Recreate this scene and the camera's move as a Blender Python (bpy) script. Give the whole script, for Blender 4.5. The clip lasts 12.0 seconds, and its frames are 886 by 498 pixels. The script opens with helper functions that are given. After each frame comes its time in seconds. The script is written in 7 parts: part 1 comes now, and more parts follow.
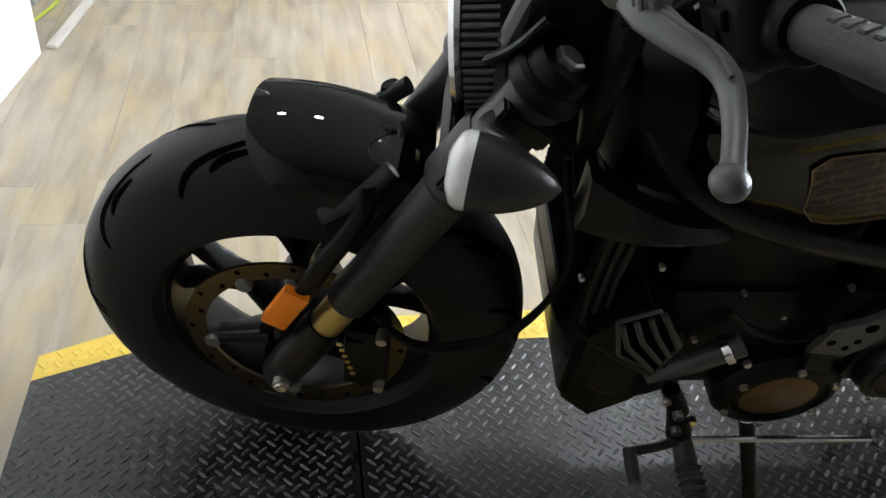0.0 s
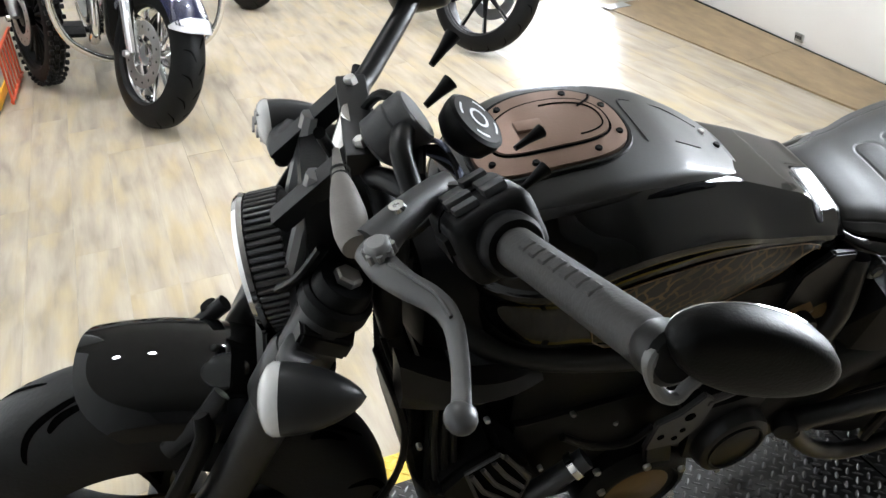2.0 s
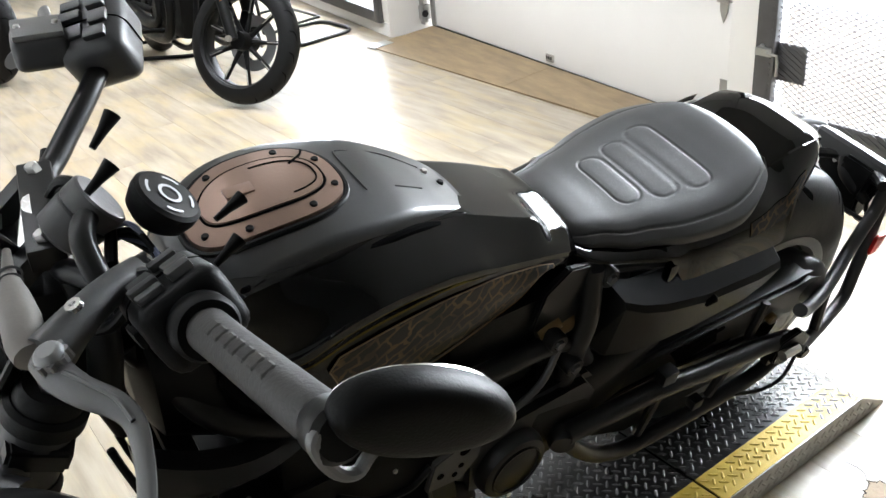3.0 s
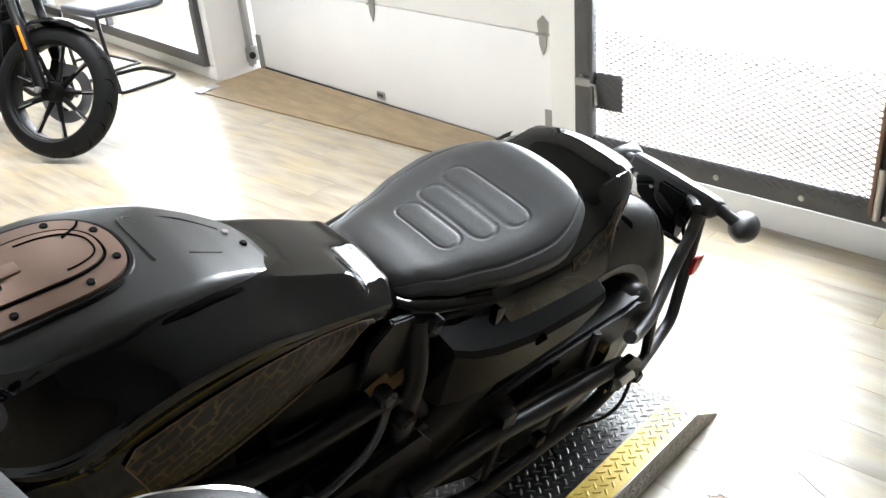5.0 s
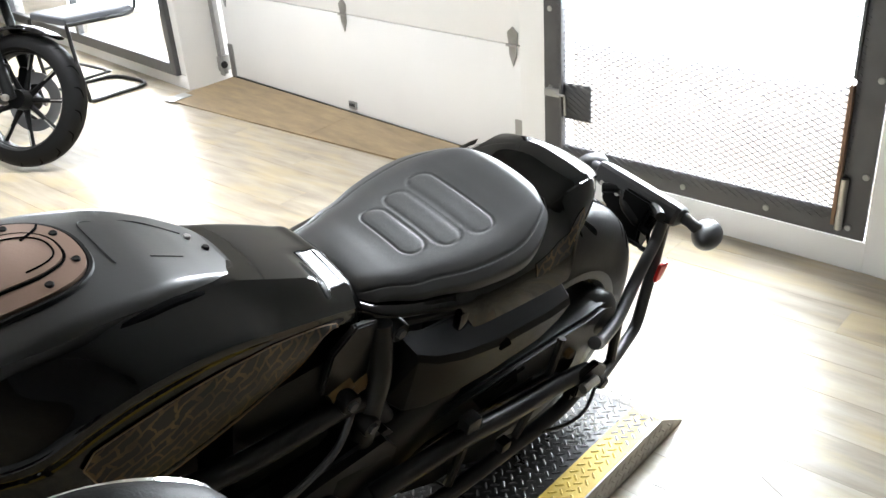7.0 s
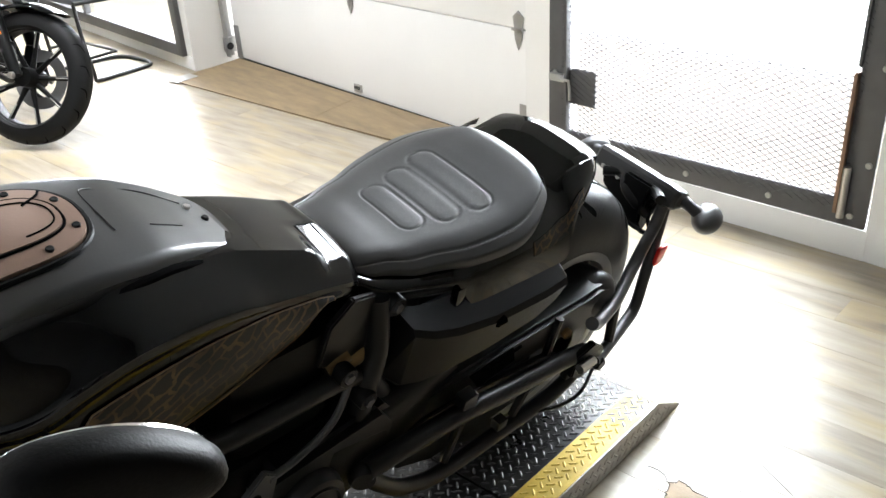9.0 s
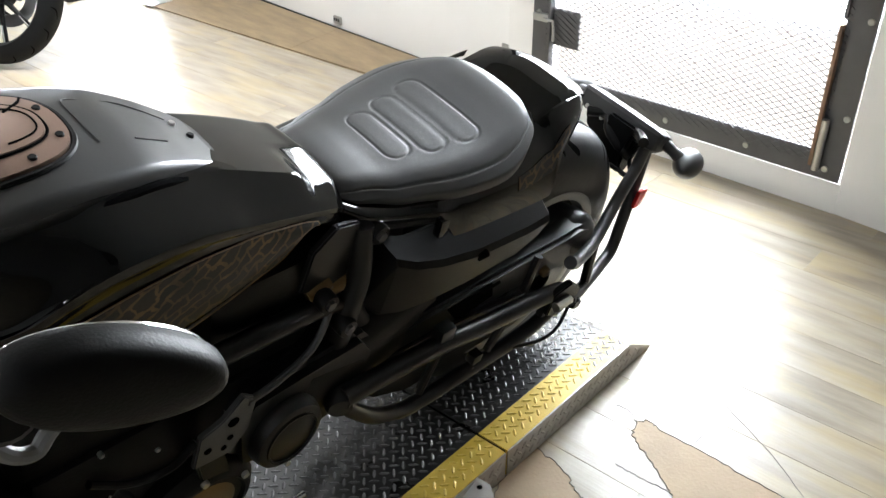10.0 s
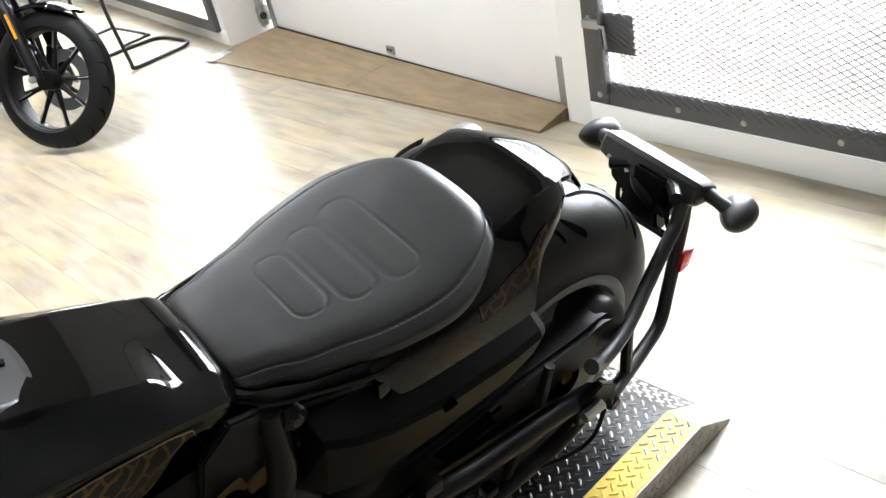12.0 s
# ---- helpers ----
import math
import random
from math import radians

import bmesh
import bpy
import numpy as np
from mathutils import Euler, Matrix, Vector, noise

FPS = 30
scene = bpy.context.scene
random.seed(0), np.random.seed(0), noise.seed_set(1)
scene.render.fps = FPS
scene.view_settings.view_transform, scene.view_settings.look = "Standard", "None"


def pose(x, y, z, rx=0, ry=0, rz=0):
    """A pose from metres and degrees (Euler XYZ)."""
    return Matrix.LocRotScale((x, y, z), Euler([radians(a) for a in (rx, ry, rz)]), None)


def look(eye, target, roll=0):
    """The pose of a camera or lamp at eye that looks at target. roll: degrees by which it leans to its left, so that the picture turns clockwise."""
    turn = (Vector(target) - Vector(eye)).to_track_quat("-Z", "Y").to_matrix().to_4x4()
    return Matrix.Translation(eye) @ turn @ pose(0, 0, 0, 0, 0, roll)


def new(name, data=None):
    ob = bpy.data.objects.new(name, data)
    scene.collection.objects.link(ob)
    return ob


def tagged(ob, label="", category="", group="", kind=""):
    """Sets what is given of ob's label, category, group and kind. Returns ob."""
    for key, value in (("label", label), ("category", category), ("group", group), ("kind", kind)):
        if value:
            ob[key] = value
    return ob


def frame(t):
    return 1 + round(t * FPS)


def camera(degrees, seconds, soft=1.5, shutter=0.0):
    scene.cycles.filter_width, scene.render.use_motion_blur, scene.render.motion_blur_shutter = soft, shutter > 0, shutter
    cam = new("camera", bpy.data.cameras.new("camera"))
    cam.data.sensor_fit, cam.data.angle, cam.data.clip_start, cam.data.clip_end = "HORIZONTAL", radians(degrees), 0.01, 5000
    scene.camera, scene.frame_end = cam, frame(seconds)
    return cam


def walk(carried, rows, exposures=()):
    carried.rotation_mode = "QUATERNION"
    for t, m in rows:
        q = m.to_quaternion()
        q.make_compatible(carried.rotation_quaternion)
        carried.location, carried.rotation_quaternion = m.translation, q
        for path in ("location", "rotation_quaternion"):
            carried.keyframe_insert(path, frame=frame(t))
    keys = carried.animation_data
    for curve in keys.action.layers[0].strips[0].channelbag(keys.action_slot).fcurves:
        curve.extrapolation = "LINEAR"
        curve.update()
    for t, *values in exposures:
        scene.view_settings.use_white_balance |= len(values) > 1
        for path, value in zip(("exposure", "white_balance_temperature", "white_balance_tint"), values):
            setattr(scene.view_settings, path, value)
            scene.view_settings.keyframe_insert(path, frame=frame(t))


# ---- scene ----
cam = camera(54.0, 12.0)
PATH = [
    (0, (0.424, 0.107, 1.249), (0.563, 1.715, 0.067), 5.1),
    (0.5, (0.39, 0.088, 1.251), (0.41, 1.705, 0.074), 5.0),
    (1, (0.389, 0.073, 1.283), (0.389, 1.749, 0.191), 3.7),
    (1.5, (0.434, 0.076, 1.348), (0.565, 1.765, 0.286), -1.0),
    (2, (0.514, 0.081, 1.394), (0.91, 1.77, 0.399), -3.8),
    (2.5, (0.572, 0.07, 1.401), (1.177, 1.721, 0.448), -5.1),
    (3, (0.619, 0.076, 1.394), (1.425, 1.642, 0.445), -5.7),
    (3.5, (0.653, 0.08, 1.39), (1.582, 1.585, 0.457), -5.5),
    (5.5, (0.701, 0.104, 1.385), (1.827, 1.489, 0.483), -4.6),
    (6, (0.701, 0.096, 1.384), (1.841, 1.474, 0.488), -4.2),
    (6.5, (0.702, 0.089, 1.384), (1.851, 1.463, 0.495), -4.3),
    (7, (0.702, 0.08, 1.383), (1.857, 1.45, 0.494), -4.1),
    (9, (0.698, 0.062, 1.372), (1.835, 1.43, 0.458), -3.4),
    (9.5, (0.691, 0.069, 1.357), (1.793, 1.386, 0.331), -2.2),
    (10, (0.679, 0.074, 1.354), (1.823, 1.35, 0.324), -0.2),
    (10.5, (0.651, 0.088, 1.355), (1.849, 1.351, 0.371), 2.3),
    (11, (0.634, 0.083, 1.357), (1.864, 1.277, 0.328), -1.3),
    (11.5, (0.863, 0.114, 1.357), (1.88, 1.553, 0.412), -9.0),
    (12, (1.107, 0.16, 1.375), (1.998, 1.628, 0.35), -12.6),
]
walk(cam, [(t, look(eye, target, roll)) for t, eye, target, roll in PATH], [(0.0, 0.14, 6200, 10), (1.5, 0.26, 6200, 10), (6.0, 0.40, 6250, 10), (9.5, 0.41, 6250, 10), (12.0, 0.37, 6250, 10)])

# ---- world and light ----
world = bpy.data.worlds.new("world")
scene.world = world
world.use_nodes = True
wn = world.node_tree
sky = wn.nodes.new("ShaderNodeTexSky")
sky.sky_type, sky.sun_disc = "NISHITA", False
sky.sun_elevation, sky.sun_rotation = radians(40), radians(80)
wn.nodes["Background"].inputs[1].default_value = 0.12
wn.links.new(sky.outputs[0], wn.nodes["Background"].inputs[0])


def area_lamp(name, place, target, sx, sy, watts, colour=(1, 1, 1), shape="RECTANGLE", spread=math.pi):
    data = bpy.data.lights.new(name, "AREA")
    data.spread = spread
    data.shape, data.size, data.size_y, data.energy, data.color = shape, sx, sy, watts, colour
    ob = new(name, data)
    ob.matrix_world = look(place, target)
    return ob


# daylight that comes in by the gate and by the window
tagged(area_lamp("daylight_gate", (3.46, 1.64, 1.36), (0.4, 1.4, 0.4), 1.15, 1.36, 222, (0.92, 0.97, 1.0)), kind="structure")
tagged(area_lamp("daylight_window", (3.25, 6.3, 1.2), (0.0, 5.6, 0.5), 2.4, 2.0, 290, (0.92, 0.97, 1.0)), kind="structure")
# downlights under the ceiling
SPOTS = [(-1.4, 2.4, 10), (-0.15, 2.08, 4), (0.42, 2.05, 4), (1.75, 2.80, 18), (-1.9, 3.6, 10), (-0.7, 3.8, 11), (0.5, 4.0, 12), (1.9, 4.1, 23), (-1.4, 5.0, 12), (-0.2, 5.2, 12), (1.2, 5.4, 14), (0.6, 6.8, 16), (-2.0, 6.8, 16)]
for sx, sy, watts in SPOTS:
    lamp = area_lamp("ceiling_spot", (sx, sy, 2.93), (sx, sy, 0), 0.13, 0.13, watts, (0.975, 0.985, 1.0), "DISK", radians(100))
    tagged(lamp, "round white downlight lamp in the ceiling", "light", group="downlights")


# ---- tools ----
def part(name, bm, mat, parent=None, label="", smooth=35):
    mesh = bpy.data.meshes.new(name)
    bmesh.ops.recalc_face_normals(bm, faces=bm.faces)
    bm.to_mesh(mesh)
    bm.free()
    if smooth:
        mesh.shade_smooth()
        mesh.set_sharp_from_angle(angle=radians(smooth))
    mesh.materials.append(mat)
    ob = new(name, mesh)
    if parent:
        ob.parent = parent
    if label:
        ob["label"] = label
    return ob


def thing(name, m, label, category, group=""):
    ob = new(name)
    ob.empty_display_size = 0.1
    ob.matrix_world = m
    return tagged(ob, label, category, group)


def merge(*bms):
    out = bms[0]
    for other in bms[1:]:
        tmp = bpy.data.meshes.new("tmp")
        other.to_mesh(tmp)
        out.from_mesh(tmp)
        bpy.data.meshes.remove(tmp)
        other.free()
    return out


def box(cx, cy, cz, sx, sy, sz, bevel=0.0, seg=2, m=None):
    bm = bmesh.new()
    bmesh.ops.create_cube(bm, size=1, matrix=Matrix.Translation((cx, cy, cz)) @ Matrix.Diagonal((sx, sy, sz, 1)))
    if bevel:
        bmesh.ops.bevel(bm, geom=bm.edges[:], offset=bevel, segments=seg, affect="EDGES", profile=0.6)
    if m:
        bm.transform(m)
    return bm


def skin(rings, closed=True, caps=True, bm=None):
    """A surface through rings of equally many points."""
    bm = bm or bmesh.new()
    rows = [[bm.verts.new(p) for p in ring] for ring in rings]
    n = len(rows[0])
    for a, b in zip(rows, rows[1:]):
        for i in range(n if closed else n - 1):
            j = (i + 1) % n
            bm.faces.new((a[i], a[j], b[j], b[i]))
    if caps and closed:
        bm.faces.new(rows[0][::-1])
        bm.faces.new(rows[-1])
    return bm


def smooth_line(points, steps=6):
    """A Catmull-Rom line through the points."""
    p = [Vector(q) for q in points]
    if len(p) < 3:
        return p
    p = [2 * p[0] - p[1]] + p + [2 * p[-1] - p[-2]]
    out = []
    for i in range(1, len(p) - 2):
        for k in range(steps):
            t = k / steps
            a, b, c, d = p[i - 1 : i + 3]
            out.append(0.5 * (2 * b + (c - a) * t + (2 * a - 5 * b + 4 * c - d) * t**2 + (3 * b - a - 3 * c + d) * t**3))
    return out + [p[-2]]


def tube(points, radius, seg=12, steps=6, flat=1.0, caps=True):
    """A round bar along a smooth line; radius may be a list, one for each given point."""
    line = smooth_line(points, steps) if steps else [Vector(q) for q in points]
    rad = radius if isinstance(radius, (list, tuple)) else [radius] * len(points)
    rings, up = [], None
    for i, q in enumerate(line):
        d = (line[min(i + 1, len(line) - 1)] - line[max(i - 1, 0)]).normalized()
        if up is None:
            up = d.orthogonal().normalized()
        up = (up - d * up.dot(d)).normalized()
        side = d.cross(up)
        s = i / (len(line) - 1) * (len(rad) - 1)
        k = min(int(s), len(rad) - 2) if len(rad) > 1 else 0
        r = rad[k] + (rad[min(k + 1, len(rad) - 1)] - rad[k]) * (s - k)
        rings.append([q + r * (math.cos(a) * up + flat * math.sin(a) * side) for a in (2 * math.pi * n / seg for n in range(seg))])
    return skin(rings, caps=caps)


def lathe(profile, centre=(0, 0, 0), axis=(0, 1, 0), seg=32, arc=(0, 360), closed_profile=False):
    """Turns (radius, along) round an axis."""
    axis = Vector(axis).normalized()
    u = axis.orthogonal().normalized()
    if abs(axis.y) > 0.9:
        u = Vector((1, 0, 0))
    v = axis.cross(u)
    full = arc[1] - arc[0] >= 360
    count = seg if full else seg + 1
    rings = []
    for n in range(count):
        a = radians(arc[0] + (arc[1] - arc[0]) * n / seg)
        way = math.cos(a) * u + math.sin(a) * v
        rings.append([Vector(centre) + way * r + axis * h for r, h in profile])
    if full:
        rings.append(rings[0])
    bm = skin(rings, closed=closed_profile, caps=False)
    bmesh.ops.remove_doubles(bm, verts=bm.verts, dist=1e-5)
    return bm


def rod(a, b, r, seg=12, r2=None):
    return tube([a, b], [r, r if r2 is None else r2], seg, steps=0)


def plate(outline, thick, m=None, bevel=0.0):
    """An outline in the x-z plane made solid along y."""
    bm = bmesh.new()
    f = bm.faces.new([bm.verts.new((x, -thick / 2, z)) for x, z in outline])
    got = bmesh.ops.extrude_face_region(bm, geom=[f])
    bmesh.ops.translate(bm, vec=(0, thick, 0), verts=[v for v in got["geom"] if isinstance(v, bmesh.types.BMVert)])
    if bevel:
        bmesh.ops.bevel(bm, geom=bm.edges[:], offset=bevel, segments=2, affect="EDGES")
    if m:
        bm.transform(m)
    return bm


def soft_ring(x, y0, zc, wy, hz, power=2.4, n=28, y_shift=0.0):
    """A rounded section across x."""
    out = []
    for k in range(n):
        a = 2 * math.pi * k / n
        c, s = math.cos(a), math.sin(a)
        out.append((x, y0 + wy * math.copysign(abs(c) ** (2 / power), c), zc + hz * math.copysign(abs(s) ** (2 / power), s)))
    return out


# ---- materials ----
def material(name, base, rough=0.5, metal=0.0, vary=0.15, scale=8.0, bump=0.0, bump_scale=60.0, coat=0.0, rough_vary=0.1, second=None, stretch=(1, 1, 1), spec=0.5):
    mat = bpy.data.materials.new(name)
    mat.use_nodes = True
    nt = mat.node_tree
    bsdf = nt.nodes["Principled BSDF"]
    co = nt.nodes.new("ShaderNodeTexCoord")
    mp = nt.nodes.new("ShaderNodeMapping")
    mp.inputs["Scale"].default_value = stretch
    nt.links.new(co.outputs["Object"], mp.inputs[0])
    no = nt.nodes.new("ShaderNodeTexNoise")
    no.inputs["Scale"].default_value, no.inputs["Detail"].default_value = scale, 6
    nt.links.new(mp.outputs[0], no.inputs["Vector"])
    ramp = nt.nodes.new("ShaderNodeMix")
    ramp.data_type = "RGBA"
    dark = second or tuple(c * (1 - vary) for c in base)
    ramp.inputs["A"].default_value = (*dark, 1)
    ramp.inputs["B"].default_value = (*(tuple(min(1, c * (1 + vary)) for c in base) if not second else base), 1)
    nt.links.new(no.outputs["Fac"], ramp.inputs["Factor"])
    nt.links.new(ramp.outputs["Result"], bsdf.inputs["Base Color"])
    bsdf.inputs["Metallic"].default_value = metal
    bsdf.inputs["Specular IOR Level"].default_value = spec
    mr = nt.nodes.new("ShaderNodeMapRange")
    mr.inputs["To Min"].default_value, mr.inputs["To Max"].default_value = max(0, rough - rough_vary), min(1, rough + rough_vary)
    nt.links.new(no.outputs["Fac"], mr.inputs["Value"])
    nt.links.new(mr.outputs[0], bsdf.inputs["Roughness"])
    bsdf.inputs["Coat Weight"].default_value = coat
    bsdf.inputs["Coat Roughness"].default_value = 0.03
    if bump:
        fine = nt.nodes.new("ShaderNodeTexNoise")
        fine.inputs["Scale"].default_value, fine.inputs["Detail"].default_value = bump_scale, 4
        nt.links.new(mp.outputs[0], fine.inputs["Vector"])
        bp = nt.nodes.new("ShaderNodeBump")
        bp.inputs["Strength"].default_value, bp.inputs["Distance"].default_value = bump, 0.002
        nt.links.new(fine.outputs["Fac"], bp.inputs["Height"])
        nt.links.new(bp.outputs[0], bsdf.inputs["Normal"])
    return mat


def glow(name, colour, strength):
    mat = bpy.data.materials.new(name)
    mat.use_nodes = True
    b = mat.node_tree.nodes["Principled BSDF"]
    b.inputs["Base Color"].default_value = (*colour, 1)
    b.inputs["Emission Color"].default_value = (*colour, 1)
    b.inputs["Emission Strength"].default_value = strength
    return mat


GLOSS = material("gloss_black_paint", (0.0015, 0.0015, 0.0016), 0.5, coat=0.8, rough_vary=0.03, vary=0.3, spec=0.0)
SATIN = material("satin_black_paint", (0.0045, 0.0045, 0.0047), 0.36, bump=0.05, bump_scale=300, spec=0.26)
MATTE = material("matt_black_plastic", (0.0022, 0.0022, 0.0023), 0.44, bump=0.15, bump_scale=500, spec=0.13)
CAST = material("black_cast_metal", (0.0028, 0.0028, 0.0027), 0.38, bump=0.2, bump_scale=350, spec=0.15)
RUBBER = material("tyre_rubber", (0.011, 0.011, 0.0112), 0.46, bump=0.2, bump_scale=160, vary=0.3, scale=20, spec=0.19)
GRIP = material("grip_rubber", (0.030, 0.028, 0.027), 0.6, bump=0.3, bump_scale=300)
LEATHER = material("seat_vinyl", (0.025, 0.0245, 0.0242), 0.46, bump=0.10, bump_scale=420, rough_vary=0.03, spec=0.55, vary=0.06)
CHROME = material("chrome", (0.75, 0.75, 0.75), 0.12, metal=1.0, vary=0.05)
STEEL = material("bare_steel", (0.5, 0.49, 0.47), 0.35, metal=1.0, vary=0.2, bump=0.1)
FORK = material("satin_dark_grey_metal", (0.022, 0.022, 0.0225), 0.36, metal=0.3, bump=0.05, bump_scale=300)
GREY = material("grey_anodised_lever", (0.17, 0.17, 0.17), 0.40, metal=0.35, bump=0.1, bump_scale=300)
CHARCOAL = material("charcoal_cast_metal", (0.05, 0.05, 0.051), 0.42, metal=0.2, bump=0.15, bump_scale=320)
TAILGREY = material("satin_grey_black_plastic", (0.022, 0.022, 0.0225), 0.42, bump=0.1, bump_scale=350, spec=0.45)
BRONZE = material("bronze_cover", (0.25, 0.165, 0.125), 0.42, metal=0.5, bump=0.1, bump_scale=300)
BRASS = material("dull_brass", (0.14, 0.088, 0.034), 0.38, metal=0.6, bump=0.1, bump_scale=300)
GOLD = material("gold_slider", (0.62, 0.47, 0.16), 0.3, metal=0.9)
AMBER = material("amber_reflector", (0.95, 0.23, 0.0), 0.35, coat=0.2, bump=0.4, bump_scale=250)
RED = material("red_reflector", (0.6, 0.02, 0.02), 0.2, coat=0.6, bump=0.3, bump_scale=250)
LENS = material("clear_lens", (0.62, 0.62, 0.61), 0.15, coat=0.8, bump=0.4, bump_scale=180)
WHITE_WALL = material("white_wall_paint", (0.84, 0.835, 0.82), 0.6, vary=0.04, scale=3, bump=0.08, bump_scale=120)
DOOR_WHITE = material("white_door_panel", (0.84, 0.835, 0.82), 0.45, vary=0.05, scale=2.5, bump=0.1, bump_scale=260)
GREY_STEEL = material("grey_gate_steel", (0.11, 0.11, 0.115), 0.5, metal=0.5, vary=0.25, scale=14, bump=0.15)
YELLOW = material("worn_yellow_paint", (0.78, 0.55, 0.06), 0.5, scale=22, second=(0.54, 0.37, 0.06), bump=0.15)
CHECKER = material("black_checker_plate", (0.011, 0.011, 0.0115), 0.30, metal=0.2, second=(0.032, 0.030, 0.028), scale=9, bump=0.12, rough_vary=0.12)
BARE = material("worn_pale_metal", (0.60, 0.55, 0.42), 0.42, metal=0.3, second=(0.66, 0.50, 0.16), scale=26, bump=0.15)
ALU = material("bare_checker_plate", (0.45, 0.43, 0.40), 0.42, metal=0.55, vary=0.3, scale=15, bump=0.15)


# ---- room ----
def wall(name, x0, x1, y0, y1, z0, z1, mat=None, bevel=0.004):
    ob = part(name, box((x0 + x1) / 2, (y0 + y1) / 2, (z0 + z1) / 2, x1 - x0, y1 - y0, z1 - z0, bevel), mat or WHITE_WALL)
    return tagged(ob, kind="structure")


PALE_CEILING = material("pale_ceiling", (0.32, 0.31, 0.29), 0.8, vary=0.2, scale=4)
DIM_WALL = material("grey_back_wall", (0.34, 0.335, 0.33), 0.7, vary=0.15, scale=2)
FLOOR_BASE = material("floor_underlay", (0.34, 0.29, 0.22), 0.5, bump=0.2)
floor = tagged(part("floor", box(-1.0, 4.0, -0.064, 12, 20, 0.12), FLOOR_BASE), "worn oak-look plank floor of a showroom", "floor", kind="structure")
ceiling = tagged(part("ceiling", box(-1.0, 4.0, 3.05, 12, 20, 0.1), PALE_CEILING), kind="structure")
wall("wall_west", -6.2, -6.0, -6, 14, 0, 3, DIM_WALL)
wall("wall_south", -6, 5, -5.2, -5, 0, 3, DIM_WALL)
wall("wall_north", -6, 5, 12, 12.2, 0, 3)
# the wall with the roller door, the gate and the window
wall("wall_east_post", 3.17, 3.34, 2.324, 2.452, 0, 3)
wall("wall_east_gate_top", 3.19, 3.36, 1.05, 2.322, 2.06, 3)
part_wall = part("wall_east_south", box(0, 0, 1.5, 0.18, 6.0, 3.0, 0.004, m=pose(3.262 + 0.09, 1.072 - 3.0, 0, 0, 0, 0)), WHITE_WALL)
tagged(part_wall, kind="structure")
wall("wall_east_door_top", 3.17, 3.32, 2.455, 4.93, 2.36, 3)
wall("wall_east_pillar", 2.93, 3.32, 4.985, 5.0, 0, 3)
wall("wall_east_window_top", 2.93, 3.05, 5.0, 8.2, 2.2, 3)
wall("wall_east_window_sill", 2.93, 3.05, 5.0, 8.2, 0, 0.085)
wall("wall_east_north", 2.93, 3.05, 8.2, 12, 0, 3)
tagged(part("gate_threshold", box(0.63, 0.06, 0.052, 1.26, 0.13, 0.104, 0.004, m=pose(3.172, 2.322, 0, 0, 0, -90 + 4.2)), WHITE_WALL), kind="structure")
# display walls on the west side of the aisle
wall("wall_display", -0.98, -0.70, -4.9, 2.79, 0, 3)
wall("wall_alcove_back", -1.75, -1.65, 2.5, 3.8, 0, 3)
tagged(part("partition_panel", box(-1.08, 3.765, 1.5, 1.12, 0.09, 3.0, 0.004), WHITE_WALL), kind="structure")
tagged(part("trim", box(-0.68, 3.26, 0.007, 0.035, 0.86, 0.012, 0.002), material("pale_trim", (0.55, 0.52, 0.48), 0.5)), kind="structure")


# ---- openings in the east wall ----
OUT = glow("daylight_backdrop", (0.97, 0.985, 1.0), 3.2)
tagged(part("backdrop", box(5.2, 4, 1.5, 0.02, 18, 7), OUT), "white overexposed daylight outside", kind="structure")
tagged(part("ground", box(4.6, 4, -0.06, 2.4, 18, 0.1), material("outside_concrete", (0.5, 0.5, 0.48), 0.8)), kind="structure")
RUBBER_SEAL = material("black_door_seal", (0.015, 0.015, 0.015), 0.8)
GALV = material("galvanised_steel", (0.42, 0.42, 0.41), 0.42, metal=0.8, vary=0.2, scale=25, bump=0.1)

door = thing("garage_door", pose(3.2, 2.455, 0), "white sectional garage door, closed", "garage door")
tagged(door, kind="structure")
DW, SECT = 2.47, [(0.045, 0.545), (0.549, 1.09), (1.094, 1.64), (1.644, 2.36)]
for z0, z1 in SECT:
    part("door_panel", box(0.02, DW / 2, (z0 + z1) / 2, 0.04, DW, z1 - z0, 0.005), DOOR_WHITE, door)
part("bottom_seal", box(0.012, DW / 2, 0.024, 0.03, DW, 0.044, 0.01), RUBBER_SEAL, door, "black rubber bottom seal")
for y in (1.215,):
    lb = part("latch_bracket", box(-0.006, y, 0.085, 0.012, 0.06, 0.04, 0.003), GALV, door, "small steel latch bracket")
    for dy in (-0.018, 0.0, 0.018):
        part("slot", box(-0.0135, y + dy, 0.088, 0.003, 0.009, 0.014), RUBBER_SEAL, lb)
for y in (0.06, 1.215, 2.41):
    for z in (0.547, 1.092, 1.642):
        hinge = plate([(-0.022, -0.002), (-0.030, 0.05), (0, 0.075), (0.030, 0.05), (0.022, -0.002), (0.020, -0.04), (0, -0.085), (-0.020, -0.04)], 0.006, Matrix.Translation((-0.004, y, z)) @ Matrix.Rotation(radians(90), 4, "Z"), 0.001)
        hp = part("hinge", hinge, GALV, door)
        part("hinge_pin", rod((-0.012, y - 0.028, z), (-0.012, y + 0.028, z), 0.006, 8), STEEL, hp)
for y in (0.03, DW - 0.03):
    part("corner_bracket", box(-0.004, y, 0.14, 0.006, 0.055, 0.20, 0.002), GALV, door)
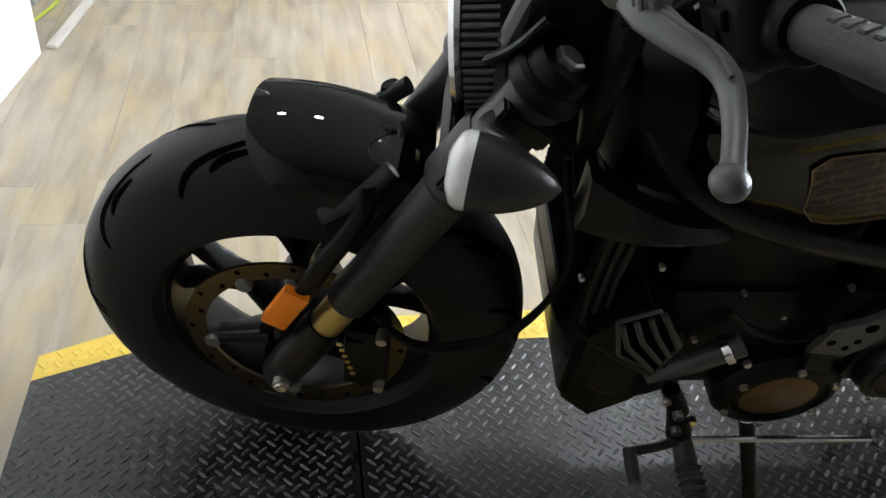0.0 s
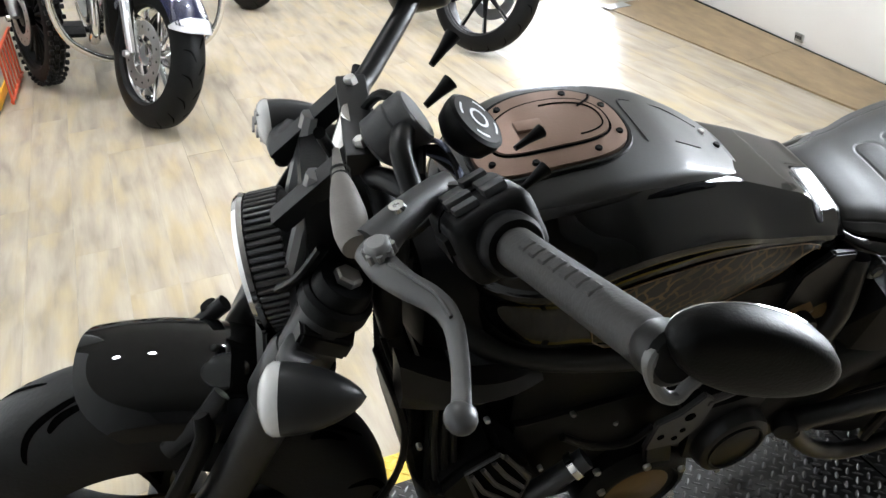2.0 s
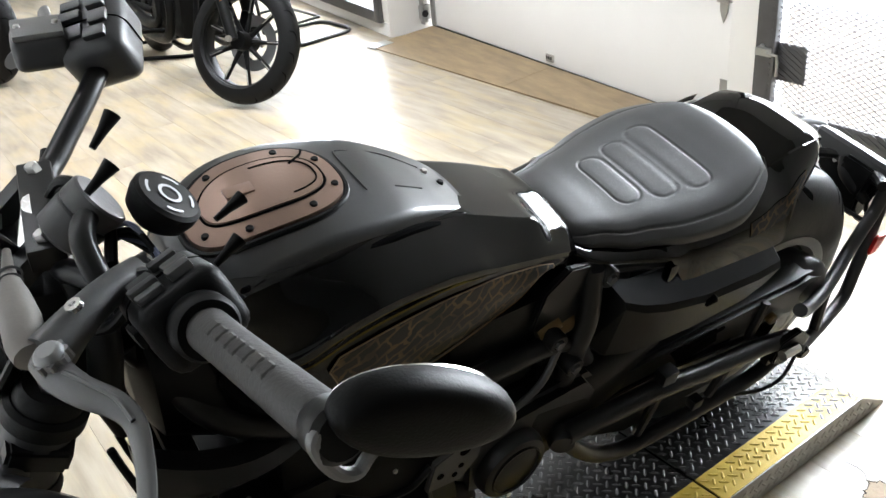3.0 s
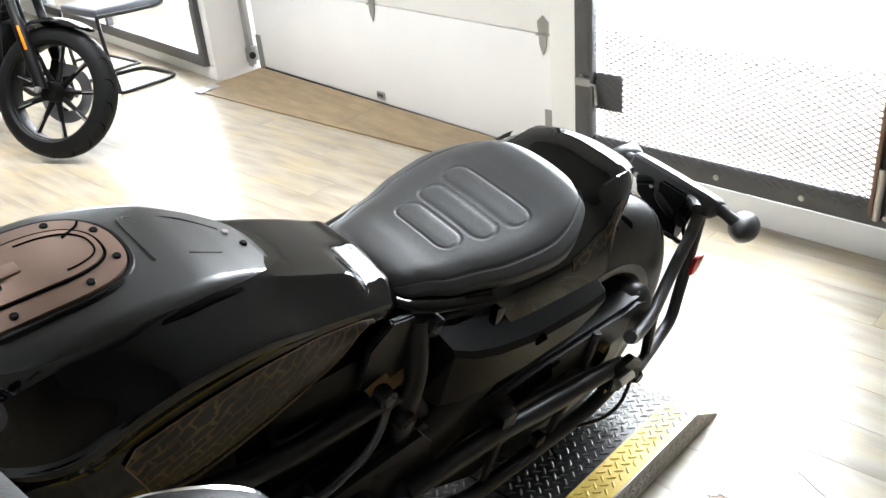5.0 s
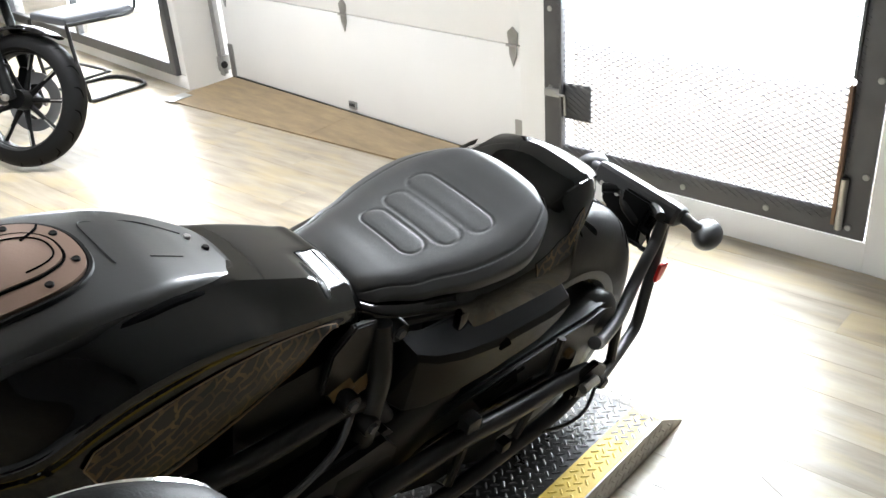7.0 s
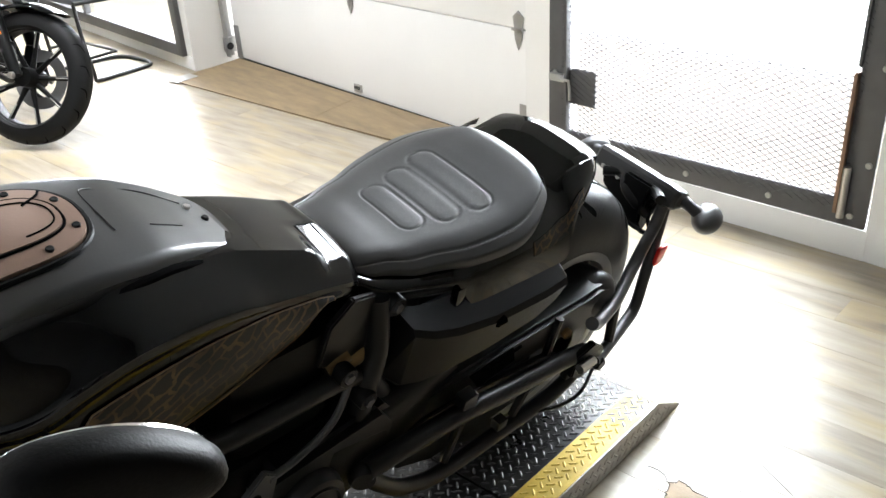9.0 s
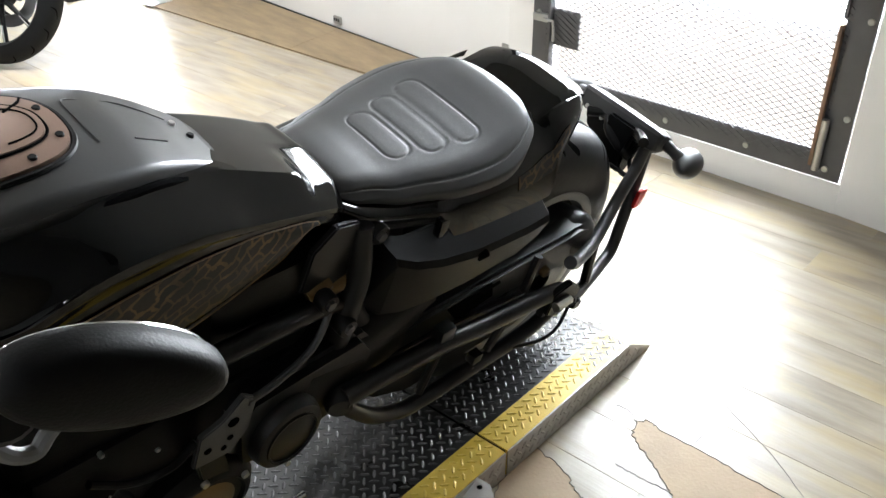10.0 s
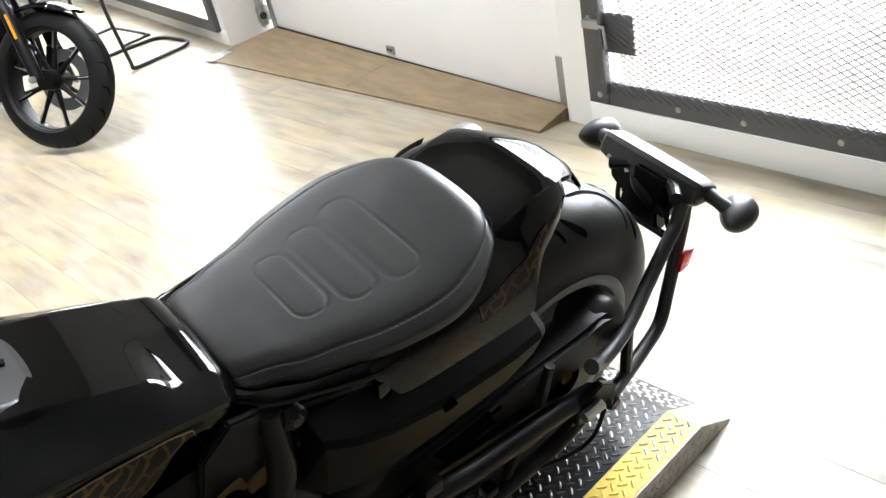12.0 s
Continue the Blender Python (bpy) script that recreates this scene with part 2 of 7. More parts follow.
track = part("door_track", merge(box(-0.055, DW + 0.02, 1.2, 0.005, 0.05, 2.3), box(-0.03, DW + 0.044, 1.2, 0.05, 0.005, 2.3)), GALV, door, "steel guide track")
for z in (0.12, 0.55, 1.2):
    part("track_bracket", box(-0.03, DW + 0.035, z, 0.07, 0.03, 0.09, 0.003), GALV, door)
    part("roller", lathe([(0, -0.006), (0.02, -0.006), (0.022, 0), (0.02, 0.006), (0, 0.006)], (-0.05, DW - 0.01, z), (0, 1, 0), seg=16), RUBBER_SEAL, door)
PLY = material("worn_plywood", (0.36, 0.26, 0.145), 0.6, second=(0.10, 0.072, 0.042), scale=4.5, bump=0.35, bump_scale=60, stretch=(5, 1.3, 5))


def ramp_line(y):
    """Front edge, front height and rear height of the ramp at a y."""
    f = (y - 2.465) / (4.90 - 2.465)
    return 3.03 - 0.295 * f, 0.012 - 0.006 * f, 0.050 - 0.010 * f


plywood_ramp = thing("plywood_ramp", pose(3.0, 3.7, 0), "worn plywood threshold ramp at the garage door", "ramp")
for y0, y1, lift in ((2.465, 3.655, 0.0), (3.657, 4.90, 0.0)):
    bm = bmesh.new()
    low, high = [], []
    for y, rear in ((y0, False), (y0, True), (y1, True), (y1, False)):
        front_x, zf, zr = ramp_line(y)
        x, z = (3.188, zr) if rear else (front_x, zf)
        low.append(bm.verts.new((x, y, 0.001)))
        high.append(bm.verts.new((x, y, z + lift)))
    bm.faces.new(low[::-1]), bm.faces.new(high)
    for i in range(4):
        bm.faces.new((low[i], low[(i + 1) % 4], high[(i + 1) % 4], high[i]))
    bm.transform(plywood_ramp.matrix_world.inverted())
    part("board", bm, PLY, plywood_ramp, smooth=0)
tagged(part("metal_strip", box(0, 0, 0, 0.14, 0.10, 0.003, 0.001, m=pose(2.79, 4.86, 0.014, 0, -2, 6)), GALV), "thin metal strip on the ramp end", "metal strip")

# steel mesh gate
GATE = pose(3.172, 2.322, 0, 0, 0, -90 + 4.2)
gate = tagged(thing("mesh_gate", GATE, "grey steel security gate with expanded metal mesh", "gate"), kind="structure")
GWID, G0, G1 = 1.25, 0.108, 2.055
for nm, cx, cz, sx, sz in (("stile", 0.044, (G0 + G1) / 2, 0.088, G1 - G0), ("stile", GWID - 0.045, (G0 + G1) / 2, 0.09, G1 - G0), ("rail", GWID / 2, G0 + 0.045, GWID - 0.18, 0.09), ("rail", GWID / 2, G1 - 0.045, GWID - 0.18, 0.09)):
    part(nm, box(cx, 0, cz, sx, 0.012, sz, 0.002), GREY_STEEL, gate)
part("inner_angle", box(GWID - 0.092, -0.010, 1.33, 0.010, 0.014, 1.42, 0.002), GREY_STEEL, gate)
part("inner_angle", box(0.092, -0.012, (G0 + G1) / 2, 0.012, 0.03, G1 - G0 - 0.1, 0.002), GREY_STEEL, gate)
part("inner_angle", box(GWID - 0.094, -0.012, 0.375, 0.012, 0.03, 0.45, 0.002), material("rusty_angle", (0.22, 0.13, 0.08), 0.7, vary=0.4, scale=30), gate, "rust-brown hinge angle")
part("hinge_barrel", rod((GWID - 0.075, -0.022, G0 + 0.03), (GWID - 0.075, -0.022, G0 + 0.20), 0.012, 12), STEEL, gate)
for x in (0.05, 0.38, 0.62, 0.93, 1.2):
    part("gate_screw", lathe([(0, 0.005), (0.009, 0.005), (0.011, 0.002), (0.011, 0)], (x, -0.006, G0 + 0.035), (0, -1, 0), seg=12), GALV, gate)
for z in (0.42, 0.72, 1.02, 1.32):
    part("gate_screw", lathe([(0, 0.005), (0.009, 0.005), (0.011, 0.002), (0.011, 0)], (0.03, -0.006, z), (0, -1, 0), seg=12), GALV, gate)
    part("gate_screw", lathe([(0, 0.005), (0.009, 0.005), (0.011, 0.002), (0.011, 0)], (GWID - 0.02, -0.006, z - 0.1), (0, -1, 0), seg=12), GALV, gate)
part("latch_plate", box(0.155, -0.004, 0.378, 0.13, 0.004, 0.14, 0.001), GREY_STEEL, gate, "dark latch plate")
latch = part("latch", box(0.05, -0.016, 0.405, 0.075, 0.02, 0.03, 0.004), GALV, gate, "steel sliding latch")
part("latch_handle", tube([(0.07, -0.03, 0.405), (0.115, -0.034, 0.405), (0.12, -0.034, 0.36), (0.12, -0.034, 0.33)], 0.006, 8, steps=0), GALV, latch)
# expanded metal: rows of zigzag strands
mesh_bm = bmesh.new()
cw, ch = 0.0365, 0.0105
x0, x1, z0, z1 = 0.062, GWID - 0.062, G0 + 0.052, 1.75
rows = int((z1 - z0) / ch)
cols = int((x1 - x0) / (cw / 2))
for r in range(rows + 1):
    prev = None
    for c in range(cols + 1):
        x = x0 + c * cw / 2
        up = (c + r) % 2
        z = z0 + r * ch + (ch * 0.5 if up else -ch * 0.5)
        vs = [mesh_bm.verts.new((x, -0.0075 - dy, z + dz)) for dy, dz in ((0, 0.0016), (0.0026, 0.0016), (0.0026, -0.0016), (0, -0.0016))]
        if prev:
            for i in range(4):
                mesh_bm.faces.new((prev[i], prev[(i + 1) % 4], vs[(i + 1) % 4], vs[i]))
        prev = vs
tagged(part("expanded_mesh", mesh_bm, GREY_STEEL, gate, "diamond expanded metal mesh", smooth=0), kind="stuff")

# shop window north of the pillar
win = tagged(thing("window_1", pose(2.93, 5.0, 0), "shop window with dark grey frame", "window"), kind="structure")
for nm, y, z, sy, sz in (("window_frame", 0.10, 1.13, 0.07, 2.1), ("window_frame", 3.1, 1.13, 0.07, 2.1), ("window_sill", 1.6, 0.115, 2.94, 0.07), ("window_frame", 1.6, 2.15, 2.94, 0.07), ("mullion", 1.6, 1.13, 0.05, 2.0)):
    part(nm, box(-0.006, y, z, 0.045, sy, sz, 0.004), GREY_STEEL, win)
    part("bead", box(-0.022, y, z, 0.012, sy * 0.45, sz * 0.985 if sz > 1 else sz * 0.45, 0.002), GREY_STEEL, win)
wall("wall_east_window_side", 2.931, 3.05, 5.0, 5.065, 0.09, 2.2)
GLASS = bpy.data.materials.new("window_glass")
GLASS.use_nodes = True
gb = GLASS.node_tree.nodes["Principled BSDF"]
gb.inputs["Transmission Weight"].default_value, gb.inputs["Roughness"].default_value, gb.inputs["IOR"].default_value = 1.0, 0.0, 1.45
pane = part("pane", box(0.01, 1.6, 1.13, 0.006, 2.95, 2.05), GLASS, win)
pane.visible_shadow = False


# ---- the motorcycle on the platform ----
BIKE = pose(0.30, 1.222, 0.07, 0, 0, 3) @ pose(0, 0, 0, 17, 0, 0)
bike = thing("motorcycle", BIKE, "gloss black cruiser motorcycle leaning on its side stand", "motorcycle")
STEER_AXIS, STEER_FOOT = Vector((0.5, 0, 0.866)), Vector((0.041, 0, 0.328))
STEER = Matrix.Translation(STEER_FOOT) @ Matrix.Rotation(radians(-10.5), 4, STEER_AXIS) @ Matrix.Translation(-STEER_FOOT)


def front(name, bm, mat, parent=None, label="", smooth=35):
    """A part that turns with the handlebar."""
    bm.transform(STEER)
    return part(name, bm, mat, parent or bike, label, smooth)


def lerp_table(rows, x):
    xs = [r[0] for r in rows]
    return [float(np.interp(x, xs, [r[k] for r in rows])) for k in range(1, len(rows[0]))]


def smooth_rows(rows, steps=4):
    return [tuple(v) for v in smooth_rows_n(rows, steps)]


def smooth_rows_n(rows, steps):
    a = np.array(rows, float)
    a = np.vstack([2 * a[0] - a[1], a, 2 * a[-1] - a[-2]])
    out = []
    for i in range(1, len(a) - 2):
        for k in range(steps):
            t = k / steps
            p, q, r, s = a[i - 1 : i + 3]
            out.append(0.5 * (2 * q + (r - p) * t + (2 * p - 5 * q + 4 * r - s) * t**2 + (3 * q - p - 3 * r + s) * t**3))
    return out + [a[-2]]


# wheels -------------------------------------------------------------------
def tyre_radius(r, rim, w, s):
    """The tyre's outer radius at s (-1 to 1) across its width."""
    return rim + (r - rim) * max(0.0, 1 - abs(s) ** 2.7) ** 0.42


def tyre_mesh(c, r, rim, w):
    prof = []
    for k in range(33):
        s = -math.cos(math.pi * k / 32)
        prof.append((tyre_radius(r, rim, w, s), s * w / 2))
    inner = [(rim - 0.012, w / 2 * 0.8), (rim - 0.012, -w / 2 * 0.8)]
    return lathe(prof + inner, c, seg=96, closed_profile=True)


def groove(c, r, rim, w, pts, width=0.009, lift=0.0006):
    """A tread groove: a dark strip just above the tyre, which it follows; points are (degrees, across)."""
    line = smooth_line([(a, s, 0) for a, s in pts], 8)
    rings = []
    for i, q in enumerate(line):
        d = (line[min(i + 1, len(line) - 1)] - line[max(i - 1, 0)])
        n = Vector((-d.y * w / 2, radians(d.x) * r, 0))
        n.normalize()
        taper = 0.35 + 0.65 * math.sin(math.pi * i / (len(line) - 1)) ** 0.5
        row = []
        for side in (-1, 1):
            a, s = radians(q.x) + side * n.x * width / 2 * taper / r, q.y + side * n.y * width * taper / w
            rr = tyre_radius(r, rim, w, s) + lift
            row.append((c[0] - math.cos(a) * rr, c[1] + s * w / 2, c[2] + math.sin(a) * rr))
        rings.append(row)
    return skin(rings, closed=False, caps=False)


# black with the shade of grooves, holes and gaps put into its colour
GROOVE = material("tread_groove", (0.0012, 0.0012, 0.0012), 0.95, spec=0.02)
FC, FR, FRIM, FW = (0.008, 0, 0.346), 0.325, 0.210, 0.152
RC, RR_, RRIM, RW = (1.53, 0, 0.33), 0.33, 0.205, 0.185
front_wheel = front("front_wheel", lathe([(FRIM - 0.004, -0.062), (FRIM + 0.006, -0.07), (FRIM + 0.006, -0.064), (FRIM - 0.02, -0.05), (FRIM - 0.03, 0), (FRIM - 0.02, 0.05), (FRIM + 0.006, 0.064), (FRIM + 0.006, 0.07), (FRIM - 0.004, 0.062)], FC, seg=72), CAST, label="black cast alloy rim")
front("tyre", tyre_mesh(FC, FR, FRIM, FW), RUBBER, front_wheel, "wide black tyre with angled tread grooves")
for a0 in range(-6, 360, 33):
    for side in (-1, 1):
        off = 0 if side < 0 else 16
        for pts in ([(a0 + off, side * 0.86), (a0 + 6 + off, side * 0.62), (a0 + 15 + off, side * 0.42), (a0 + 27 + off, side * 0.16)], [(a0 + 10 + off, side * 0.7), (a0 + 14 + off, side * 0.58), (a0 + 21 + off, side * 0.47)]):
            front("tread_groove", groove(FC, FR, FRIM, FW, pts), GROOVE, front_wheel)


def wheel_spoke(c, angle, r0, r1, y0=0.0, wide=0.03, deep=0.045):
    """A forked cast spoke from hub to rim."""
    bms = []
    for fork in (-1, 1):
        rings = []
        for k in range(7):
            t = k / 6
            r = r0 + (r1 - r0) * t
            a = radians(angle) + fork * radians(15) * max(0, t - 0.25) / 0.75
            wv = wide * (0.62 + 0.38 * abs(t - 0.5) * 2) * 0.6
            e, n = Vector((math.cos(a), 0, math.sin(a))), Vector((-math.sin(a), 0, math.cos(a)))
            m = Vector(c) + e * r + Vector((0, y0, 0))
            h = deep * (0.5 - 0.15 * t)
            rings.append([m + n * wv * u + Vector((0, h * v, 0)) for u, v in ((-1, -0.6), (-0.6, -1), (0.6, -1), (1, -0.6), (1, 0.6), (0.6, 1), (-0.6, 1), (-1, 0.6))])
        bms.append(skin(rings))
    return merge(*bms)


for k in range(5):
    front("spoke", wheel_spoke(FC, 20 + 72 * k, 0.035, FRIM - 0.02, wide=0.024), CAST, front_wheel)
front("hub", lathe([(0, -0.07), (0.03, -0.07), (0.045, -0.055), (0.048, 0), (0.045, 0.055), (0.03, 0.07), (0, 0.07)], FC, seg=32), CAST, front_wheel)

DISC = material("brake_disc_steel", (0.12, 0.095, 0.06), 0.34, metal=1.0, vary=0.2, scale=30, bump=0.1)


def brake_disc(c, y, r0, r1, holes=14):
    bm = lathe([(r0, y - 0.0025), (r1, y - 0.0025), (r1, y + 0.0025), (r0, y + 0.0025)], c, seg=72, closed_profile=True)
    return bm


disc = front("brake_disc", brake_disc(FC, -0.078, 0.131, 0.160), DISC, front_wheel, "drilled steel brake disc, brownish sheen")
for k in range(24):
    a, rr = 2 * math.pi * k / 24, 0.1455 + 0.006 * (-1) ** k
    front("disc_hole", lathe([(0, -0.0814), (0.004, -0.0813), (0.0045, -0.0803)], (FC[0] + math.cos(a) * rr, 0, FC[2] + math.sin(a) * rr), seg=10), GROOVE, disc)
carrier = front("disc_carrier", lathe([(0.028, -0.07), (0.05, -0.074), (0.055, -0.08), (0.028, -0.08)], FC, seg=32), CAST, front_wheel)
for k in range(5):
    a = radians(50 + 72 * k)
    e = Vector((math.cos(a), 0, math.sin(a)))
    front("carrier_arm", rod(Vector(FC) + e * 0.04 + Vector((0, -0.077, 0)), Vector(FC) + e * 0.133 + Vector((0, -0.077, 0)), 0.012, 8, 0.008), CAST, front_wheel)
    front("disc_button", lathe([(0, -0.087), (0.010, -0.087), (0.012, -0.084), (0.012, -0.078)], Vector(FC) + e * 0.128, seg=16), GREY, front_wheel)

rear_wheel = part("rear_wheel", lathe([(RRIM - 0.004, -0.068), (RRIM + 0.008, -0.076), (RRIM + 0.008, -0.07), (RRIM - 0.02, -0.055), (RRIM - 0.03, 0), (RRIM - 0.02, 0.055), (RRIM + 0.008, 0.07), (RRIM + 0.008, 0.076), (RRIM - 0.004, 0.068)], RC, seg=72), CAST, bike, "black cast alloy rim")
part("tyre", tyre_mesh(RC, RR_, RRIM, RW), RUBBER, rear_wheel, "wide black rear tyre with chevron grooves")
for a0 in range(34, 394, 36):
    for side in (-1, 1):
        off = a0 if side < 0 else a0 + 18
        for pts in ([(0, 0.15), (9, 0.14), (16, 0.24), (21, 0.45), (26, 0.80)], [(-9, 0.52), (-5, 0.70), (0, 0.82)]):
            part("tread_groove", groove(RC, RR_, RRIM, RW, [(off + a, side * q) for a, q in pts], 0.010, 0.0012), GROOVE, rear_wheel)
for k in range(5):
    part("spoke", wheel_spoke(RC, 40 + 72 * k, 0.04, RRIM - 0.02, wide=0.028), CAST, rear_wheel)
part("hub", lathe([(0, -0.11), (0.03, -0.11), (0.05, -0.06), (0.05, 0.06), (0.03, 0.11), (0, 0.11)], RC, seg=32), CAST, rear_wheel)
part("rim_stripe", lathe([(RRIM + 0.009, -0.0945), (RRIM + 0.001, -0.0965), (RRIM - 0.012, -0.0930), (RRIM - 0.020, -0.0700)], RC, seg=72), GREY, rear_wheel, "machined rim lip")

# fork ----------------------------------------------------------------------
FK = Vector((0.452, 0, 0.892))
for side in (-1, 1):
    foot = Vector((0.0, side * 0.118, 0.328))
    leg = front("fork_leg", tube([foot + FK * s for s in (0.192, 0.215, 0.25, 0.42, 0.44, 0.47, 0.60)], [0.029, 0.031, 0.0295, 0.0305, 0.033, 0.034, 0.034], 24, steps=0), FORK, label="black inverted fork tube")
    front("slider", rod(foot + FK * 0.125, foot + FK * 0.20, 0.0235, 24), GOLD, leg, "gold coated fork slider")
    front("fork_foot", tube([foot + FK * s for s in (-0.035, -0.02, 0.04, 0.10, 0.13)], [0.018, 0.027, 0.030, 0.029, 0.027], 20, steps=0), SATIN, leg)
    front("axle_nut", lathe([(0, -0.004), (0.008, -0.004), (0.009, -0.001), (0.0125, 0.0), (0.0125, 0.012)], foot + Vector((0, side * 0.036, 0)), (0, -side, 0), seg=20), STEEL, leg)
    front("fork_clamp", tube([foot + FK * s for s in (0.44, 0.45, 0.52, 0.53)], [0.036, 0.041, 0.041, 0.036], 24, steps=0), FORK, leg)
    front("fork_ring", tube([foot + FK * s for s in (0.60, 0.605, 0.622, 0.627)], [0.035, 0.041, 0.041, 0.036], 28, steps=0), MATTE, leg)
    front("fork_cap", tube([foot + FK * s for s in (0.627, 0.64, 0.645)], [0.034, 0.033, 0.029], 28, steps=0), MATTE, leg)
    front("cap_screw", tube([foot + FK * s for s in (0.645, 0.652, 0.654)], [0.016, 0.016, 0.013], 6, steps=0), STEEL, leg, "light metal adjuster screw")
    # mudguard stay with reflector in front of the leg
    off = Vector((-0.056, side * 0.012, 0))
    stay = front("mudguard_stay", tube([foot + FK * 0.10 + off * 0.8, foot + FK * 0.16 + off, foot + FK * 0.27 + off * 1.2, foot + FK * 0.36 + off * 1.1 - Vector((0, side * 0.02, 0)), foot + FK * 0.40 + off * 1.2 - Vector((0.01, side * 0.035, 0))], [0.013, 0.019, 0.021, 0.019, 0.012], 14, flat=0.5), SATIN, leg)
    refl = box(0, 0, 0, 0.016, 0.036, 0.076, 0.005)
    refl.transform(Matrix.Translation(foot + FK * 0.195 + off * 1.15 + Vector((-0.012, side * 0.015, 0))) @ FK.to_track_quat("Z", "Y").to_matrix().to_4x4())
    front("reflector", refl, AMBER, leg, "amber rectangular reflector")
caliper = front("brake_caliper", merge(box(0.115, -0.098, 0.37, 0.06, 0.05, 0.13, 0.014, m=None), box(0.098, -0.118, 0.37, 0.03, 0.022, 0.10, 0.008)), CAST, label="black brake caliper with gold lettering bars")
for dz in (-0.055, 0.06):
    front("caliper_bolt", lathe([(0, -0.01), (0.007, -0.01), (0.008, -0.006), (0.008, 0.01)], (0.135, -0.125, 0.375 + dz), seg=14), STEEL, caliper)
for k in range(6):
    front("lettering_bar", box(0.078 + 0.004 * k, -0.131, 0.415 - 0.013 * k, 0.007, 0.001, 0.006, m=None), GOLD, caliper)
front("brake_hose", tube([(0.13, -0.11, 0.44), (0.20, -0.125, 0.42), (0.30, -0.12, 0.47), (0.35, -0.11, 0.60), (0.32, -0.09, 0.76)], 0.005, 8), MATTE, label="black rubber brake hose")
front("brake_hose", tube([(0.12, -0.10, 0.445), (0.19, -0.105, 0.405), (0.30, -0.10, 0.45), (0.36, -0.09, 0.59), (0.33, -0.07, 0.76)], 0.004, 8), MATTE)


# front mudguard
def guard(c, r, w, a0, a1, skirt, thick=0.004):
    rings = []
    na, ns = 20, 18
    for k in range(na + 1):
        row = []
        for sgn, order in ((1, range(ns + 1)), (0, range(ns, -1, -1))):
            for j in order:
                s = -1 + 2 * j / ns
                front_edge = a0 + 9 * abs(s) ** 3
                a = radians(front_edge + (a1 - front_edge) * k / na)
                rr = r - skirt * abs(s) ** 2.1 - (0 if sgn else thick)
                y = (w / 2 - (0 if sgn else thick)) * math.sin(s * math.pi / 2 * 0.93) / math.sin(math.pi / 2 * 0.93)
                row.append((c[0] - math.cos(a) * rr, c[1] + y, c[2] + math.sin(a) * rr))
        rings.append(row)
    return skin(rings)


mudguard = front("front_mudguard", guard(FC, 0.367, 0.196, 80.5, 117, 0.066), GLOSS, label="short gloss black front mudguard")
for s in (-1, 1):
    for a in (108, 114):
        e = Vector((-math.cos(radians(a)), 0, math.sin(radians(a))))
        front("guard_bolt", lathe([(0, 0.006), (0.006, 0.006), (0.007, 0.0)], Vector(FC) + e * 0.310 + Vector((0, s * 0.088, 0)), (0, s, 0.4), seg=12), STEEL, mudguard)
    front("guard_strut", tube([(0.05, s * 0.095, 0.62), (0.095, s * 0.092, 0.66), (0.13, s * 0.08, 0.70)], 0.012, 10, flat=0.6), SATIN, mudguard)

# yokes, headlamp -----------------------------------------------------------
for s in (0.47, 0.575):
    c = Vector((0.0, 0, 0.328)) + FK * s
    yoke = plate([(-0.03, -0.155), (0.03, -0.155), (0.05, -0.05), (0.05, 0.05), (0.03, 0.155), (-0.03, 0.155), (-0.035, 0)], 0.028, bevel=0.004)
    yoke.transform(Matrix.Translation(c) @ Matrix.Rotation(radians(26.9), 4, "Y") @ Matrix.Rotation(radians(90), 4, "X"))
    front("fork_yoke", yoke, SATIN)
HL = Vector((0.205, 0.012, 0.825))
HLX = Vector((-0.985, 0, -0.17)).normalized()
headlamp = front("headlamp", lathe([(0.0, -0.07), (0.05, -0.065), (0.076, -0.045), (0.083, -0.03), (0.084, 0.012), (0.081, 0.016)], HL, HLX, seg=48), SATIN, label="round black headlamp with ribbed shell")
front("headlamp_rim", lathe([(0.082, 0.008), (0.088, 0.010), (0.090, 0.016), (0.087, 0.022), (0.082, 0.022), (0.080, 0.016)], HL, HLX, seg=48, closed_profile=True), CHROME, headlamp, "bright lens rim")
front("headlamp_lens", lathe([(0, 0.027), (0.05, 0.025), (0.082, 0.019)], HL, HLX, seg=40), LENS, headlamp)
for k in range(58):
    a = 2 * math.pi * k / 58
    upv = Vector((0, 1, 0)).cross(HLX).normalized()
    e = Vector((0, 1, 0)) * math.cos(a) + upv * math.sin(a)
    rib = box(0, 0, 0, 0.040, 0.0056, 0.009, 0.0012, 1)
    rib.transform(Matrix.Translation(HL + e * 0.084 - HLX * 0.012) @ Matrix((HLX, e.cross(HLX) * -1, e)).transposed().to_4x4())
    front("cooling_rib", rib, CHARCOAL, headlamp)
for s in (-1, 1):
    front("headlamp_bracket", tube([(0.22, s * 0.085, 0.87), (0.245, s * 0.10, 0.90), (0.27, s * 0.10, 0.935)], 0.012, 10, flat=0.5), SATIN, headlamp)
    # bracket bars beside the headlamp up to the top yoke
    front("bracket_bar", tube([(0.215, s * 0.052, 0.80), (0.25, s * 0.055, 0.93), (0.27, s * 0.058, 1.0)], 0.011, 8), GREY, label="light grey headlamp bracket bar")
# dark box added to blacken the gap behind the clamp bars
front("stem_infill", box(0.292, 0, 0.895, 0.085, 0.15, 0.17, 0.018), MATTE)
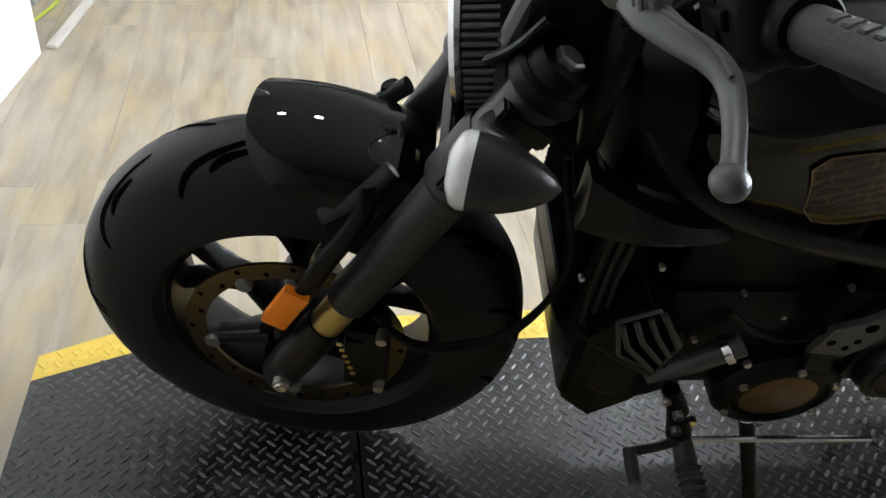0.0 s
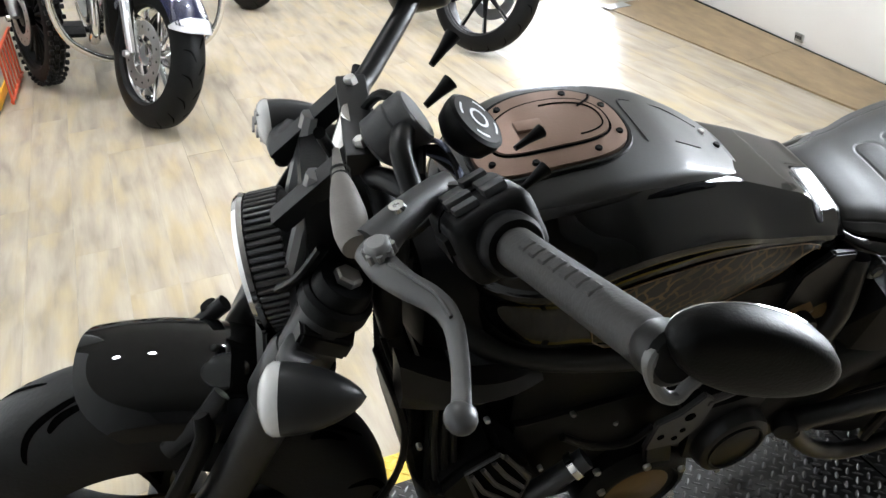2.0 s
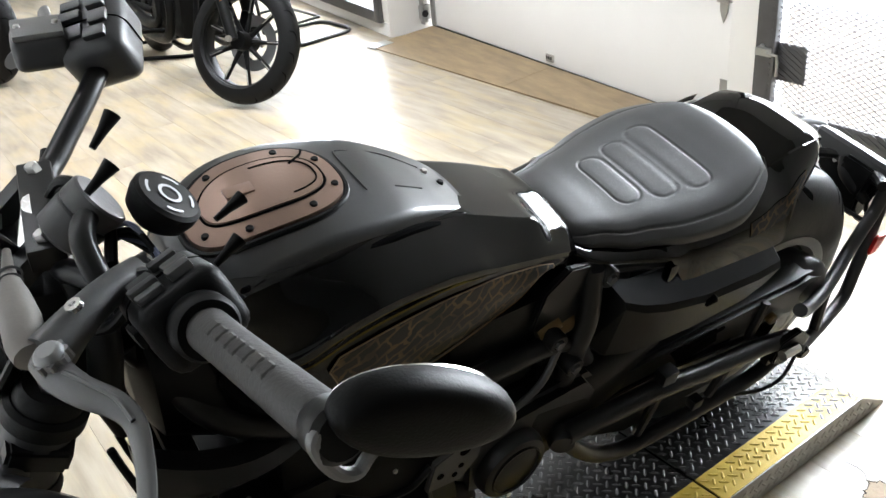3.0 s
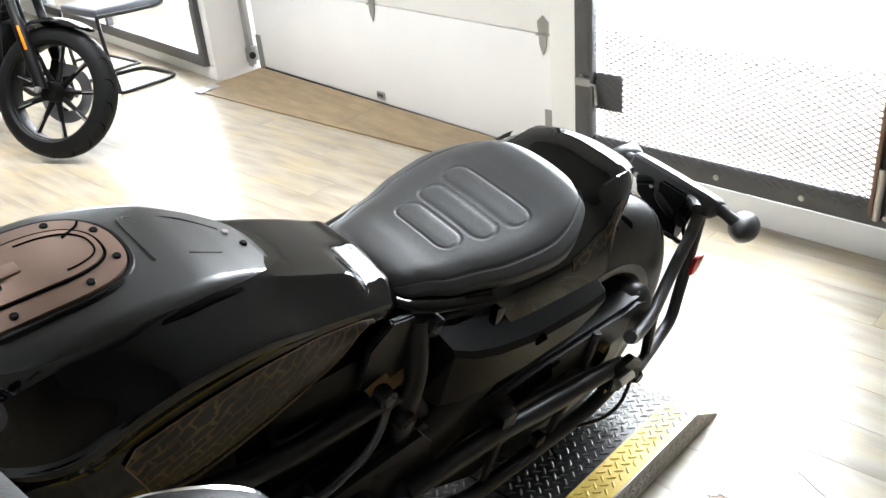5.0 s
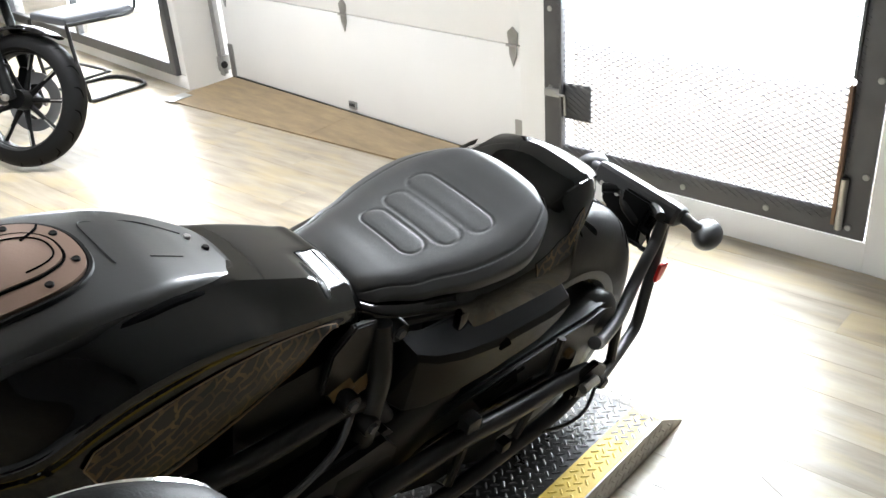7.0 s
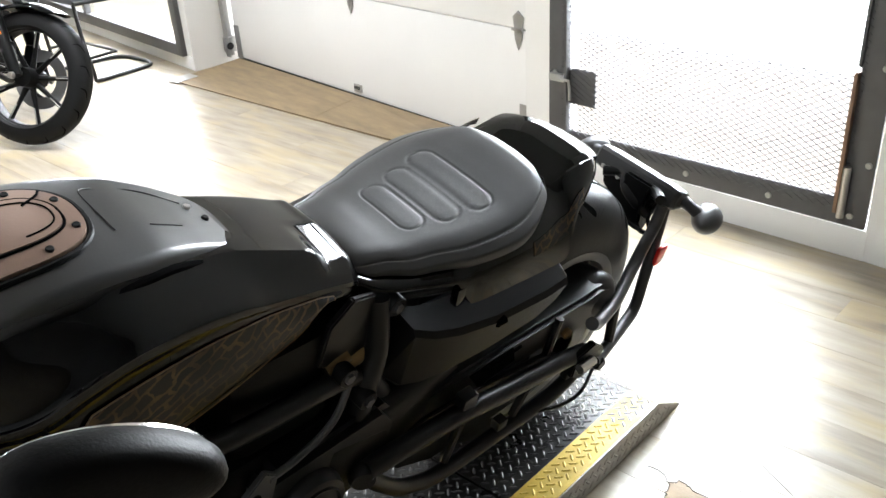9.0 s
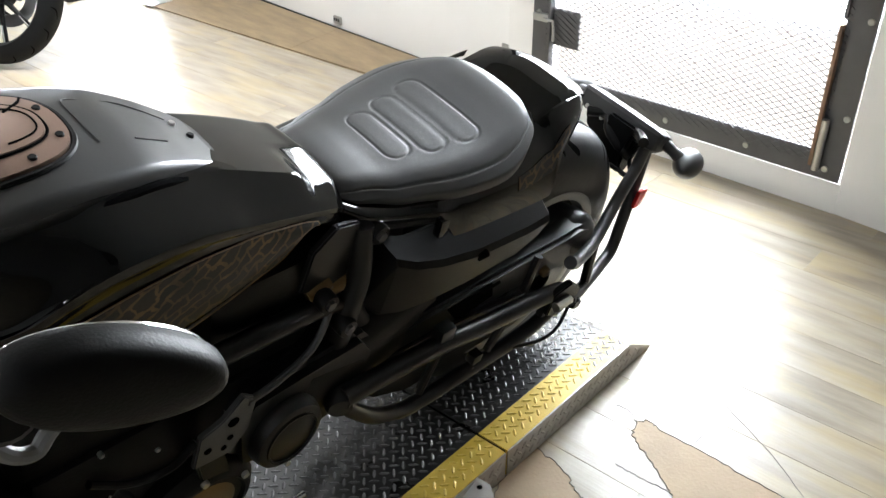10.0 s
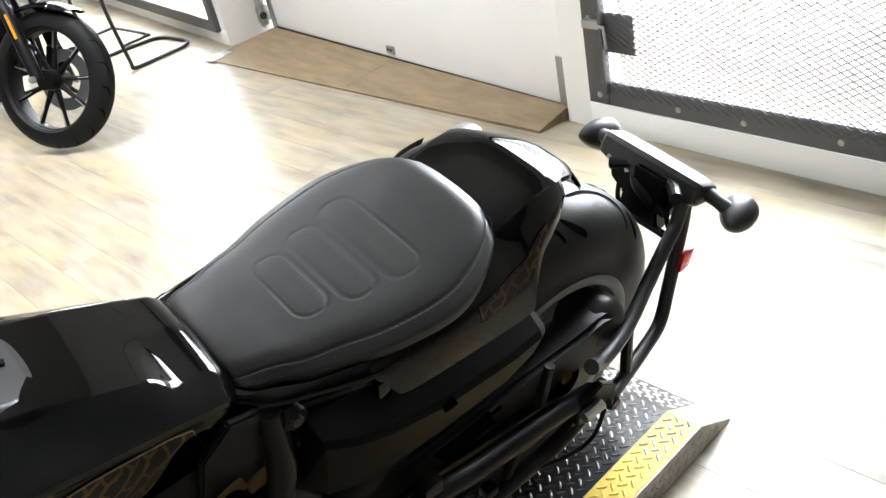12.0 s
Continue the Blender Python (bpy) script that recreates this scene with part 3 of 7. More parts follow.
front("wire_loom", tube([(0.33, -0.06, 0.99), (0.345, -0.09, 0.93), (0.335, -0.10, 0.86), (0.34, -0.08, 0.78)], [0.012, 0.018, 0.018, 0.014], 12), MATTE)
# top clamp frame with two slanted bars
for s in (-1, 1):
    bar = rod((0.225, s * 0.062, 0.945), (0.315, s * 0.062, 1.025), 0.0155, 4)
    front("clamp_bar", bar, SATIN, smooth=0)
front("clamp_cross", box(0.318, 0, 1.022, 0.034, 0.16, 0.026, 0.003), SATIN)
for s in (-1, 1):
    front("clamp_bolt", lathe([(0, 0.008), (0.006, 0.008), (0.008, 0.005), (0.008, -0.004)], (0.318, s * 0.062, 1.035), (-0.3, 0, 0.95), seg=6), STEEL)
front("lamp_plate", box(0.196, -0.045, 0.752, 0.030, 0.034, 0.006, 0.001, m=None), STEEL, headlamp, "small bright bracket plate below the headlamp")
front("riser_tube", rod((0.29, 0.0, 0.93), (0.325, 0.0, 1.03), 0.024, 20), CHROME, label="bright steering stem nut")


# signals --------------------------------------------------------------------
def bullet(c, way, length, r):
    n = 14
    prof = []
    for k in range(n + 1):
        t = k / n
        rr = r * (1 - t**1.9) ** 0.72 if t < 1 else 0.0
        prof.append((max(rr, 0.0), length * t))
    return lathe([(r * 0.9, -0.012), (r, -0.006)] + prof, c, way, seg=28)


for s in (-1, 1):
    c, way = Vector((0.214, s * 0.214, 0.836 if s < 0 else 0.895)), Vector((0.97, s * 0.10, -0.02)).normalized()
    sig = front("turn_signal", bullet(c, way, 0.086, 0.038 if s < 0 else 0.031), FORK, label="black bullet turn signal with clear lens")
    front("lens", lathe([(0, -0.024), (0.022, -0.022), (0.035, -0.015), (0.039, -0.008), (0.039, 0.0)] if s < 0 else [(0, -0.018), (0.018, -0.017), (0.028, -0.012), (0.032, -0.006), (0.032, 0.0)], c, way, seg=28), LENS, sig, "clear ribbed lens")
    for k in range(5):
        rr = (0.030 - 0.0022 * abs(k - 2) ** 2) * (1 if s < 0 else 0.82)
        z = (k - 2) * 0.0125 * (1 if s < 0 else 0.82)
        front("lens_rib", box(0, 0, 0, 0.004, rr * 1.5, 0.003, 0.001, 1, m=Matrix.Translation(c - way * (0.0215 - 0.004 * abs(k - 2)) + Vector((0, 0, z)))), GREY, sig)
    front("signal_arm", tube([c + way * 0.03 - Vector((0, s * 0.03, 0)), (0.225, s * 0.165, c.z), (0.235, s * 0.14, c.z - 0.005)], [0.020, 0.016, 0.019], 14), FORK, sig)

# handlebar ----------------------------------------------------------------
MARK = material("pale_mark", (0.55, 0.56, 0.58), 0.5)
BOOT = material("grey_brown_rubber", (0.18, 0.165, 0.15), 0.55, bump=0.2, bump_scale=300)
LEVER = material("dark_grey_lever", (0.085, 0.085, 0.086), 0.38, metal=0.4, bump=0.1, bump_scale=300)
BAR = [(0.461, -0.47, 1.143), (0.444, -0.36, 1.097), (0.425, -0.25, 1.053), (0.395, -0.18, 1.032), (0.345, -0.105, 1.015), (0.325, -0.06, 1.005)]
FAR_RISE = 0.03
handlebar = front("handlebar", tube(BAR + [(x, -y, z + (FAR_RISE if y < -0.15 else FAR_RISE * 0.4)) for x, y, z in BAR[::-1]], 0.0125, 16), SATIN)
for s in (-1, 1):
    rise = FAR_RISE if s > 0 else 0.0
    g0, g1 = Vector((0.428, s * 0.268, 1.060 + rise)), Vector((0.464, s * 0.464, 1.145 + rise))
    d = (g1 - g0).normalized()
    grip = front("grip", tube([g0 - d * 0.012, g0 - d * 0.004, g0, g0 + d * 0.06, g1 - d * 0.01, g1], [0.024, 0.0245, 0.0185, 0.0175, 0.0175, 0.0165], 22, steps=0), GRIP, handlebar, "ribbed dark rubber grip")
    for k in range(7):
        q = g0 + d * (0.045 + 0.018 * k)
        up = Vector((-0.35, 0, 0.94)) if s < 0 else Vector((-0.35, 0, 0.94))
        pad = box(0, 0, 0, 0.012, 0.013, 0.004, 0.0015, 1)
        x = d
        z = (up - d * up.dot(d)).normalized()
        pad.transform(Matrix.Translation(q + z * 0.0165) @ Matrix((x, z.cross(x), z)).transposed().to_4x4())
        front("grip_pad", pad, GRIP, grip)
    front("bar_end", tube([g1, g1 + d * 0.005, g1 + d * 0.022, g1 + d * 0.026], [0.0165, 0.019, 0.019, 0.015], 20, steps=0), SATIN, handlebar)
    my = d * s
    mz = Vector((-0.30, 0, 0.95))
    mz = (mz - my * mz.dot(my)).normalized()
    m = Matrix.Translation(g0 - d * (0.060 if s < 0 else 0.035) + mz * (0.002 if s < 0 else 0.014)) @ Matrix((my.cross(mz), my, mz)).transposed().to_4x4()
    shell = box(0, 0, 0, 0.080, 0.092, 0.072, 0.020, 4)
    for v in shell.verts:
        v.co.z -= 0.16 * abs(v.co.x) ** 1.3 * (1 if v.co.z > 0 else -0.6)
    shell.transform(m)
    # the far housing is as black; its grey stands for light from the gate
    sw = front("switch_housing", shell, MATTE if s < 0 else CHARCOAL, handlebar, "black switch housing" if s < 0 else "black switch housing, greyed for the light from the gate")
    collar = [Vector((0.0, s * q, -0.002)) for q in (0.040, 0.046, 0.060, 0.066)]
    front("grip_collar", tube([m @ q for q in collar], [0.026, 0.0285, 0.0285, 0.025], 28, steps=0), MATTE, sw)
    front("housing_seam", tube([m @ Vector((x, 0.0, z)) for x, z in ((-0.041, -0.02), (-0.040, 0.02), (-0.026, 0.0345), (0.0, 0.0368), (0.026, 0.0345), (0.040, 0.02), (0.041, -0.02))], 0.0011, 6), GROOVE, sw)
    for k, (bx, by, bw, bd, bh) in enumerate(((-0.016, -0.026, 0.024, 0.013, 0.007), (-0.016, -0.008, 0.026, 0.013, 0.009), (-0.014, 0.014, 0.022, 0.018, 0.006), (0.014, -0.022, 0.022, 0.016, 0.009), (0.016, 0.000, 0.022, 0.018, 0.007), (0.012, 0.024, 0.026, 0.014, 0.008))):
        key = front("switch_button", box(bx, by * -s, 0.034 + bh / 2, bw, bd, bh, 0.0025, 2, m=m), CHARCOAL, sw, "raised rocker button")
    front("trigger_button", box(-0.041, s * 0.006, 0.008, 0.010, 0.030, 0.018, 0.004, 2, m=m), MATTE, sw)
    if s < 0:
        # master cylinder or clutch perch, and its lever
        perch = front("lever_perch", tube([(0.392, s * 0.160, 1.046), (0.368, s * 0.182, 1.054), (0.338, s * 0.214, 1.056), (0.312, s * 0.243, 1.052)], [0.016, 0.014, 0.016, 0.020], 16, flat=0.62), LEVER, handlebar, "grey cast lever perch")
        front("bar_clamp", lathe([(0.0135, -0.011), (0.020, -0.011), (0.021, -0.008), (0.021, 0.008), (0.020, 0.011), (0.0135, 0.011)], (0.388, s * 0.166, 1.036), (0.30, s * 0.92, 0.22), seg=28), CHARCOAL, perch)
        front("perch_boot", tube([(0.300, s * 0.238, 1.050), (0.297, s * 0.222, 1.052), (0.295, s * 0.198, 1.056), (0.293, s * 0.172, 1.061), (0.292, s * 0.158, 1.063), (0.291, s * 0.140, 1.064), (0.291, s * 0.112, 1.064)], [0.014, 0.0165, 0.016, 0.012, 0.0085, 0.0055, 0.0035], 18), BOOT, perch, "grey-brown rubber cable boot")
        for k in range(3):
            front("boot_ring", lathe([(0.008, -0.0015), (0.0098, 0), (0.008, 0.0015)], (0.2925, s * (0.164 - 0.009 * k), 1.062 + 0.0008 * k), (0.02, -s, 0.05), seg=16), CHARCOAL, perch)
        front("perch_screw", lathe([(0, 0.0015), (0.0025, 0.0015), (0.003, 0.004), (0.007, 0.004), (0.008, 0)], (0.337, s * 0.213, 1.068), (-0.3, 0, 0.95), seg=16), CHROME, perch)
        wheel = lathe([(0, 0.012), (0.008, 0.012), (0.0105, 0.010), (0.012, 0.006), (0.012, -0.006)], (0.316, s * 0.265, 1.066), (-0.25, 0, 0.97), seg=16)
        adj = front("adjuster", wheel, GREY, perch, "knurled lever adjuster wheel")
        for k in range(8):
            a = 2 * math.pi * k / 8
            e = Vector((0.97 * math.cos(a), math.sin(a), 0.25 * math.cos(a)))
            front("knurl", rod(Vector((0.316, s * 0.265, 1.066)) + e * 0.0115 + Vector((-0.0015, 0, 0.006)), Vector((0.316, s * 0.265, 1.066)) + e * 0.0115 + Vector((0.0015, 0, -0.004)), 0.0032, 8), GREY, adj)
        lever = front("lever", tube([(0.306, s * 0.246, 1.054), (0.316, s * 0.272, 1.057), (0.332, s * 0.300, 1.060), (0.352, s * 0.324, 1.062), (0.362, s * 0.346, 1.060), (0.362, s * 0.380, 1.056), (0.358, s * 0.410, 1.053), (0.355, s * 0.424, 1.052)], [0.013, 0.0145, 0.012, 0.0105, 0.0092, 0.0082, 0.0080, 0.0095], 14, flat=0.60), LEVER, handlebar, "grey metal hand lever with ball end")
        front("lever_rib", tube([(0.322, s * 0.282, 1.067), (0.338, s * 0.304, 1.069), (0.353, s * 0.325, 1.0695), (0.361, s * 0.348, 1.067)], 0.0022, 6), LEVER, lever)
        ball = bmesh.new()
        bmesh.ops.create_uvsphere(ball, u_segments=16, v_segments=12, radius=0.0125, matrix=Matrix.Translation((0.354, s * 0.430, 1.051)) @ Matrix.Diagonal((1, 1.1, 0.85, 1)))
        front("lever_ball", ball, LEVER, lever)
    else:
        # the far reservoir's colour is lightened too, for the gate's light on it
        res = front("brake_reservoir", box(0.352, 0.225, 1.095, 0.062, 0.058, 0.040, 0.014, 4, m=None), CHARCOAL, handlebar, "brake fluid reservoir, greyed for the light from the gate")
        front("reservoir_lid", box(0.352, 0.225, 1.117, 0.054, 0.050, 0.008, 0.003), GREY, res)
        for dx in (-0.02, 0.02):
            front("lid_screw", lathe([(0, 0.003), (0.003, 0.003), (0.004, 0)], (0.352 + dx, 0.225, 1.121), (0, 0, 1), seg=10), STEEL, res)
        front("lever", tube([(0.318, 0.255, 1.07), (0.335, 0.32, 1.06), (0.36, 0.38, 1.06), (0.36, 0.44, 1.05)], [0.013, 0.011, 0.008, 0.010], 12, flat=0.62), GREY, handlebar)
    # bar end mirror, hanging below the grip
    mc, mx, mz = Vector((0.521, s * 0.478, 1.149 + rise)), Vector((0.91, 0, -0.415)).normalized(), Vector((0.415, 0, 0.91)).normalized()
    shell = []
    for rr, depth in ((0.96, -0.004), (1.0, 0.0), (1.0, 0.006), (0.985, 0.011), (0.95, 0.015), (0.89, 0.0182), (0.80, 0.0202), (0.65, 0.0218), (0.45, 0.0230), (0.2, 0.0236), (0.0, 0.0238)):
        y = s * depth
        ring = []
        for j in range(36):
            a = 2 * math.pi * j / 36
            cx = math.cos(a) * 0.064 * (1 + 0.0 * math.cos(a))
            cz = math.sin(a) * 0.028 * (1 - 0.10 * math.cos(a))
            ring.append(mc + (mx * cx + mz * cz) * max(rr, 0.001) + Vector((0, y, 0)))
        shell.append(ring)
    mirror = front("mirror", skin(shell), MATTE, handlebar, "black oval bar-end mirror")
    front("mirror_glass", skin([[mc + (mx * math.cos(2 * math.pi * j / 36) * 0.059 + mz * math.sin(2 * math.pi * j / 36) * 0.026) + Vector((0, -s * yy, 0)) for j in range(36)] for yy in (0.004, 0.007)]), CHROME, mirror, "mirror glass")
    front("mirror_arm", tube([(0.462, s * 0.478, 1.160 + rise), (0.452, s * 0.486, 1.157 + rise), (0.457, s * 0.487, 1.138 + rise), (0.466, s * 0.487, 1.123 + rise), (0.477, s * 0.485, 1.117 + rise), (0.485, s * 0.482, 1.124 + rise), (0.50, s * 0.478, 1.134 + rise)], 0.0046, 10), GREY, mirror, "grey mirror arm")

# instrument and cables
SPX = Vector((0.62, -0.10, 0.78)).normalized()
gauge = front("instrument", lathe([(0, -0.026), (0.022, -0.026), (0.031, -0.018), (0.035, -0.004), (0.035, 0.004), (0.031, 0.007)], (0.430, -0.078, 1.060), SPX, seg=36), MATTE, label="round black instrument with pale ring marks")
front("dial", lathe([(0, 0.0075), (0.0312, 0.0065)], (0.430, -0.078, 1.060), SPX, seg=36), SATIN, gauge)
front("dial_ring", lathe([(0.0090, 0.0086), (0.0125, 0.0086)], (0.430, -0.078, 1.060), SPX, seg=30), MARK, gauge)
for a0 in (20, 120, 215, 300):
    front("dial_mark", lathe([(0.0225, 0.0082), (0.0255, 0.0080)], (0.430, -0.078, 1.060), SPX, seg=10, arc=(a0, a0 + 42)), MARK, gauge)
front("gauge_cup", lathe([(0.020, -0.045), (0.028, -0.04), (0.030, -0.012), (0.0285, -0.010), (0.030, -0.008), (0.030, 0.01), (0.027, 0.012), (0.0, 0.008)], (0.366, -0.064, 1.060), (0.75, 0.05, 0.55), seg=28), CHARCOAL, label="grey cast cup by the steering stem")
CABLE_BLUE = material("grey_blue_wire", (0.12, 0.14, 0.22), 0.5)
for k in range(7):
    a = 0.004 * k
    front("wire", tube([(0.37 + a, -0.05 - a, 1.02), (0.395 + a, -0.085 - 2 * a, 1.045 - a), (0.41, -0.12 - a, 1.02), (0.40, -0.135, 0.99)], 0.003, 6), CABLE_BLUE if k % 3 == 0 else MATTE)
for pts in ([(0.31, 0.03, 0.99), (0.345, -0.01, 1.06), (0.375, -0.06, 1.045), (0.37, -0.12, 1.03)], [(0.33, 0.14, 1.01), (0.315, 0.07, 0.985), (0.33, 0.02, 0.96), (0.35, 0.0, 0.9)], [(0.277, -0.12, 1.09), (0.282, -0.06, 1.04), (0.30, -0.03, 0.98)], [(0.39, -0.16, 1.03), (0.36, -0.13, 0.97), (0.33, -0.08, 0.92), (0.34, -0.05, 0.84)]):
    front("control_cable", tube(pts, 0.006, 10), MATTE)
front("control_hose", tube([(0.36, -0.155, 1.03), (0.352, -0.12, 1.062), (0.362, -0.08, 1.06), (0.378, -0.055, 1.02)], 0.0115, 12), SATIN)
for (px, py, pz), (qx, qy, qz) in (((0.372, -0.140, 1.155), (0.406, -0.112, 1.183)), ((0.360, -0.184, 1.144), (0.396, -0.164, 1.166)), ((0.462, -0.098, 1.034), (0.510, -0.072, 1.046)), ((0.444, -0.198, 1.058), (0.484, -0.176, 1.076))):
    a, b = Vector((px, py, pz)), Vector((qx, qy, qz))
    front("loose_plug", tube([a.lerp(b, 0.18), a.lerp(b, 0.5), a.lerp(b, 0.82)], [0.003, 0.0045, 0.0075], 12, steps=0), MATTE, label="black rubber cable plug")


# ---- the platform ----
PLATM = pose(-0.145, 0.762, 0, 0, 0, 6.7)
platform = thing("service_platform", PLATM, "low black checker plate platform with yellow edge strips", "platform")
PW, PH, PL, BREAK = 0.634, 0.07, 2.41, 2.30


def deck_height(u):
    return PH if u <= BREAK else PH - (PH - 0.006) * (u - BREAK) / (PL - BREAK)


def slab(outline, inset=0.0):
    """A slab from the floor up to the deck over an outline in plan."""
    bm = bmesh.new()
    top = [bm.verts.new((u, v, deck_height(u) - inset)) for u, v in outline]
    low = [bm.verts.new((u, v, 0.001)) for u, v in outline]
    bm.faces.new(top)
    bm.faces.new(low[::-1])
    n = len(outline)
    for i in range(n):
        bm.faces.new((low[i], low[(i + 1) % n], top[(i + 1) % n], top[i]))
    return bm


NEAR, FAR = 0.077, 0.548
for u0, u1 in ((0.0, 0.577), (0.583, 1.813), (1.820, PL)):
    us = [u0] + ([BREAK] if u0 < BREAK < u1 else []) + [u1]
    first = u0 == 0.0
    for a, b in zip(us, us[1:]):
        part("deck", slab([(a, NEAR), (b, NEAR), (b, FAR), (0.19, FAR + 0.022), (a, 0.50)] if first else [(a, NEAR), (b, NEAR), (b, FAR), (a, FAR)]), CHECKER, platform, smooth=0)
        part("edge_strip", slab([(a, 0.0), (b, 0.0), (b, NEAR), (a, NEAR)]), YELLOW if a < BREAK else BARE, platform, "worn yellow painted edge" if a < BREAK else "edge worn down to pale metal", smooth=0)
        far = [(a, FAR), (b, FAR), (b, PW), (a, PW)]
        if first:
            far = [(a, 0.50), (0.19, FAR + 0.022), (b, FAR), (b, PW), (0.16, PW), (a, 0.565)]
        part("edge_strip", slab(far), YELLOW if a < BREAK else BARE, platform, smooth=0)
        side = bmesh.new()
        vs = [side.verts.new(p) for p in ((a, -0.003, 0.001), (b, -0.003, 0.001), (b, -0.003, deck_height(b) - 0.001), (a, -0.003, deck_height(a) - 0.001), (a, -0.0005, 0.001), (b, -0.0005, 0.001), (b, -0.0005, deck_height(b) - 0.001), (a, -0.0005, deck_height(a) - 0.001))]
        for f in ((0, 1, 2, 3), (7, 6, 5, 4), (0, 4, 5, 1), (1, 5, 6, 2), (2, 6, 7, 3), (3, 7, 4, 0)):
            side.faces.new([vs[i] for i in f])
        part("side_plate", side, ALU, platform, "bare metal side plate", smooth=0)
part("seam_strip", box(0.58, PW / 2, 0.034, 0.006, PW - 0.01, 0.066), GROOVE, platform)
part("seam_strip", box(1.8165, PW / 2, 0.034, 0.007, PW - 0.01, 0.066), GROOVE, platform)

# raised lugs of the checker plate: two sets that cross each other at right angles
PITCH = 0.028


def lug(bm, c, ax, up, side):
    L, W, H = 0.0115, 0.0034, 0.0022
    a, b = c - ax * L, c + ax * L
    s = side * W
    base = [bm.verts.new(p) for p in (a, c - ax * L * 0.5 - s, c + ax * L * 0.5 - s, b, c + ax * L * 0.5 + s, c - ax * L * 0.5 + s)]
    t = [bm.verts.new(p + up * H) for p in (c - ax * L * 0.62, c + ax * L * 0.62)]
    bm.faces.new((base[0], base[1], t[0])), bm.faces.new((base[1], base[2], t[1], t[0])), bm.faces.new((base[2], base[3], t[1]))
    bm.faces.new((base[3], base[4], t[1])), bm.faces.new((base[4], base[5], t[0], t[1])), bm.faces.new((base[5], base[0], t[0]))


def lattice(length, width, start):
    """Places of the lugs, each with the way it leans: +1 or -1."""
    for i in range(int(length / PITCH * 2) + 1):
        for j in range(int(width / PITCH) + 2):
            yield start + i * PITCH / 2, 0.006 + (j + (i % 2) / 2) * PITCH, 1 if i % 2 else -1


def near_seam(u):
    return min(abs(u - 0.58), abs(u - 1.8165)) < 0.012


def lugs(name, mat, v0, v1, u0=0.0, u1=PL):
    bm = bmesh.new()
    for u, v, lean in lattice(PL, PW, 0.010):
        low, high = (v0, v1) if u > 0.19 else (v0 if v0 < FAR else 0.50 + u * 0.37, v1 if v1 < FAR or v1 > FAR else 0.50 + u * 0.37)
        if not (low + 0.007 < v < high - 0.007) or near_seam(u) or abs(u - BREAK) < 0.008 or u > PL - 0.012 or not u0 <= u < u1:
            continue
        if u < 0.16 and v > 0.553 + u * 0.43:
            continue
        slope = Vector((1, 0, (deck_height(u + 0.002) - deck_height(u - 0.002)) / 0.004)).normalized()
        across = Vector((0, 1, 0))
        lug(bm, Vector((u, v, deck_height(u) + 0.0001)), (slope + across * lean).normalized(), slope.cross(across), (slope - across * lean).normalized())
    tagged(part(name, bm, mat, platform, "raised checker plate lugs", smooth=0), kind="stuff")


LUG_DARK = material("worn_plate_lug", (0.085, 0.085, 0.084), 0.42, metal=0.5, vary=0.5, scale=25)
LUG_YELLOW = material("yellow_plate_lug", (0.72, 0.52, 0.08), 0.42, metal=0.1, vary=0.25, scale=30)
for lug_name, paint, v0, v1 in (("deck_relief", LUG_DARK, NEAR, FAR), ("near_edge_relief", LUG_YELLOW, 0.0, NEAR), ("far_edge_relief", LUG_YELLOW, FAR, PW)):
    lugs(lug_name, paint, v0, v1, 0.0, 2.17)
    lugs("ramp_relief", ALU, v0, v1, 2.17, PL)
bm = bmesh.new()
for u, z, lean in lattice(PL, PH, 0.014):
    if not 0.010 < z < deck_height(u) - 0.009 or near_seam(u):
        continue
    lug(bm, Vector((u, -0.003, z)), Vector((1, 0, lean)).normalized(), Vector((0, -1, 0)), Vector((1, 0, -lean)).normalized())
tagged(part("side_relief", bm, ALU, platform, "raised lugs on the side plate", smooth=0), kind="stuff")


# tank ----------------------------------------------------------------------
#        x     top    half   belt   under
TANK = [(0.405, 0.885, 0.045, 0.850, 0.820), (0.425, 0.915, 0.085, 0.850, 0.790), (0.455, 0.945, 0.122, 0.850, 0.760), (0.51, 0.967, 0.152, 0.848, 0.705), (0.59, 0.960, 0.168, 0.842, 0.675),
        (0.69, 0.931, 0.168, 0.825, 0.655), (0.75, 0.909, 0.161, 0.828, 0.650), (0.80, 0.890, 0.152, 0.818, 0.650), (0.85, 0.874, 0.138, 0.804, 0.653), (0.90, 0.860, 0.120, 0.788, 0.660), (0.95, 0.842, 0.100, 0.768, 0.668), (0.985, 0.804, 0.086, 0.748, 0.680), (1.008, 0.770, 0.074, 0.728, 0.682), (1.02, 0.748, 0.060, 0.722, 0.695)]


def section_power(x):
    """The tank is squarer in front and rounder towards the seat."""
    return float(np.interp(x, (0.6, 0.9), (2.5, 3.8)))


def tank_top(x, y, lift=0.0):
    zt, w, zm, zb = lerp_table(TANK_S, x)
    power = section_power(x)
    return zm + (zt - zm) * max(0.0, 1 - min(1, abs(y) / w) ** power) ** (1 / power) + lift


def deck_top(x, y):
    """The top of the raised middle of the tank, below the console."""
    return tank_top(x, y) + float(np.interp(x, (0.45, 0.52, 0.59, 0.69, 0.75, 0.80), (0, 0.006, 0.013, 0.017, 0.008, -0.004)))


TANK_S = smooth_rows(TANK, 5)
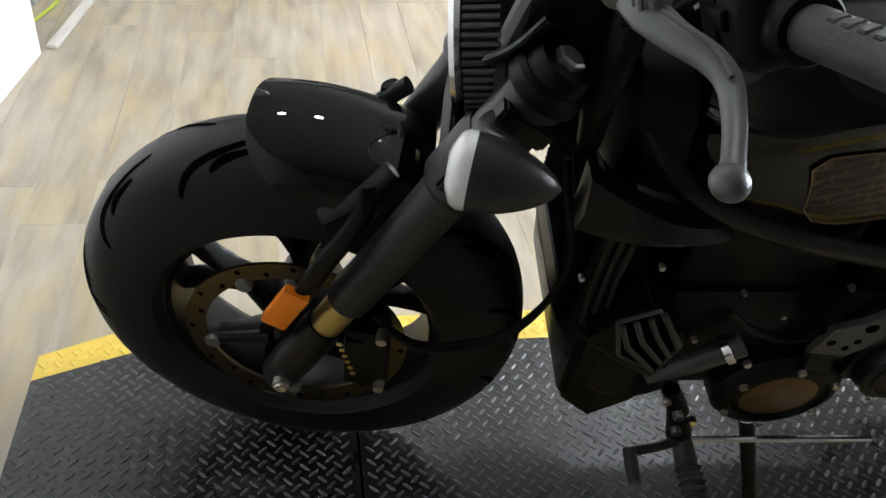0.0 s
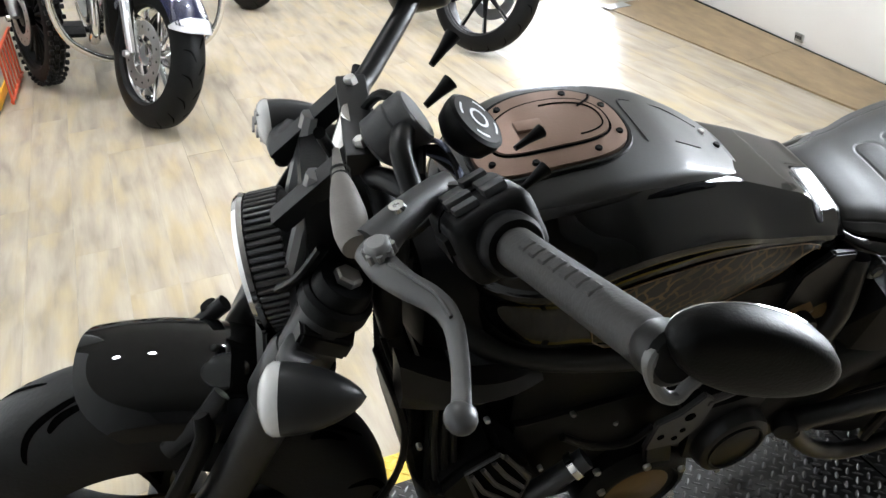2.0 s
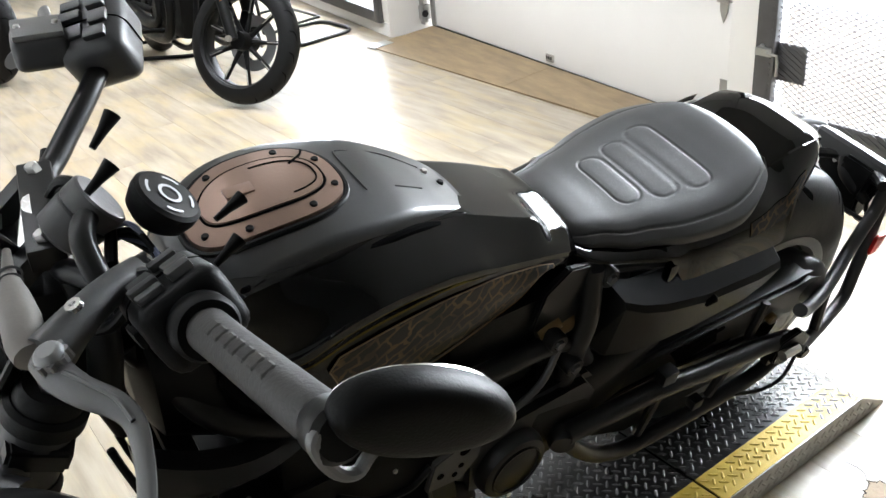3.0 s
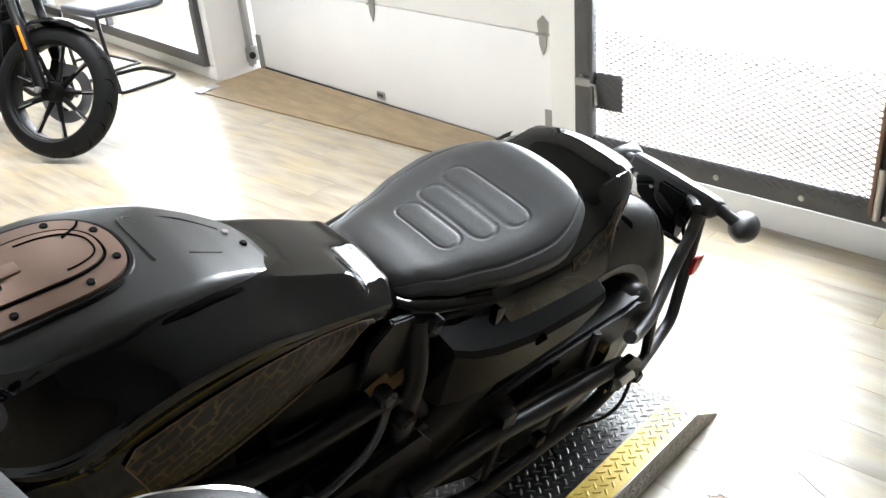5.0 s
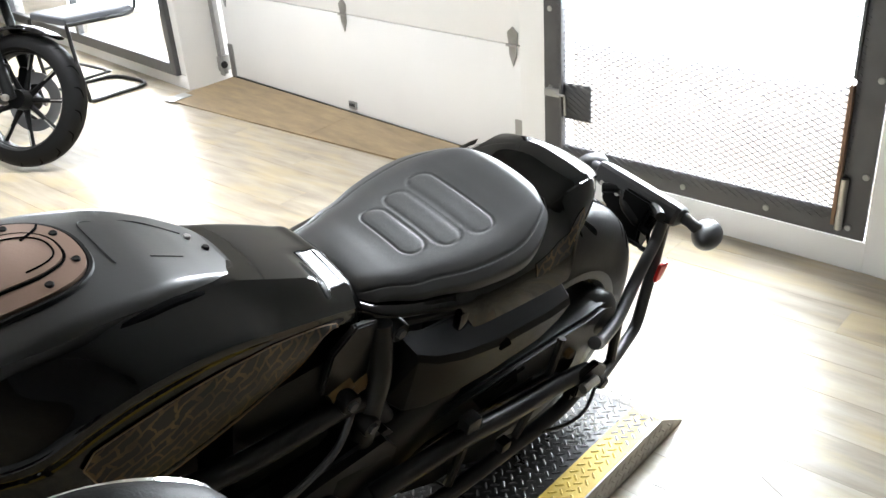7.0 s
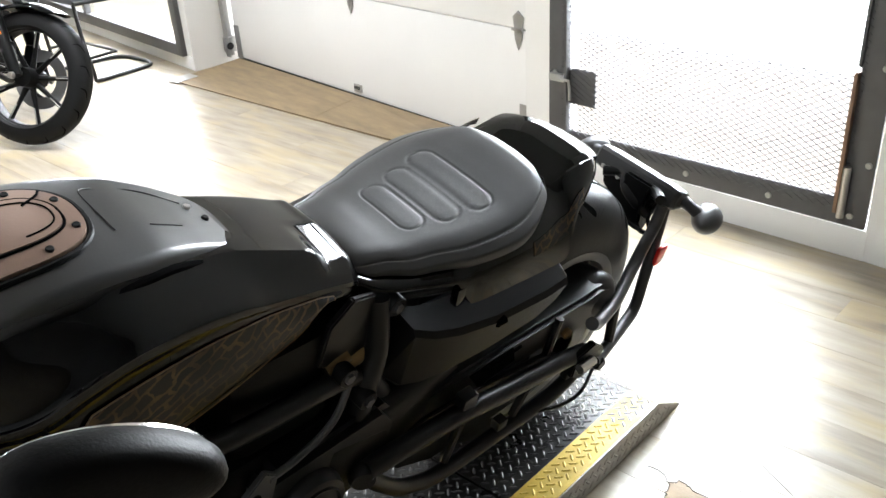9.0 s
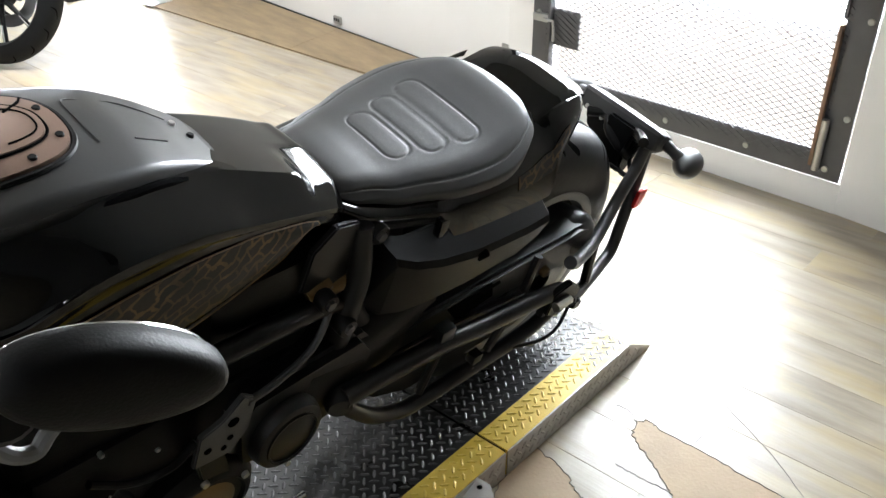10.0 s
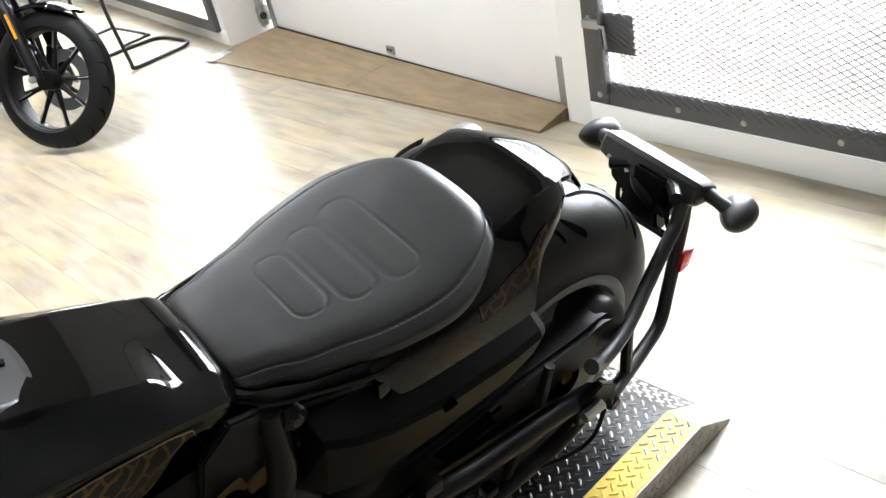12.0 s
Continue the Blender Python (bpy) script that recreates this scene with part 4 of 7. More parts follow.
#        x      top    console edge   ridge          panel top      panel foot
BODY = [(0.412, 0.885, 0.050, 0.880, 0.062, 0.850, 0.060, 0.835, 0.050, 0.800), (0.430, 0.920, 0.085, 0.905, 0.110, 0.857, 0.106, 0.838, 0.095, 0.775), (0.465, 0.943, 0.104, 0.934, 0.142, 0.860, 0.136, 0.835, 0.122, 0.755),
        (0.51, 0.958, 0.109, 0.945, 0.157, 0.868, 0.147, 0.827, 0.137, 0.745), (0.56, 0.960, 0.108, 0.946, 0.160, 0.888, 0.149, 0.840, 0.138, 0.730), (0.62, 0.952, 0.101, 0.942, 0.159, 0.899, 0.149, 0.852, 0.138, 0.713),
        (0.70, 0.930, 0.084, 0.922, 0.147, 0.886, 0.141, 0.851, 0.138, 0.731), (0.76, 0.909, 0.072, 0.904, 0.137, 0.866, 0.134, 0.843, 0.134, 0.745), (0.80, 0.890, 0.074, 0.889, 0.128, 0.846, 0.126, 0.833, 0.129, 0.753),
        (0.85, 0.869, 0.077, 0.868, 0.120, 0.827, 0.118, 0.817, 0.122, 0.762), (0.90, 0.847, 0.077, 0.846, 0.113, 0.809, 0.111, 0.801, 0.112, 0.785), (0.94, 0.829, 0.075, 0.827, 0.107, 0.793, 0.103, 0.785, 0.099, 0.752),
        (0.962, 0.8205, 0.070, 0.8185, 0.102, 0.782, 0.098, 0.773, 0.092, 0.738), (0.977, 0.803, 0.064, 0.799, 0.095, 0.764, 0.091, 0.757, 0.084, 0.725), (0.988, 0.765, 0.058, 0.762, 0.082, 0.742, 0.078, 0.735, 0.07, 0.715)]
TOP_TILT = -0.09
BODY_S = smooth_rows(BODY, 5)


def half_section(x, row, side):
    """The outline of one half of the tank, from the top down; the rear corner by the seat falls off to one side."""
    zt, yg, zg, yr, zr, yp, zp, yb, zb = row
    tilt = TOP_TILT * side if side > 0 else float(np.interp(x, (0.897, 0.918), (-TOP_TILT, -0.12)))
    top = smooth_line([(0, zt, 0), (yg * 0.55, zt - 0.30 * (zt - zg) + tilt * yg * 0.55, 0), (yg, zg + tilt * yg, 0)], 5)
    top += smooth_line([(yg + 0.005, zg + tilt * yg - 0.003, 0), (yg + 0.5 * (yr - yg), zg + 0.46 * (zr - zg) + tilt * yg * 0.5, 0), (yr - 0.009, zr + 0.009, 0), (yr - 0.002, zr + 0.001, 0)], 5)
    low = smooth_line([(yr - 0.001, zr - 0.006, 0), (yp, zp, 0), ((yp + yb) / 2 + 0.006, (zp + zb) / 2, 0), (yb, zb, 0), (yb * 0.75, zb - 0.03, 0), (0, zb - 0.035, 0)], 4)
    return [(p.x, p.y) for p in top + low]


rings = []
for x, *row in BODY_S:
    far, near = half_section(x, row, 1), half_section(x, row, -1)
    rings.append([(x, y, z) for y, z in far] + [(x, -y, z) for y, z in near[-2:0:-1]])
tank = part("fuel_tank", skin(rings), GLOSS, bike, "gloss black fuel tank with brown patterned side panel", smooth=30)


def patch(xs, half, zfun, lift, depth, ny=24, round_edge=0.004):
    """A raised sheet on a curved top: half(x) is its half width."""
    rings = []
    for x in xs:
        h = half(x)
        row = [(x, -h - 0.002, zfun(x, -h) - depth)]
        for j in range(ny + 1):
            s = -1 + 2 * j / ny
            y = h * s
            edge = min(1.0, (1 - abs(s)) * h / round_edge)
            row.append((x, y, zfun(x, y) + lift * (1 - (1 - edge) ** 2)))
        row.append((x, h + 0.002, zfun(x, h) - depth))
        rings.append(row)
    first = [(rings[0][0][0] - 0.003, y, z - depth) for _, y, z in rings[0]]
    last = [(rings[-1][0][0] + 0.003, y, z - depth) for _, y, z in rings[-1]]
    return skin([first] + rings + [last], closed=False, caps=False)


CONS = smooth_rows([(0.428, 0.085), (0.45, 0.102), (0.50, 0.107), (0.57, 0.106), (0.65, 0.095), (0.72, 0.078), (0.76, 0.067), (0.780, 0.061), (0.792, 0.053), (0.800, 0.042), (0.8045, 0.027), (0.806, 0.010)], 5)
DARKGREY = material("satin_charcoal_paint", (0.024, 0.024, 0.0245), 0.40, bump=0.06, bump_scale=300, coat=0.25)
console = part("tank_console", patch([r[0] for r in CONS], lambda x: lerp_table(CONS, x)[0], deck_top, 0.006, 0.022, ny=30, round_edge=0.0025), DARKGREY, tank, "satin charcoal tank console", smooth=50)
part("console_gap", tube([(x, -h - 0.0045, deck_top(x, h) - 0.012) for x, h in CONS] + [(x, h + 0.0045, deck_top(x, h) - 0.012) for x, h in CONS[::-1]], 0.0055, 8, steps=0), GROOVE, tank, "dark gap round the console")


def oval(cx, cy, a, b, zfun, lift, depth, power=2.5, n=48, rings=8, mid=0.0):
    rows = []
    for k in range(rings + 1):
        t = k / rings
        row = []
        for j in range(n):
            an = 2 * math.pi * j / n
            c, s = math.cos(an), math.sin(an)
            x = cx + a * t * math.copysign(abs(c) ** (2 / power), c)
            y = cy + b * t * math.copysign(abs(s) ** (2 / power), s)
            row.append((x, y, zfun(x, y) + lift + mid * (1 - t * t)))
        rows.append(row)
    rows.append([(x, y, z - depth) for x, y, z in rows[-1]])
    bm = skin(rows[1:], caps=False)
    bm.verts.ensure_lookup_table()
    bm.faces.new([bm.verts[j] for j in range(n)])
    return bm


def oval_line(cx, cy, a, b, zfun, lift, r, power=2.5, arc=(0, 360), n=48):
    pts = []
    full = arc[1] - arc[0] >= 360
    for j in range(n + 1):
        an = radians(arc[0] + (arc[1] - arc[0]) * j / n)
        c, s = math.cos(an), math.sin(an)
        x, y = cx + a * math.copysign(abs(c) ** (2 / power), c), cy + b * math.copysign(abs(s) ** (2 / power), s)
        pts.append((x, y, zfun(x, y) + lift))
    return tube(pts, r, 6, steps=0)


cap = part("filler_cover", oval(0.542, 0.0, 0.092, 0.066, deck_top, 0.013, 0.012), BRONZE, tank, "bronze oval filler cover with bolts")
part("cover_seal", oval_line(0.542, 0.0, 0.096, 0.070, deck_top, 0.008, 0.0035), MATTE, cap)
part("cover_groove", oval_line(0.542, 0.0, 0.073, 0.043, deck_top, 0.0135, 0.0016), GROOVE, cap)
part("cover_step", oval(0.542, 0.0, 0.071, 0.041, deck_top, 0.0155, 0.004), BRONZE, cap)
part("cover_step_line", oval_line(0.548, 0.0, 0.058, 0.031, deck_top, 0.0158, 0.0011, arc=(-75, 95)), GROOVE, cap)
part("cover_latch", box(0.515, 0.0, deck_top(0.515, 0) + 0.0165, 0.034, 0.018, 0.005, 0.002), BRONZE, cap)
part("latch_slot", box(0.503, 0.0, deck_top(0.503, 0) + 0.018, 0.007, 0.012, 0.005, 0.001), GROOVE, cap)
part("hinge_line", tube([(0.585, 0.02, deck_top(0.585, 0.02) + 0.0162), (0.605, 0.035, deck_top(0.605, 0.035) + 0.0155), (0.612, 0.046, deck_top(0.612, 0.046) + 0.0145)], 0.0015, 6), GROOVE, cap)
for a in (22, 68, 118, 160, 202, 248, 292, 338):
    x, y = 0.542 + 0.083 * math.copysign(abs(math.cos(radians(a))) ** 0.8, math.cos(radians(a))), 0.056 * math.copysign(abs(math.sin(radians(a))) ** 0.8, math.sin(radians(a)))
    part("cover_bolt", lathe([(0, 0.0015), (0.0036, 0.0018), (0.0046, 0.0008), (0.0046, -0.003)], (x, y, deck_top(x, y) + 0.0135), (0, 0, 1), seg=12), MATTE, cap)
part("console_crease", tube([(0.665, 0.052, deck_top(0.665, 0.052) + 0.0065), (0.655, 0.045, deck_top(0.655, 0.045) + 0.0068), (0.655, 0.0, deck_top(0.655, 0) + 0.0068), (0.657, -0.035, deck_top(0.657, -0.035) + 0.0068)], 0.0009, 6), DARKGREY, console)
part("console_crease", tube([(0.665, 0.052, deck_top(0.665, 0.052) + 0.0065), (0.72, 0.048, deck_top(0.72, 0.048) + 0.0065), (0.77, 0.03, deck_top(0.77, 0.03) + 0.0065)], 0.0009, 6), DARKGREY, console)
part("console_crease", tube([(0.70, -0.03, deck_top(0.70, -0.03) + 0.0068), (0.74, -0.028, deck_top(0.74, -0.028) + 0.0068)], 0.0009, 6), DARKGREY, console)
for x, y in ((0.775, 0.022), (0.787, 0.0)):
    part("console_bolt", lathe([(0, 0.003), (0.004, 0.003), (0.005, 0.001), (0.005, -0.004)], (x, y, deck_top(x, y) + 0.007), (0.3, 0, 1), seg=12), STEEL if y else MATTE, console)

# side panel on the tank: a brown pattern inside an ochre line
PANEL = bpy.data.materials.new("brown_pattern_panel")
PANEL.use_nodes = True
nt = PANEL.node_tree
bsdf = nt.nodes["Principled BSDF"]
co = nt.nodes.new("ShaderNodeTexCoord")
wv = nt.nodes.new("ShaderNodeTexBrick")
wv.inputs["Scale"].default_value, wv.inputs["Mortar Size"].default_value = 17, 0.034
wv.inputs["Color1"].default_value, wv.inputs["Color2"].default_value, wv.inputs["Mortar"].default_value = (0.003, 0.0025, 0.002, 1), (0.015, 0.010, 0.006, 1), (0.088, 0.050, 0.017, 1)
mp = nt.nodes.new("ShaderNodeMapping")
mp.inputs["Rotation"].default_value = (radians(90), 0, radians(24))
nt.links.new(co.outputs["Object"], mp.inputs[0])
nz = nt.nodes.new("ShaderNodeTexNoise")
nz.inputs["Scale"].default_value, nz.inputs["Detail"].default_value = 26, 6
nt.links.new(co.outputs["Object"], nz.inputs["Vector"])
warp = nt.nodes.new("ShaderNodeMix")
warp.data_type = "VECTOR"
warp.inputs["Factor"].default_value = 0.035
nt.links.new(mp.outputs[0], warp.inputs["A"])
nt.links.new(nz.outputs["Color"], warp.inputs["B"])
nt.links.new(warp.outputs["Result"], wv.inputs["Vector"])
mx = nt.nodes.new("ShaderNodeMix")
mx.data_type, mx.blend_type = "RGBA", "MULTIPLY"
mx.inputs["Factor"].default_value = 0.8
cr = nt.nodes.new("ShaderNodeValToRGB")
cr.color_ramp.elements[0].position, cr.color_ramp.elements[1].position = 0.38, 0.62
cr.color_ramp.elements[0].color = (0.15, 0.15, 0.15, 1)
nt.links.new(nz.outputs["Fac"], cr.inputs[0])
nt.links.new(wv.outputs["Color"], mx.inputs["A"])
nt.links.new(cr.outputs[0], mx.inputs["B"])
nt.links.new(mx.outputs["Result"], bsdf.inputs["Base Color"])
bsdf.inputs["Roughness"].default_value, bsdf.inputs["Coat Weight"].default_value = 0.5, 0.3
bsdf.inputs["Specular IOR Level"].default_value = 0.2
bsdf.inputs["Coat Roughness"].default_value = 0.08
OCHRE = material("ochre_pinstripe", (0.13, 0.07, 0.02), 0.4)
def body_row(x):
    return lerp_table(BODY_S, x)


for s in (-1, 1):
    grid = []
    for k in range(25):
        u = k / 24
        u = 1 - (1 - u) ** 1.25
        column = []
        for j in range(11):
            f = j / 10
            squeeze = 0.5 * (1 - min(1, (1 - u) / 0.06)) + 0.5 * (1 - min(1, u / 0.03))
            f = f + (0.5 - f) * squeeze * 0.6
            x = (0.540 + 0.036 * f) + u * (0.908 - 0.540 - 0.036 * f)
            yr_, zr_, yp, zp, yb, zb = body_row(x)[3:]
            top, foot = zp - 0.002, zb + 0.004
            z = top + (foot - top) * f
            y = yp + (yb - yp) * f + 0.006 * math.sin(math.pi * f) + 0.0022
            column.append((x, s * y, z))
        grid.append(column)
    pan = part("side_panel", skin(grid, closed=False, caps=False), PANEL, tank, "brown scratched pattern panel with ochre outline", smooth=60)
    edge = [c[0] for c in grid] + grid[-1][1:-1] + [c[-1] for c in grid[::-1]] + grid[0][-2:0:-1]
    part("pinstripe", tube(edge + edge[:1], 0.0010, 5, steps=0), OCHRE, pan)

# seat -----------------------------------------------------------------------
SEAT = smooth_rows([(0.972, 0.072, 0.792, 0.772), (0.980, 0.084, 0.801, 0.764), (0.995, 0.093, 0.803, 0.757), (1.025, 0.101, 0.801, 0.750), (1.06, 0.117, 0.797, 0.745), (1.10, 0.127, 0.796, 0.743), (1.16, 0.147, 0.796, 0.742), (1.24, 0.158, 0.801, 0.744),
                    (1.29, 0.149, 0.809, 0.750), (1.335, 0.126, 0.818, 0.765), (1.355, 0.108, 0.820, 0.775), (1.372, 0.085, 0.815, 0.785)], 20)
PADS = [(1.107, 0.0238, 0.058, -0.004), (1.169, 0.0242, 0.073, -0.004), (1.232, 0.0248, 0.085, -0.002)]


def seat_relief(x, y):
    out = 0.0
    for cx, hx, hy, cy in PADS:
        u, v = abs(x - cx + 0.06 * (y - cy) ** 2) - hx, abs(y - cy) - hy
        rad = 0.020
        d = math.hypot(max(u + rad, 0), max(v + rad, 0)) + min(max(u + rad, v + rad), 0) - rad
        out += 0.0006 * min(1, max(0, -d / 0.012)) - 0.0013 * math.exp(-((d - 0.0005) / 0.0016) ** 2)
    return out


rings = []
for x, h, zt, zb in SEAT:
    row = []
    for j in range(141):
        s = -1 + 2 * j / 140
        y = h * s
        crown = zt - (0.026 * abs(s) ** 3.0) + 0.003 * math.exp(-((abs(s) - 0.74) / 0.18) ** 2) - 0.003 - 0.0022 * math.exp(-((abs(s) - 0.875) / 0.012) ** 2)
        row.append((x, y, crown + seat_relief(x, y)))
    lo = [(x, h * q, zt + (zb - zt) * f) for q, f in ((1.005, 0.60), (0.995, 0.85), (0.96, 1.0))]
    rings.append([(p[0], -p[1], p[2]) for p in lo[::-1]] + row + lo)
seat = part("seat", skin(rings), LEATHER, bike, "black vinyl solo seat with three raised pads", smooth=60)
SEAM = material("seat_thread", (0.10, 0.10, 0.10), 0.7)
for s in (-1, 1):
    line = []
    for x, h, zt, zb in SEAT[44:212:6]:
        y = s * h * 0.893
        line.append((x, y, zt - 0.026 * 0.893**3 - 0.0022))
    n = len(line)
    stitch = [rod(Vector(line[i]).lerp(Vector(line[i + 1]), f), Vector(line[i]).lerp(Vector(line[i + 1]), f + 0.22), 0.0008, 4) for i in range(n - 1) for f in (0.0, 0.35, 0.7)]
    part("seat_stitching", merge(*stitch), SEAM, seat, "grey stitched seam")

# tail ------------------------------------------------------------------------
#       x      crown  edge
COWL = smooth_rows([(1.338, 0.795, 0.092, 0.783), (1.352, 0.798, 0.097, 0.786), (1.40, 0.807, 0.101, 0.796), (1.43, 0.813, 0.101, 0.802), (1.455, 0.816, 0.101, 0.805), (1.478, 0.817, 0.098, 0.805), (1.496, 0.812, 0.092, 0.799), (1.515, 0.803, 0.085, 0.790), (1.545, 0.786, 0.074, 0.772), (1.575, 0.762, 0.058, 0.744), (1.61, 0.718, 0.044, 0.702), (1.632, 0.688, 0.034, 0.676)], 6)
rings = []
for x, zt, h, ze in COWL:
    row = [(x, h * q, ze - 0.014 * max(q, 0) ** 2 + (zt - 0.004 - ze) * (1 - abs(q) ** (6 if q < 0 else 2.2))) for q in (k / 14 - 1 for k in range(29))]
    rings.append(row + [(x, y * 0.97, z - 0.012 - 0.5 * (zt - ze) * (1 - abs(y) / max(h, 1e-4))) for _, y, z in row[::-1]])
tail = part("tail_cowl", skin(rings), GLOSS, bike, "gloss black tail cowl behind the seat", smooth=50)
#        x      upper edge     bulge          lower lip
SKIRT = smooth_rows([(0.962, 0.078, 0.785, 0.094, 0.782, 0.095, 0.768), (1.00, 0.090, 0.768, 0.114, 0.767, 0.118, 0.755), (1.06, 0.108, 0.757, 0.130, 0.757, 0.135, 0.744), (1.108, 0.120, 0.754, 0.144, 0.752, 0.149, 0.736), (1.122, 0.126, 0.754, 0.148, 0.750, 0.152, 0.732), (1.148, 0.132, 0.755, 0.155, 0.746, 0.159, 0.690),
                     (1.158, 0.135, 0.756, 0.156, 0.745, 0.161, 0.684), (1.18, 0.140, 0.757, 0.160, 0.742, 0.166, 0.686), (1.25, 0.146, 0.760, 0.164, 0.742, 0.169, 0.683), (1.32, 0.128, 0.774, 0.158, 0.750, 0.169, 0.677), (1.365, 0.102, 0.788, 0.148, 0.764, 0.168, 0.673), (1.388, 0.102, 0.795, 0.143, 0.772, 0.165, 0.674),
                     (1.396, 0.102, 0.797, 0.139, 0.776, 0.159, 0.704), (1.42, 0.102, 0.803, 0.130, 0.782, 0.142, 0.738), (1.45, 0.102, 0.807, 0.122, 0.789, 0.130, 0.748), (1.48, 0.098, 0.805, 0.112, 0.791, 0.117, 0.762), (1.503, 0.090, 0.795, 0.098, 0.786, 0.102, 0.772)], 3)


def skirt_point(row, f, lift=0.0):
    yt, zt, ym, zm, yl, zl = row
    a, b, c = (1 - f) ** 2, 2 * f * (1 - f), f * f
    return a * yt + b * (ym * 1.03) + c * yl + lift, a * zt + b * zm + c * zl


for s in (-1, 1):
    rings = []
    for x, *row in SKIRT:
        drop = 0.022 * min(1, max(0, x - 1.22) / 0.08) if s > 0 else 0
        outer = [(y, z - drop) for y, z in (skirt_point(row, k / 8) for k in range(9))]
        rings.append([(x, s * y, z) for y, z in outer] + [(x, s * (y - 0.008), z - 0.002) for y, z in outer[::-1]])
    part("tail_side", skin(rings), GLOSS, tail, "gloss black side panel under the seat", smooth=40)
    grid = []
    for k in range(16):
        x = 1.285 + 0.155 * k / 15
        row = lerp_table(SKIRT, x)
        grid.append([(x, s * y, z) for y, z in (skirt_point(row, f + 0.018 * k * (1 - 0.6 * f), 0.0012) for f in (0.36, 0.43, 0.50, 0.57, 0.64))])
    part("side_decal", skin(grid, closed=False, caps=False), PANEL, tail, "brown patterned decal strip", smooth=60)
    part("seat_hook", box(1.132, s * 0.148, 0.705, 0.022, 0.016, 0.036, 0.005, m=None), GLOSS, tail)
    part("seat_rail", tube([(1.02, s * 0.118, 0.735), (1.08, s * 0.128, 0.722), (1.13, s * 0.135, 0.712)], 0.007, 8), SATIN, tail)
# side cover below the seat, both sides
#        x      top    crease under  out
COVER = [(1.012, 0.640, 0.605, 0.570, 0.132), (1.036, 0.698, 0.684, 0.552, 0.160), (1.07, 0.690, 0.670, 0.550, 0.172), (1.12, 0.682, 0.655, 0.549, 0.179), (1.21, 0.672, 0.636, 0.548, 0.183), (1.34, 0.664, 0.622, 0.546, 0.181), (1.40, 0.656, 0.618, 0.556, 0.176), (1.425, 0.630, 0.600, 0.566, 0.160)]
for s in (-1, 1):
    rings = [[(x, s * q, z) for q, z in ((y - 0.055, hi), (y - 0.006, crease + 0.006), (y, crease - 0.006), (y - 0.013, lo + 0.008), (y - 0.022, lo), (y - 0.055, lo))] for x, hi, crease, lo, y in COVER]
    side = part("side_cover", skin(rings), MATTE, bike, "satin black angular side cover below the seat", smooth=18)
    part("cover_slot", tube([(1.203, s * 0.1825, 0.628), (1.222, s * 0.1825, 0.631)], [0.006, 0.008], 10, steps=0), GROOVE, side)

# swing arm, belt guard ------------------------------------------------------
for s in (-1, 1):
    y = s * 0.178
    arm = part("swing_arm", tube([(0.955, y, 0.440), (1.02, y, 0.437), (1.185, y, 0.420), (1.29, y, 0.397), (1.47, y, 0.368), (1.555, y, 0.345)], 0.0185, 14), SATIN, bike, "black tubular swing arm")
    part("lower_tube", tube([(0.957, y, 0.425), (0.985, y, 0.385), (1.03, y, 0.332), (1.075, y, 0.298), (1.15, y, 0.268), (1.33, y, 0.262), (1.48, y, 0.266), (1.56, y, 0.305)], 0.0155, 14), SATIN, arm)
    part("arm_web", plate([(1.0, 0.43), (1.20, 0.425), (1.47, 0.37), (1.52, 0.33), (1.50, 0.28), (1.15, 0.285), (1.06, 0.33)], 0.012, Matrix.Translation((0, y - s * 0.030, 0)), 0.002), CAST, arm)
    for x0, z0, x1, z1 in ((1.20, 0.412, 1.17, 0.282), (1.40, 0.375, 1.36, 0.275)):
        part("brace", rod((x0, y - s * 0.008, z0), (x1, y - s * 0.008, z1), 0.009, 8), SATIN, arm)
    part("arm_lug", box(1.185, y - s * 0.004, 0.444, 0.034, 0.026, 0.040, 0.004), SATIN, arm)
    part("arm_lug", box(1.315, y - s * 0.004, 0.289, 0.026, 0.022, 0.024, 0.004), SATIN, arm)
    part("pivot_cap", lathe([(0, 0.012), (0.020, 0.012), (0.024, 0.006), (0.024, -0.03)], (0.95, y, 0.430), (-0.5, s, 0), seg=18), SATIN, arm)
    part("axle_block", box(1.545, y, 0.325, 0.09, 0.02, 0.06, 0.008), SATIN, arm)
    part("axle_nut", lathe([(0, -0.014), (0.014, -0.014), (0.017, -0.010), (0.017, 0.0)], (1.53, y + s * 0.012, 0.33), (0, -s, 0), seg=6), STEEL, arm)
    part("adjuster", tube([(1.50, y + s * 0.03, 0.352), (1.545, y + s * 0.03, 0.352)], 0.011, 8, steps=0), STEEL, arm, "bright belt adjuster")
gd = plate([(1.00, 0.482), (1.14, 0.480), (1.30, 0.478), (1.46, 0.474), (1.55, 0.470), (1.60, 0.476), (1.64, 0.462), (1.672, 0.430), (1.678, 0.395), (1.655, 0.372), (1.58, 0.372), (1.46, 0.388), (1.25, 0.405), (1.00, 0.405)], 0.052, bevel=0.009)
gd.transform(Matrix.Translation((0, -0.121, 0)))
guard_ob = part("belt_guard", gd, SATIN, bike, "satin black belt guard with rounded end")
part("guard_dome", lathe([(0, 0.030), (0.025, 0.0285), (0.040, 0.023), (0.050, 0.011), (0.053, -0.02), (0.053, -0.055)], (1.622, -0.122, 0.430), (0.12, -1, 0.22), seg=40), FORK, guard_ob, "rounded end of the belt guard")
part("guard_slot", tube([(1.275, -0.1475, 0.452), (1.355, -0.1475, 0.456)], 0.004, 6, steps=0), GROOVE, guard_ob)
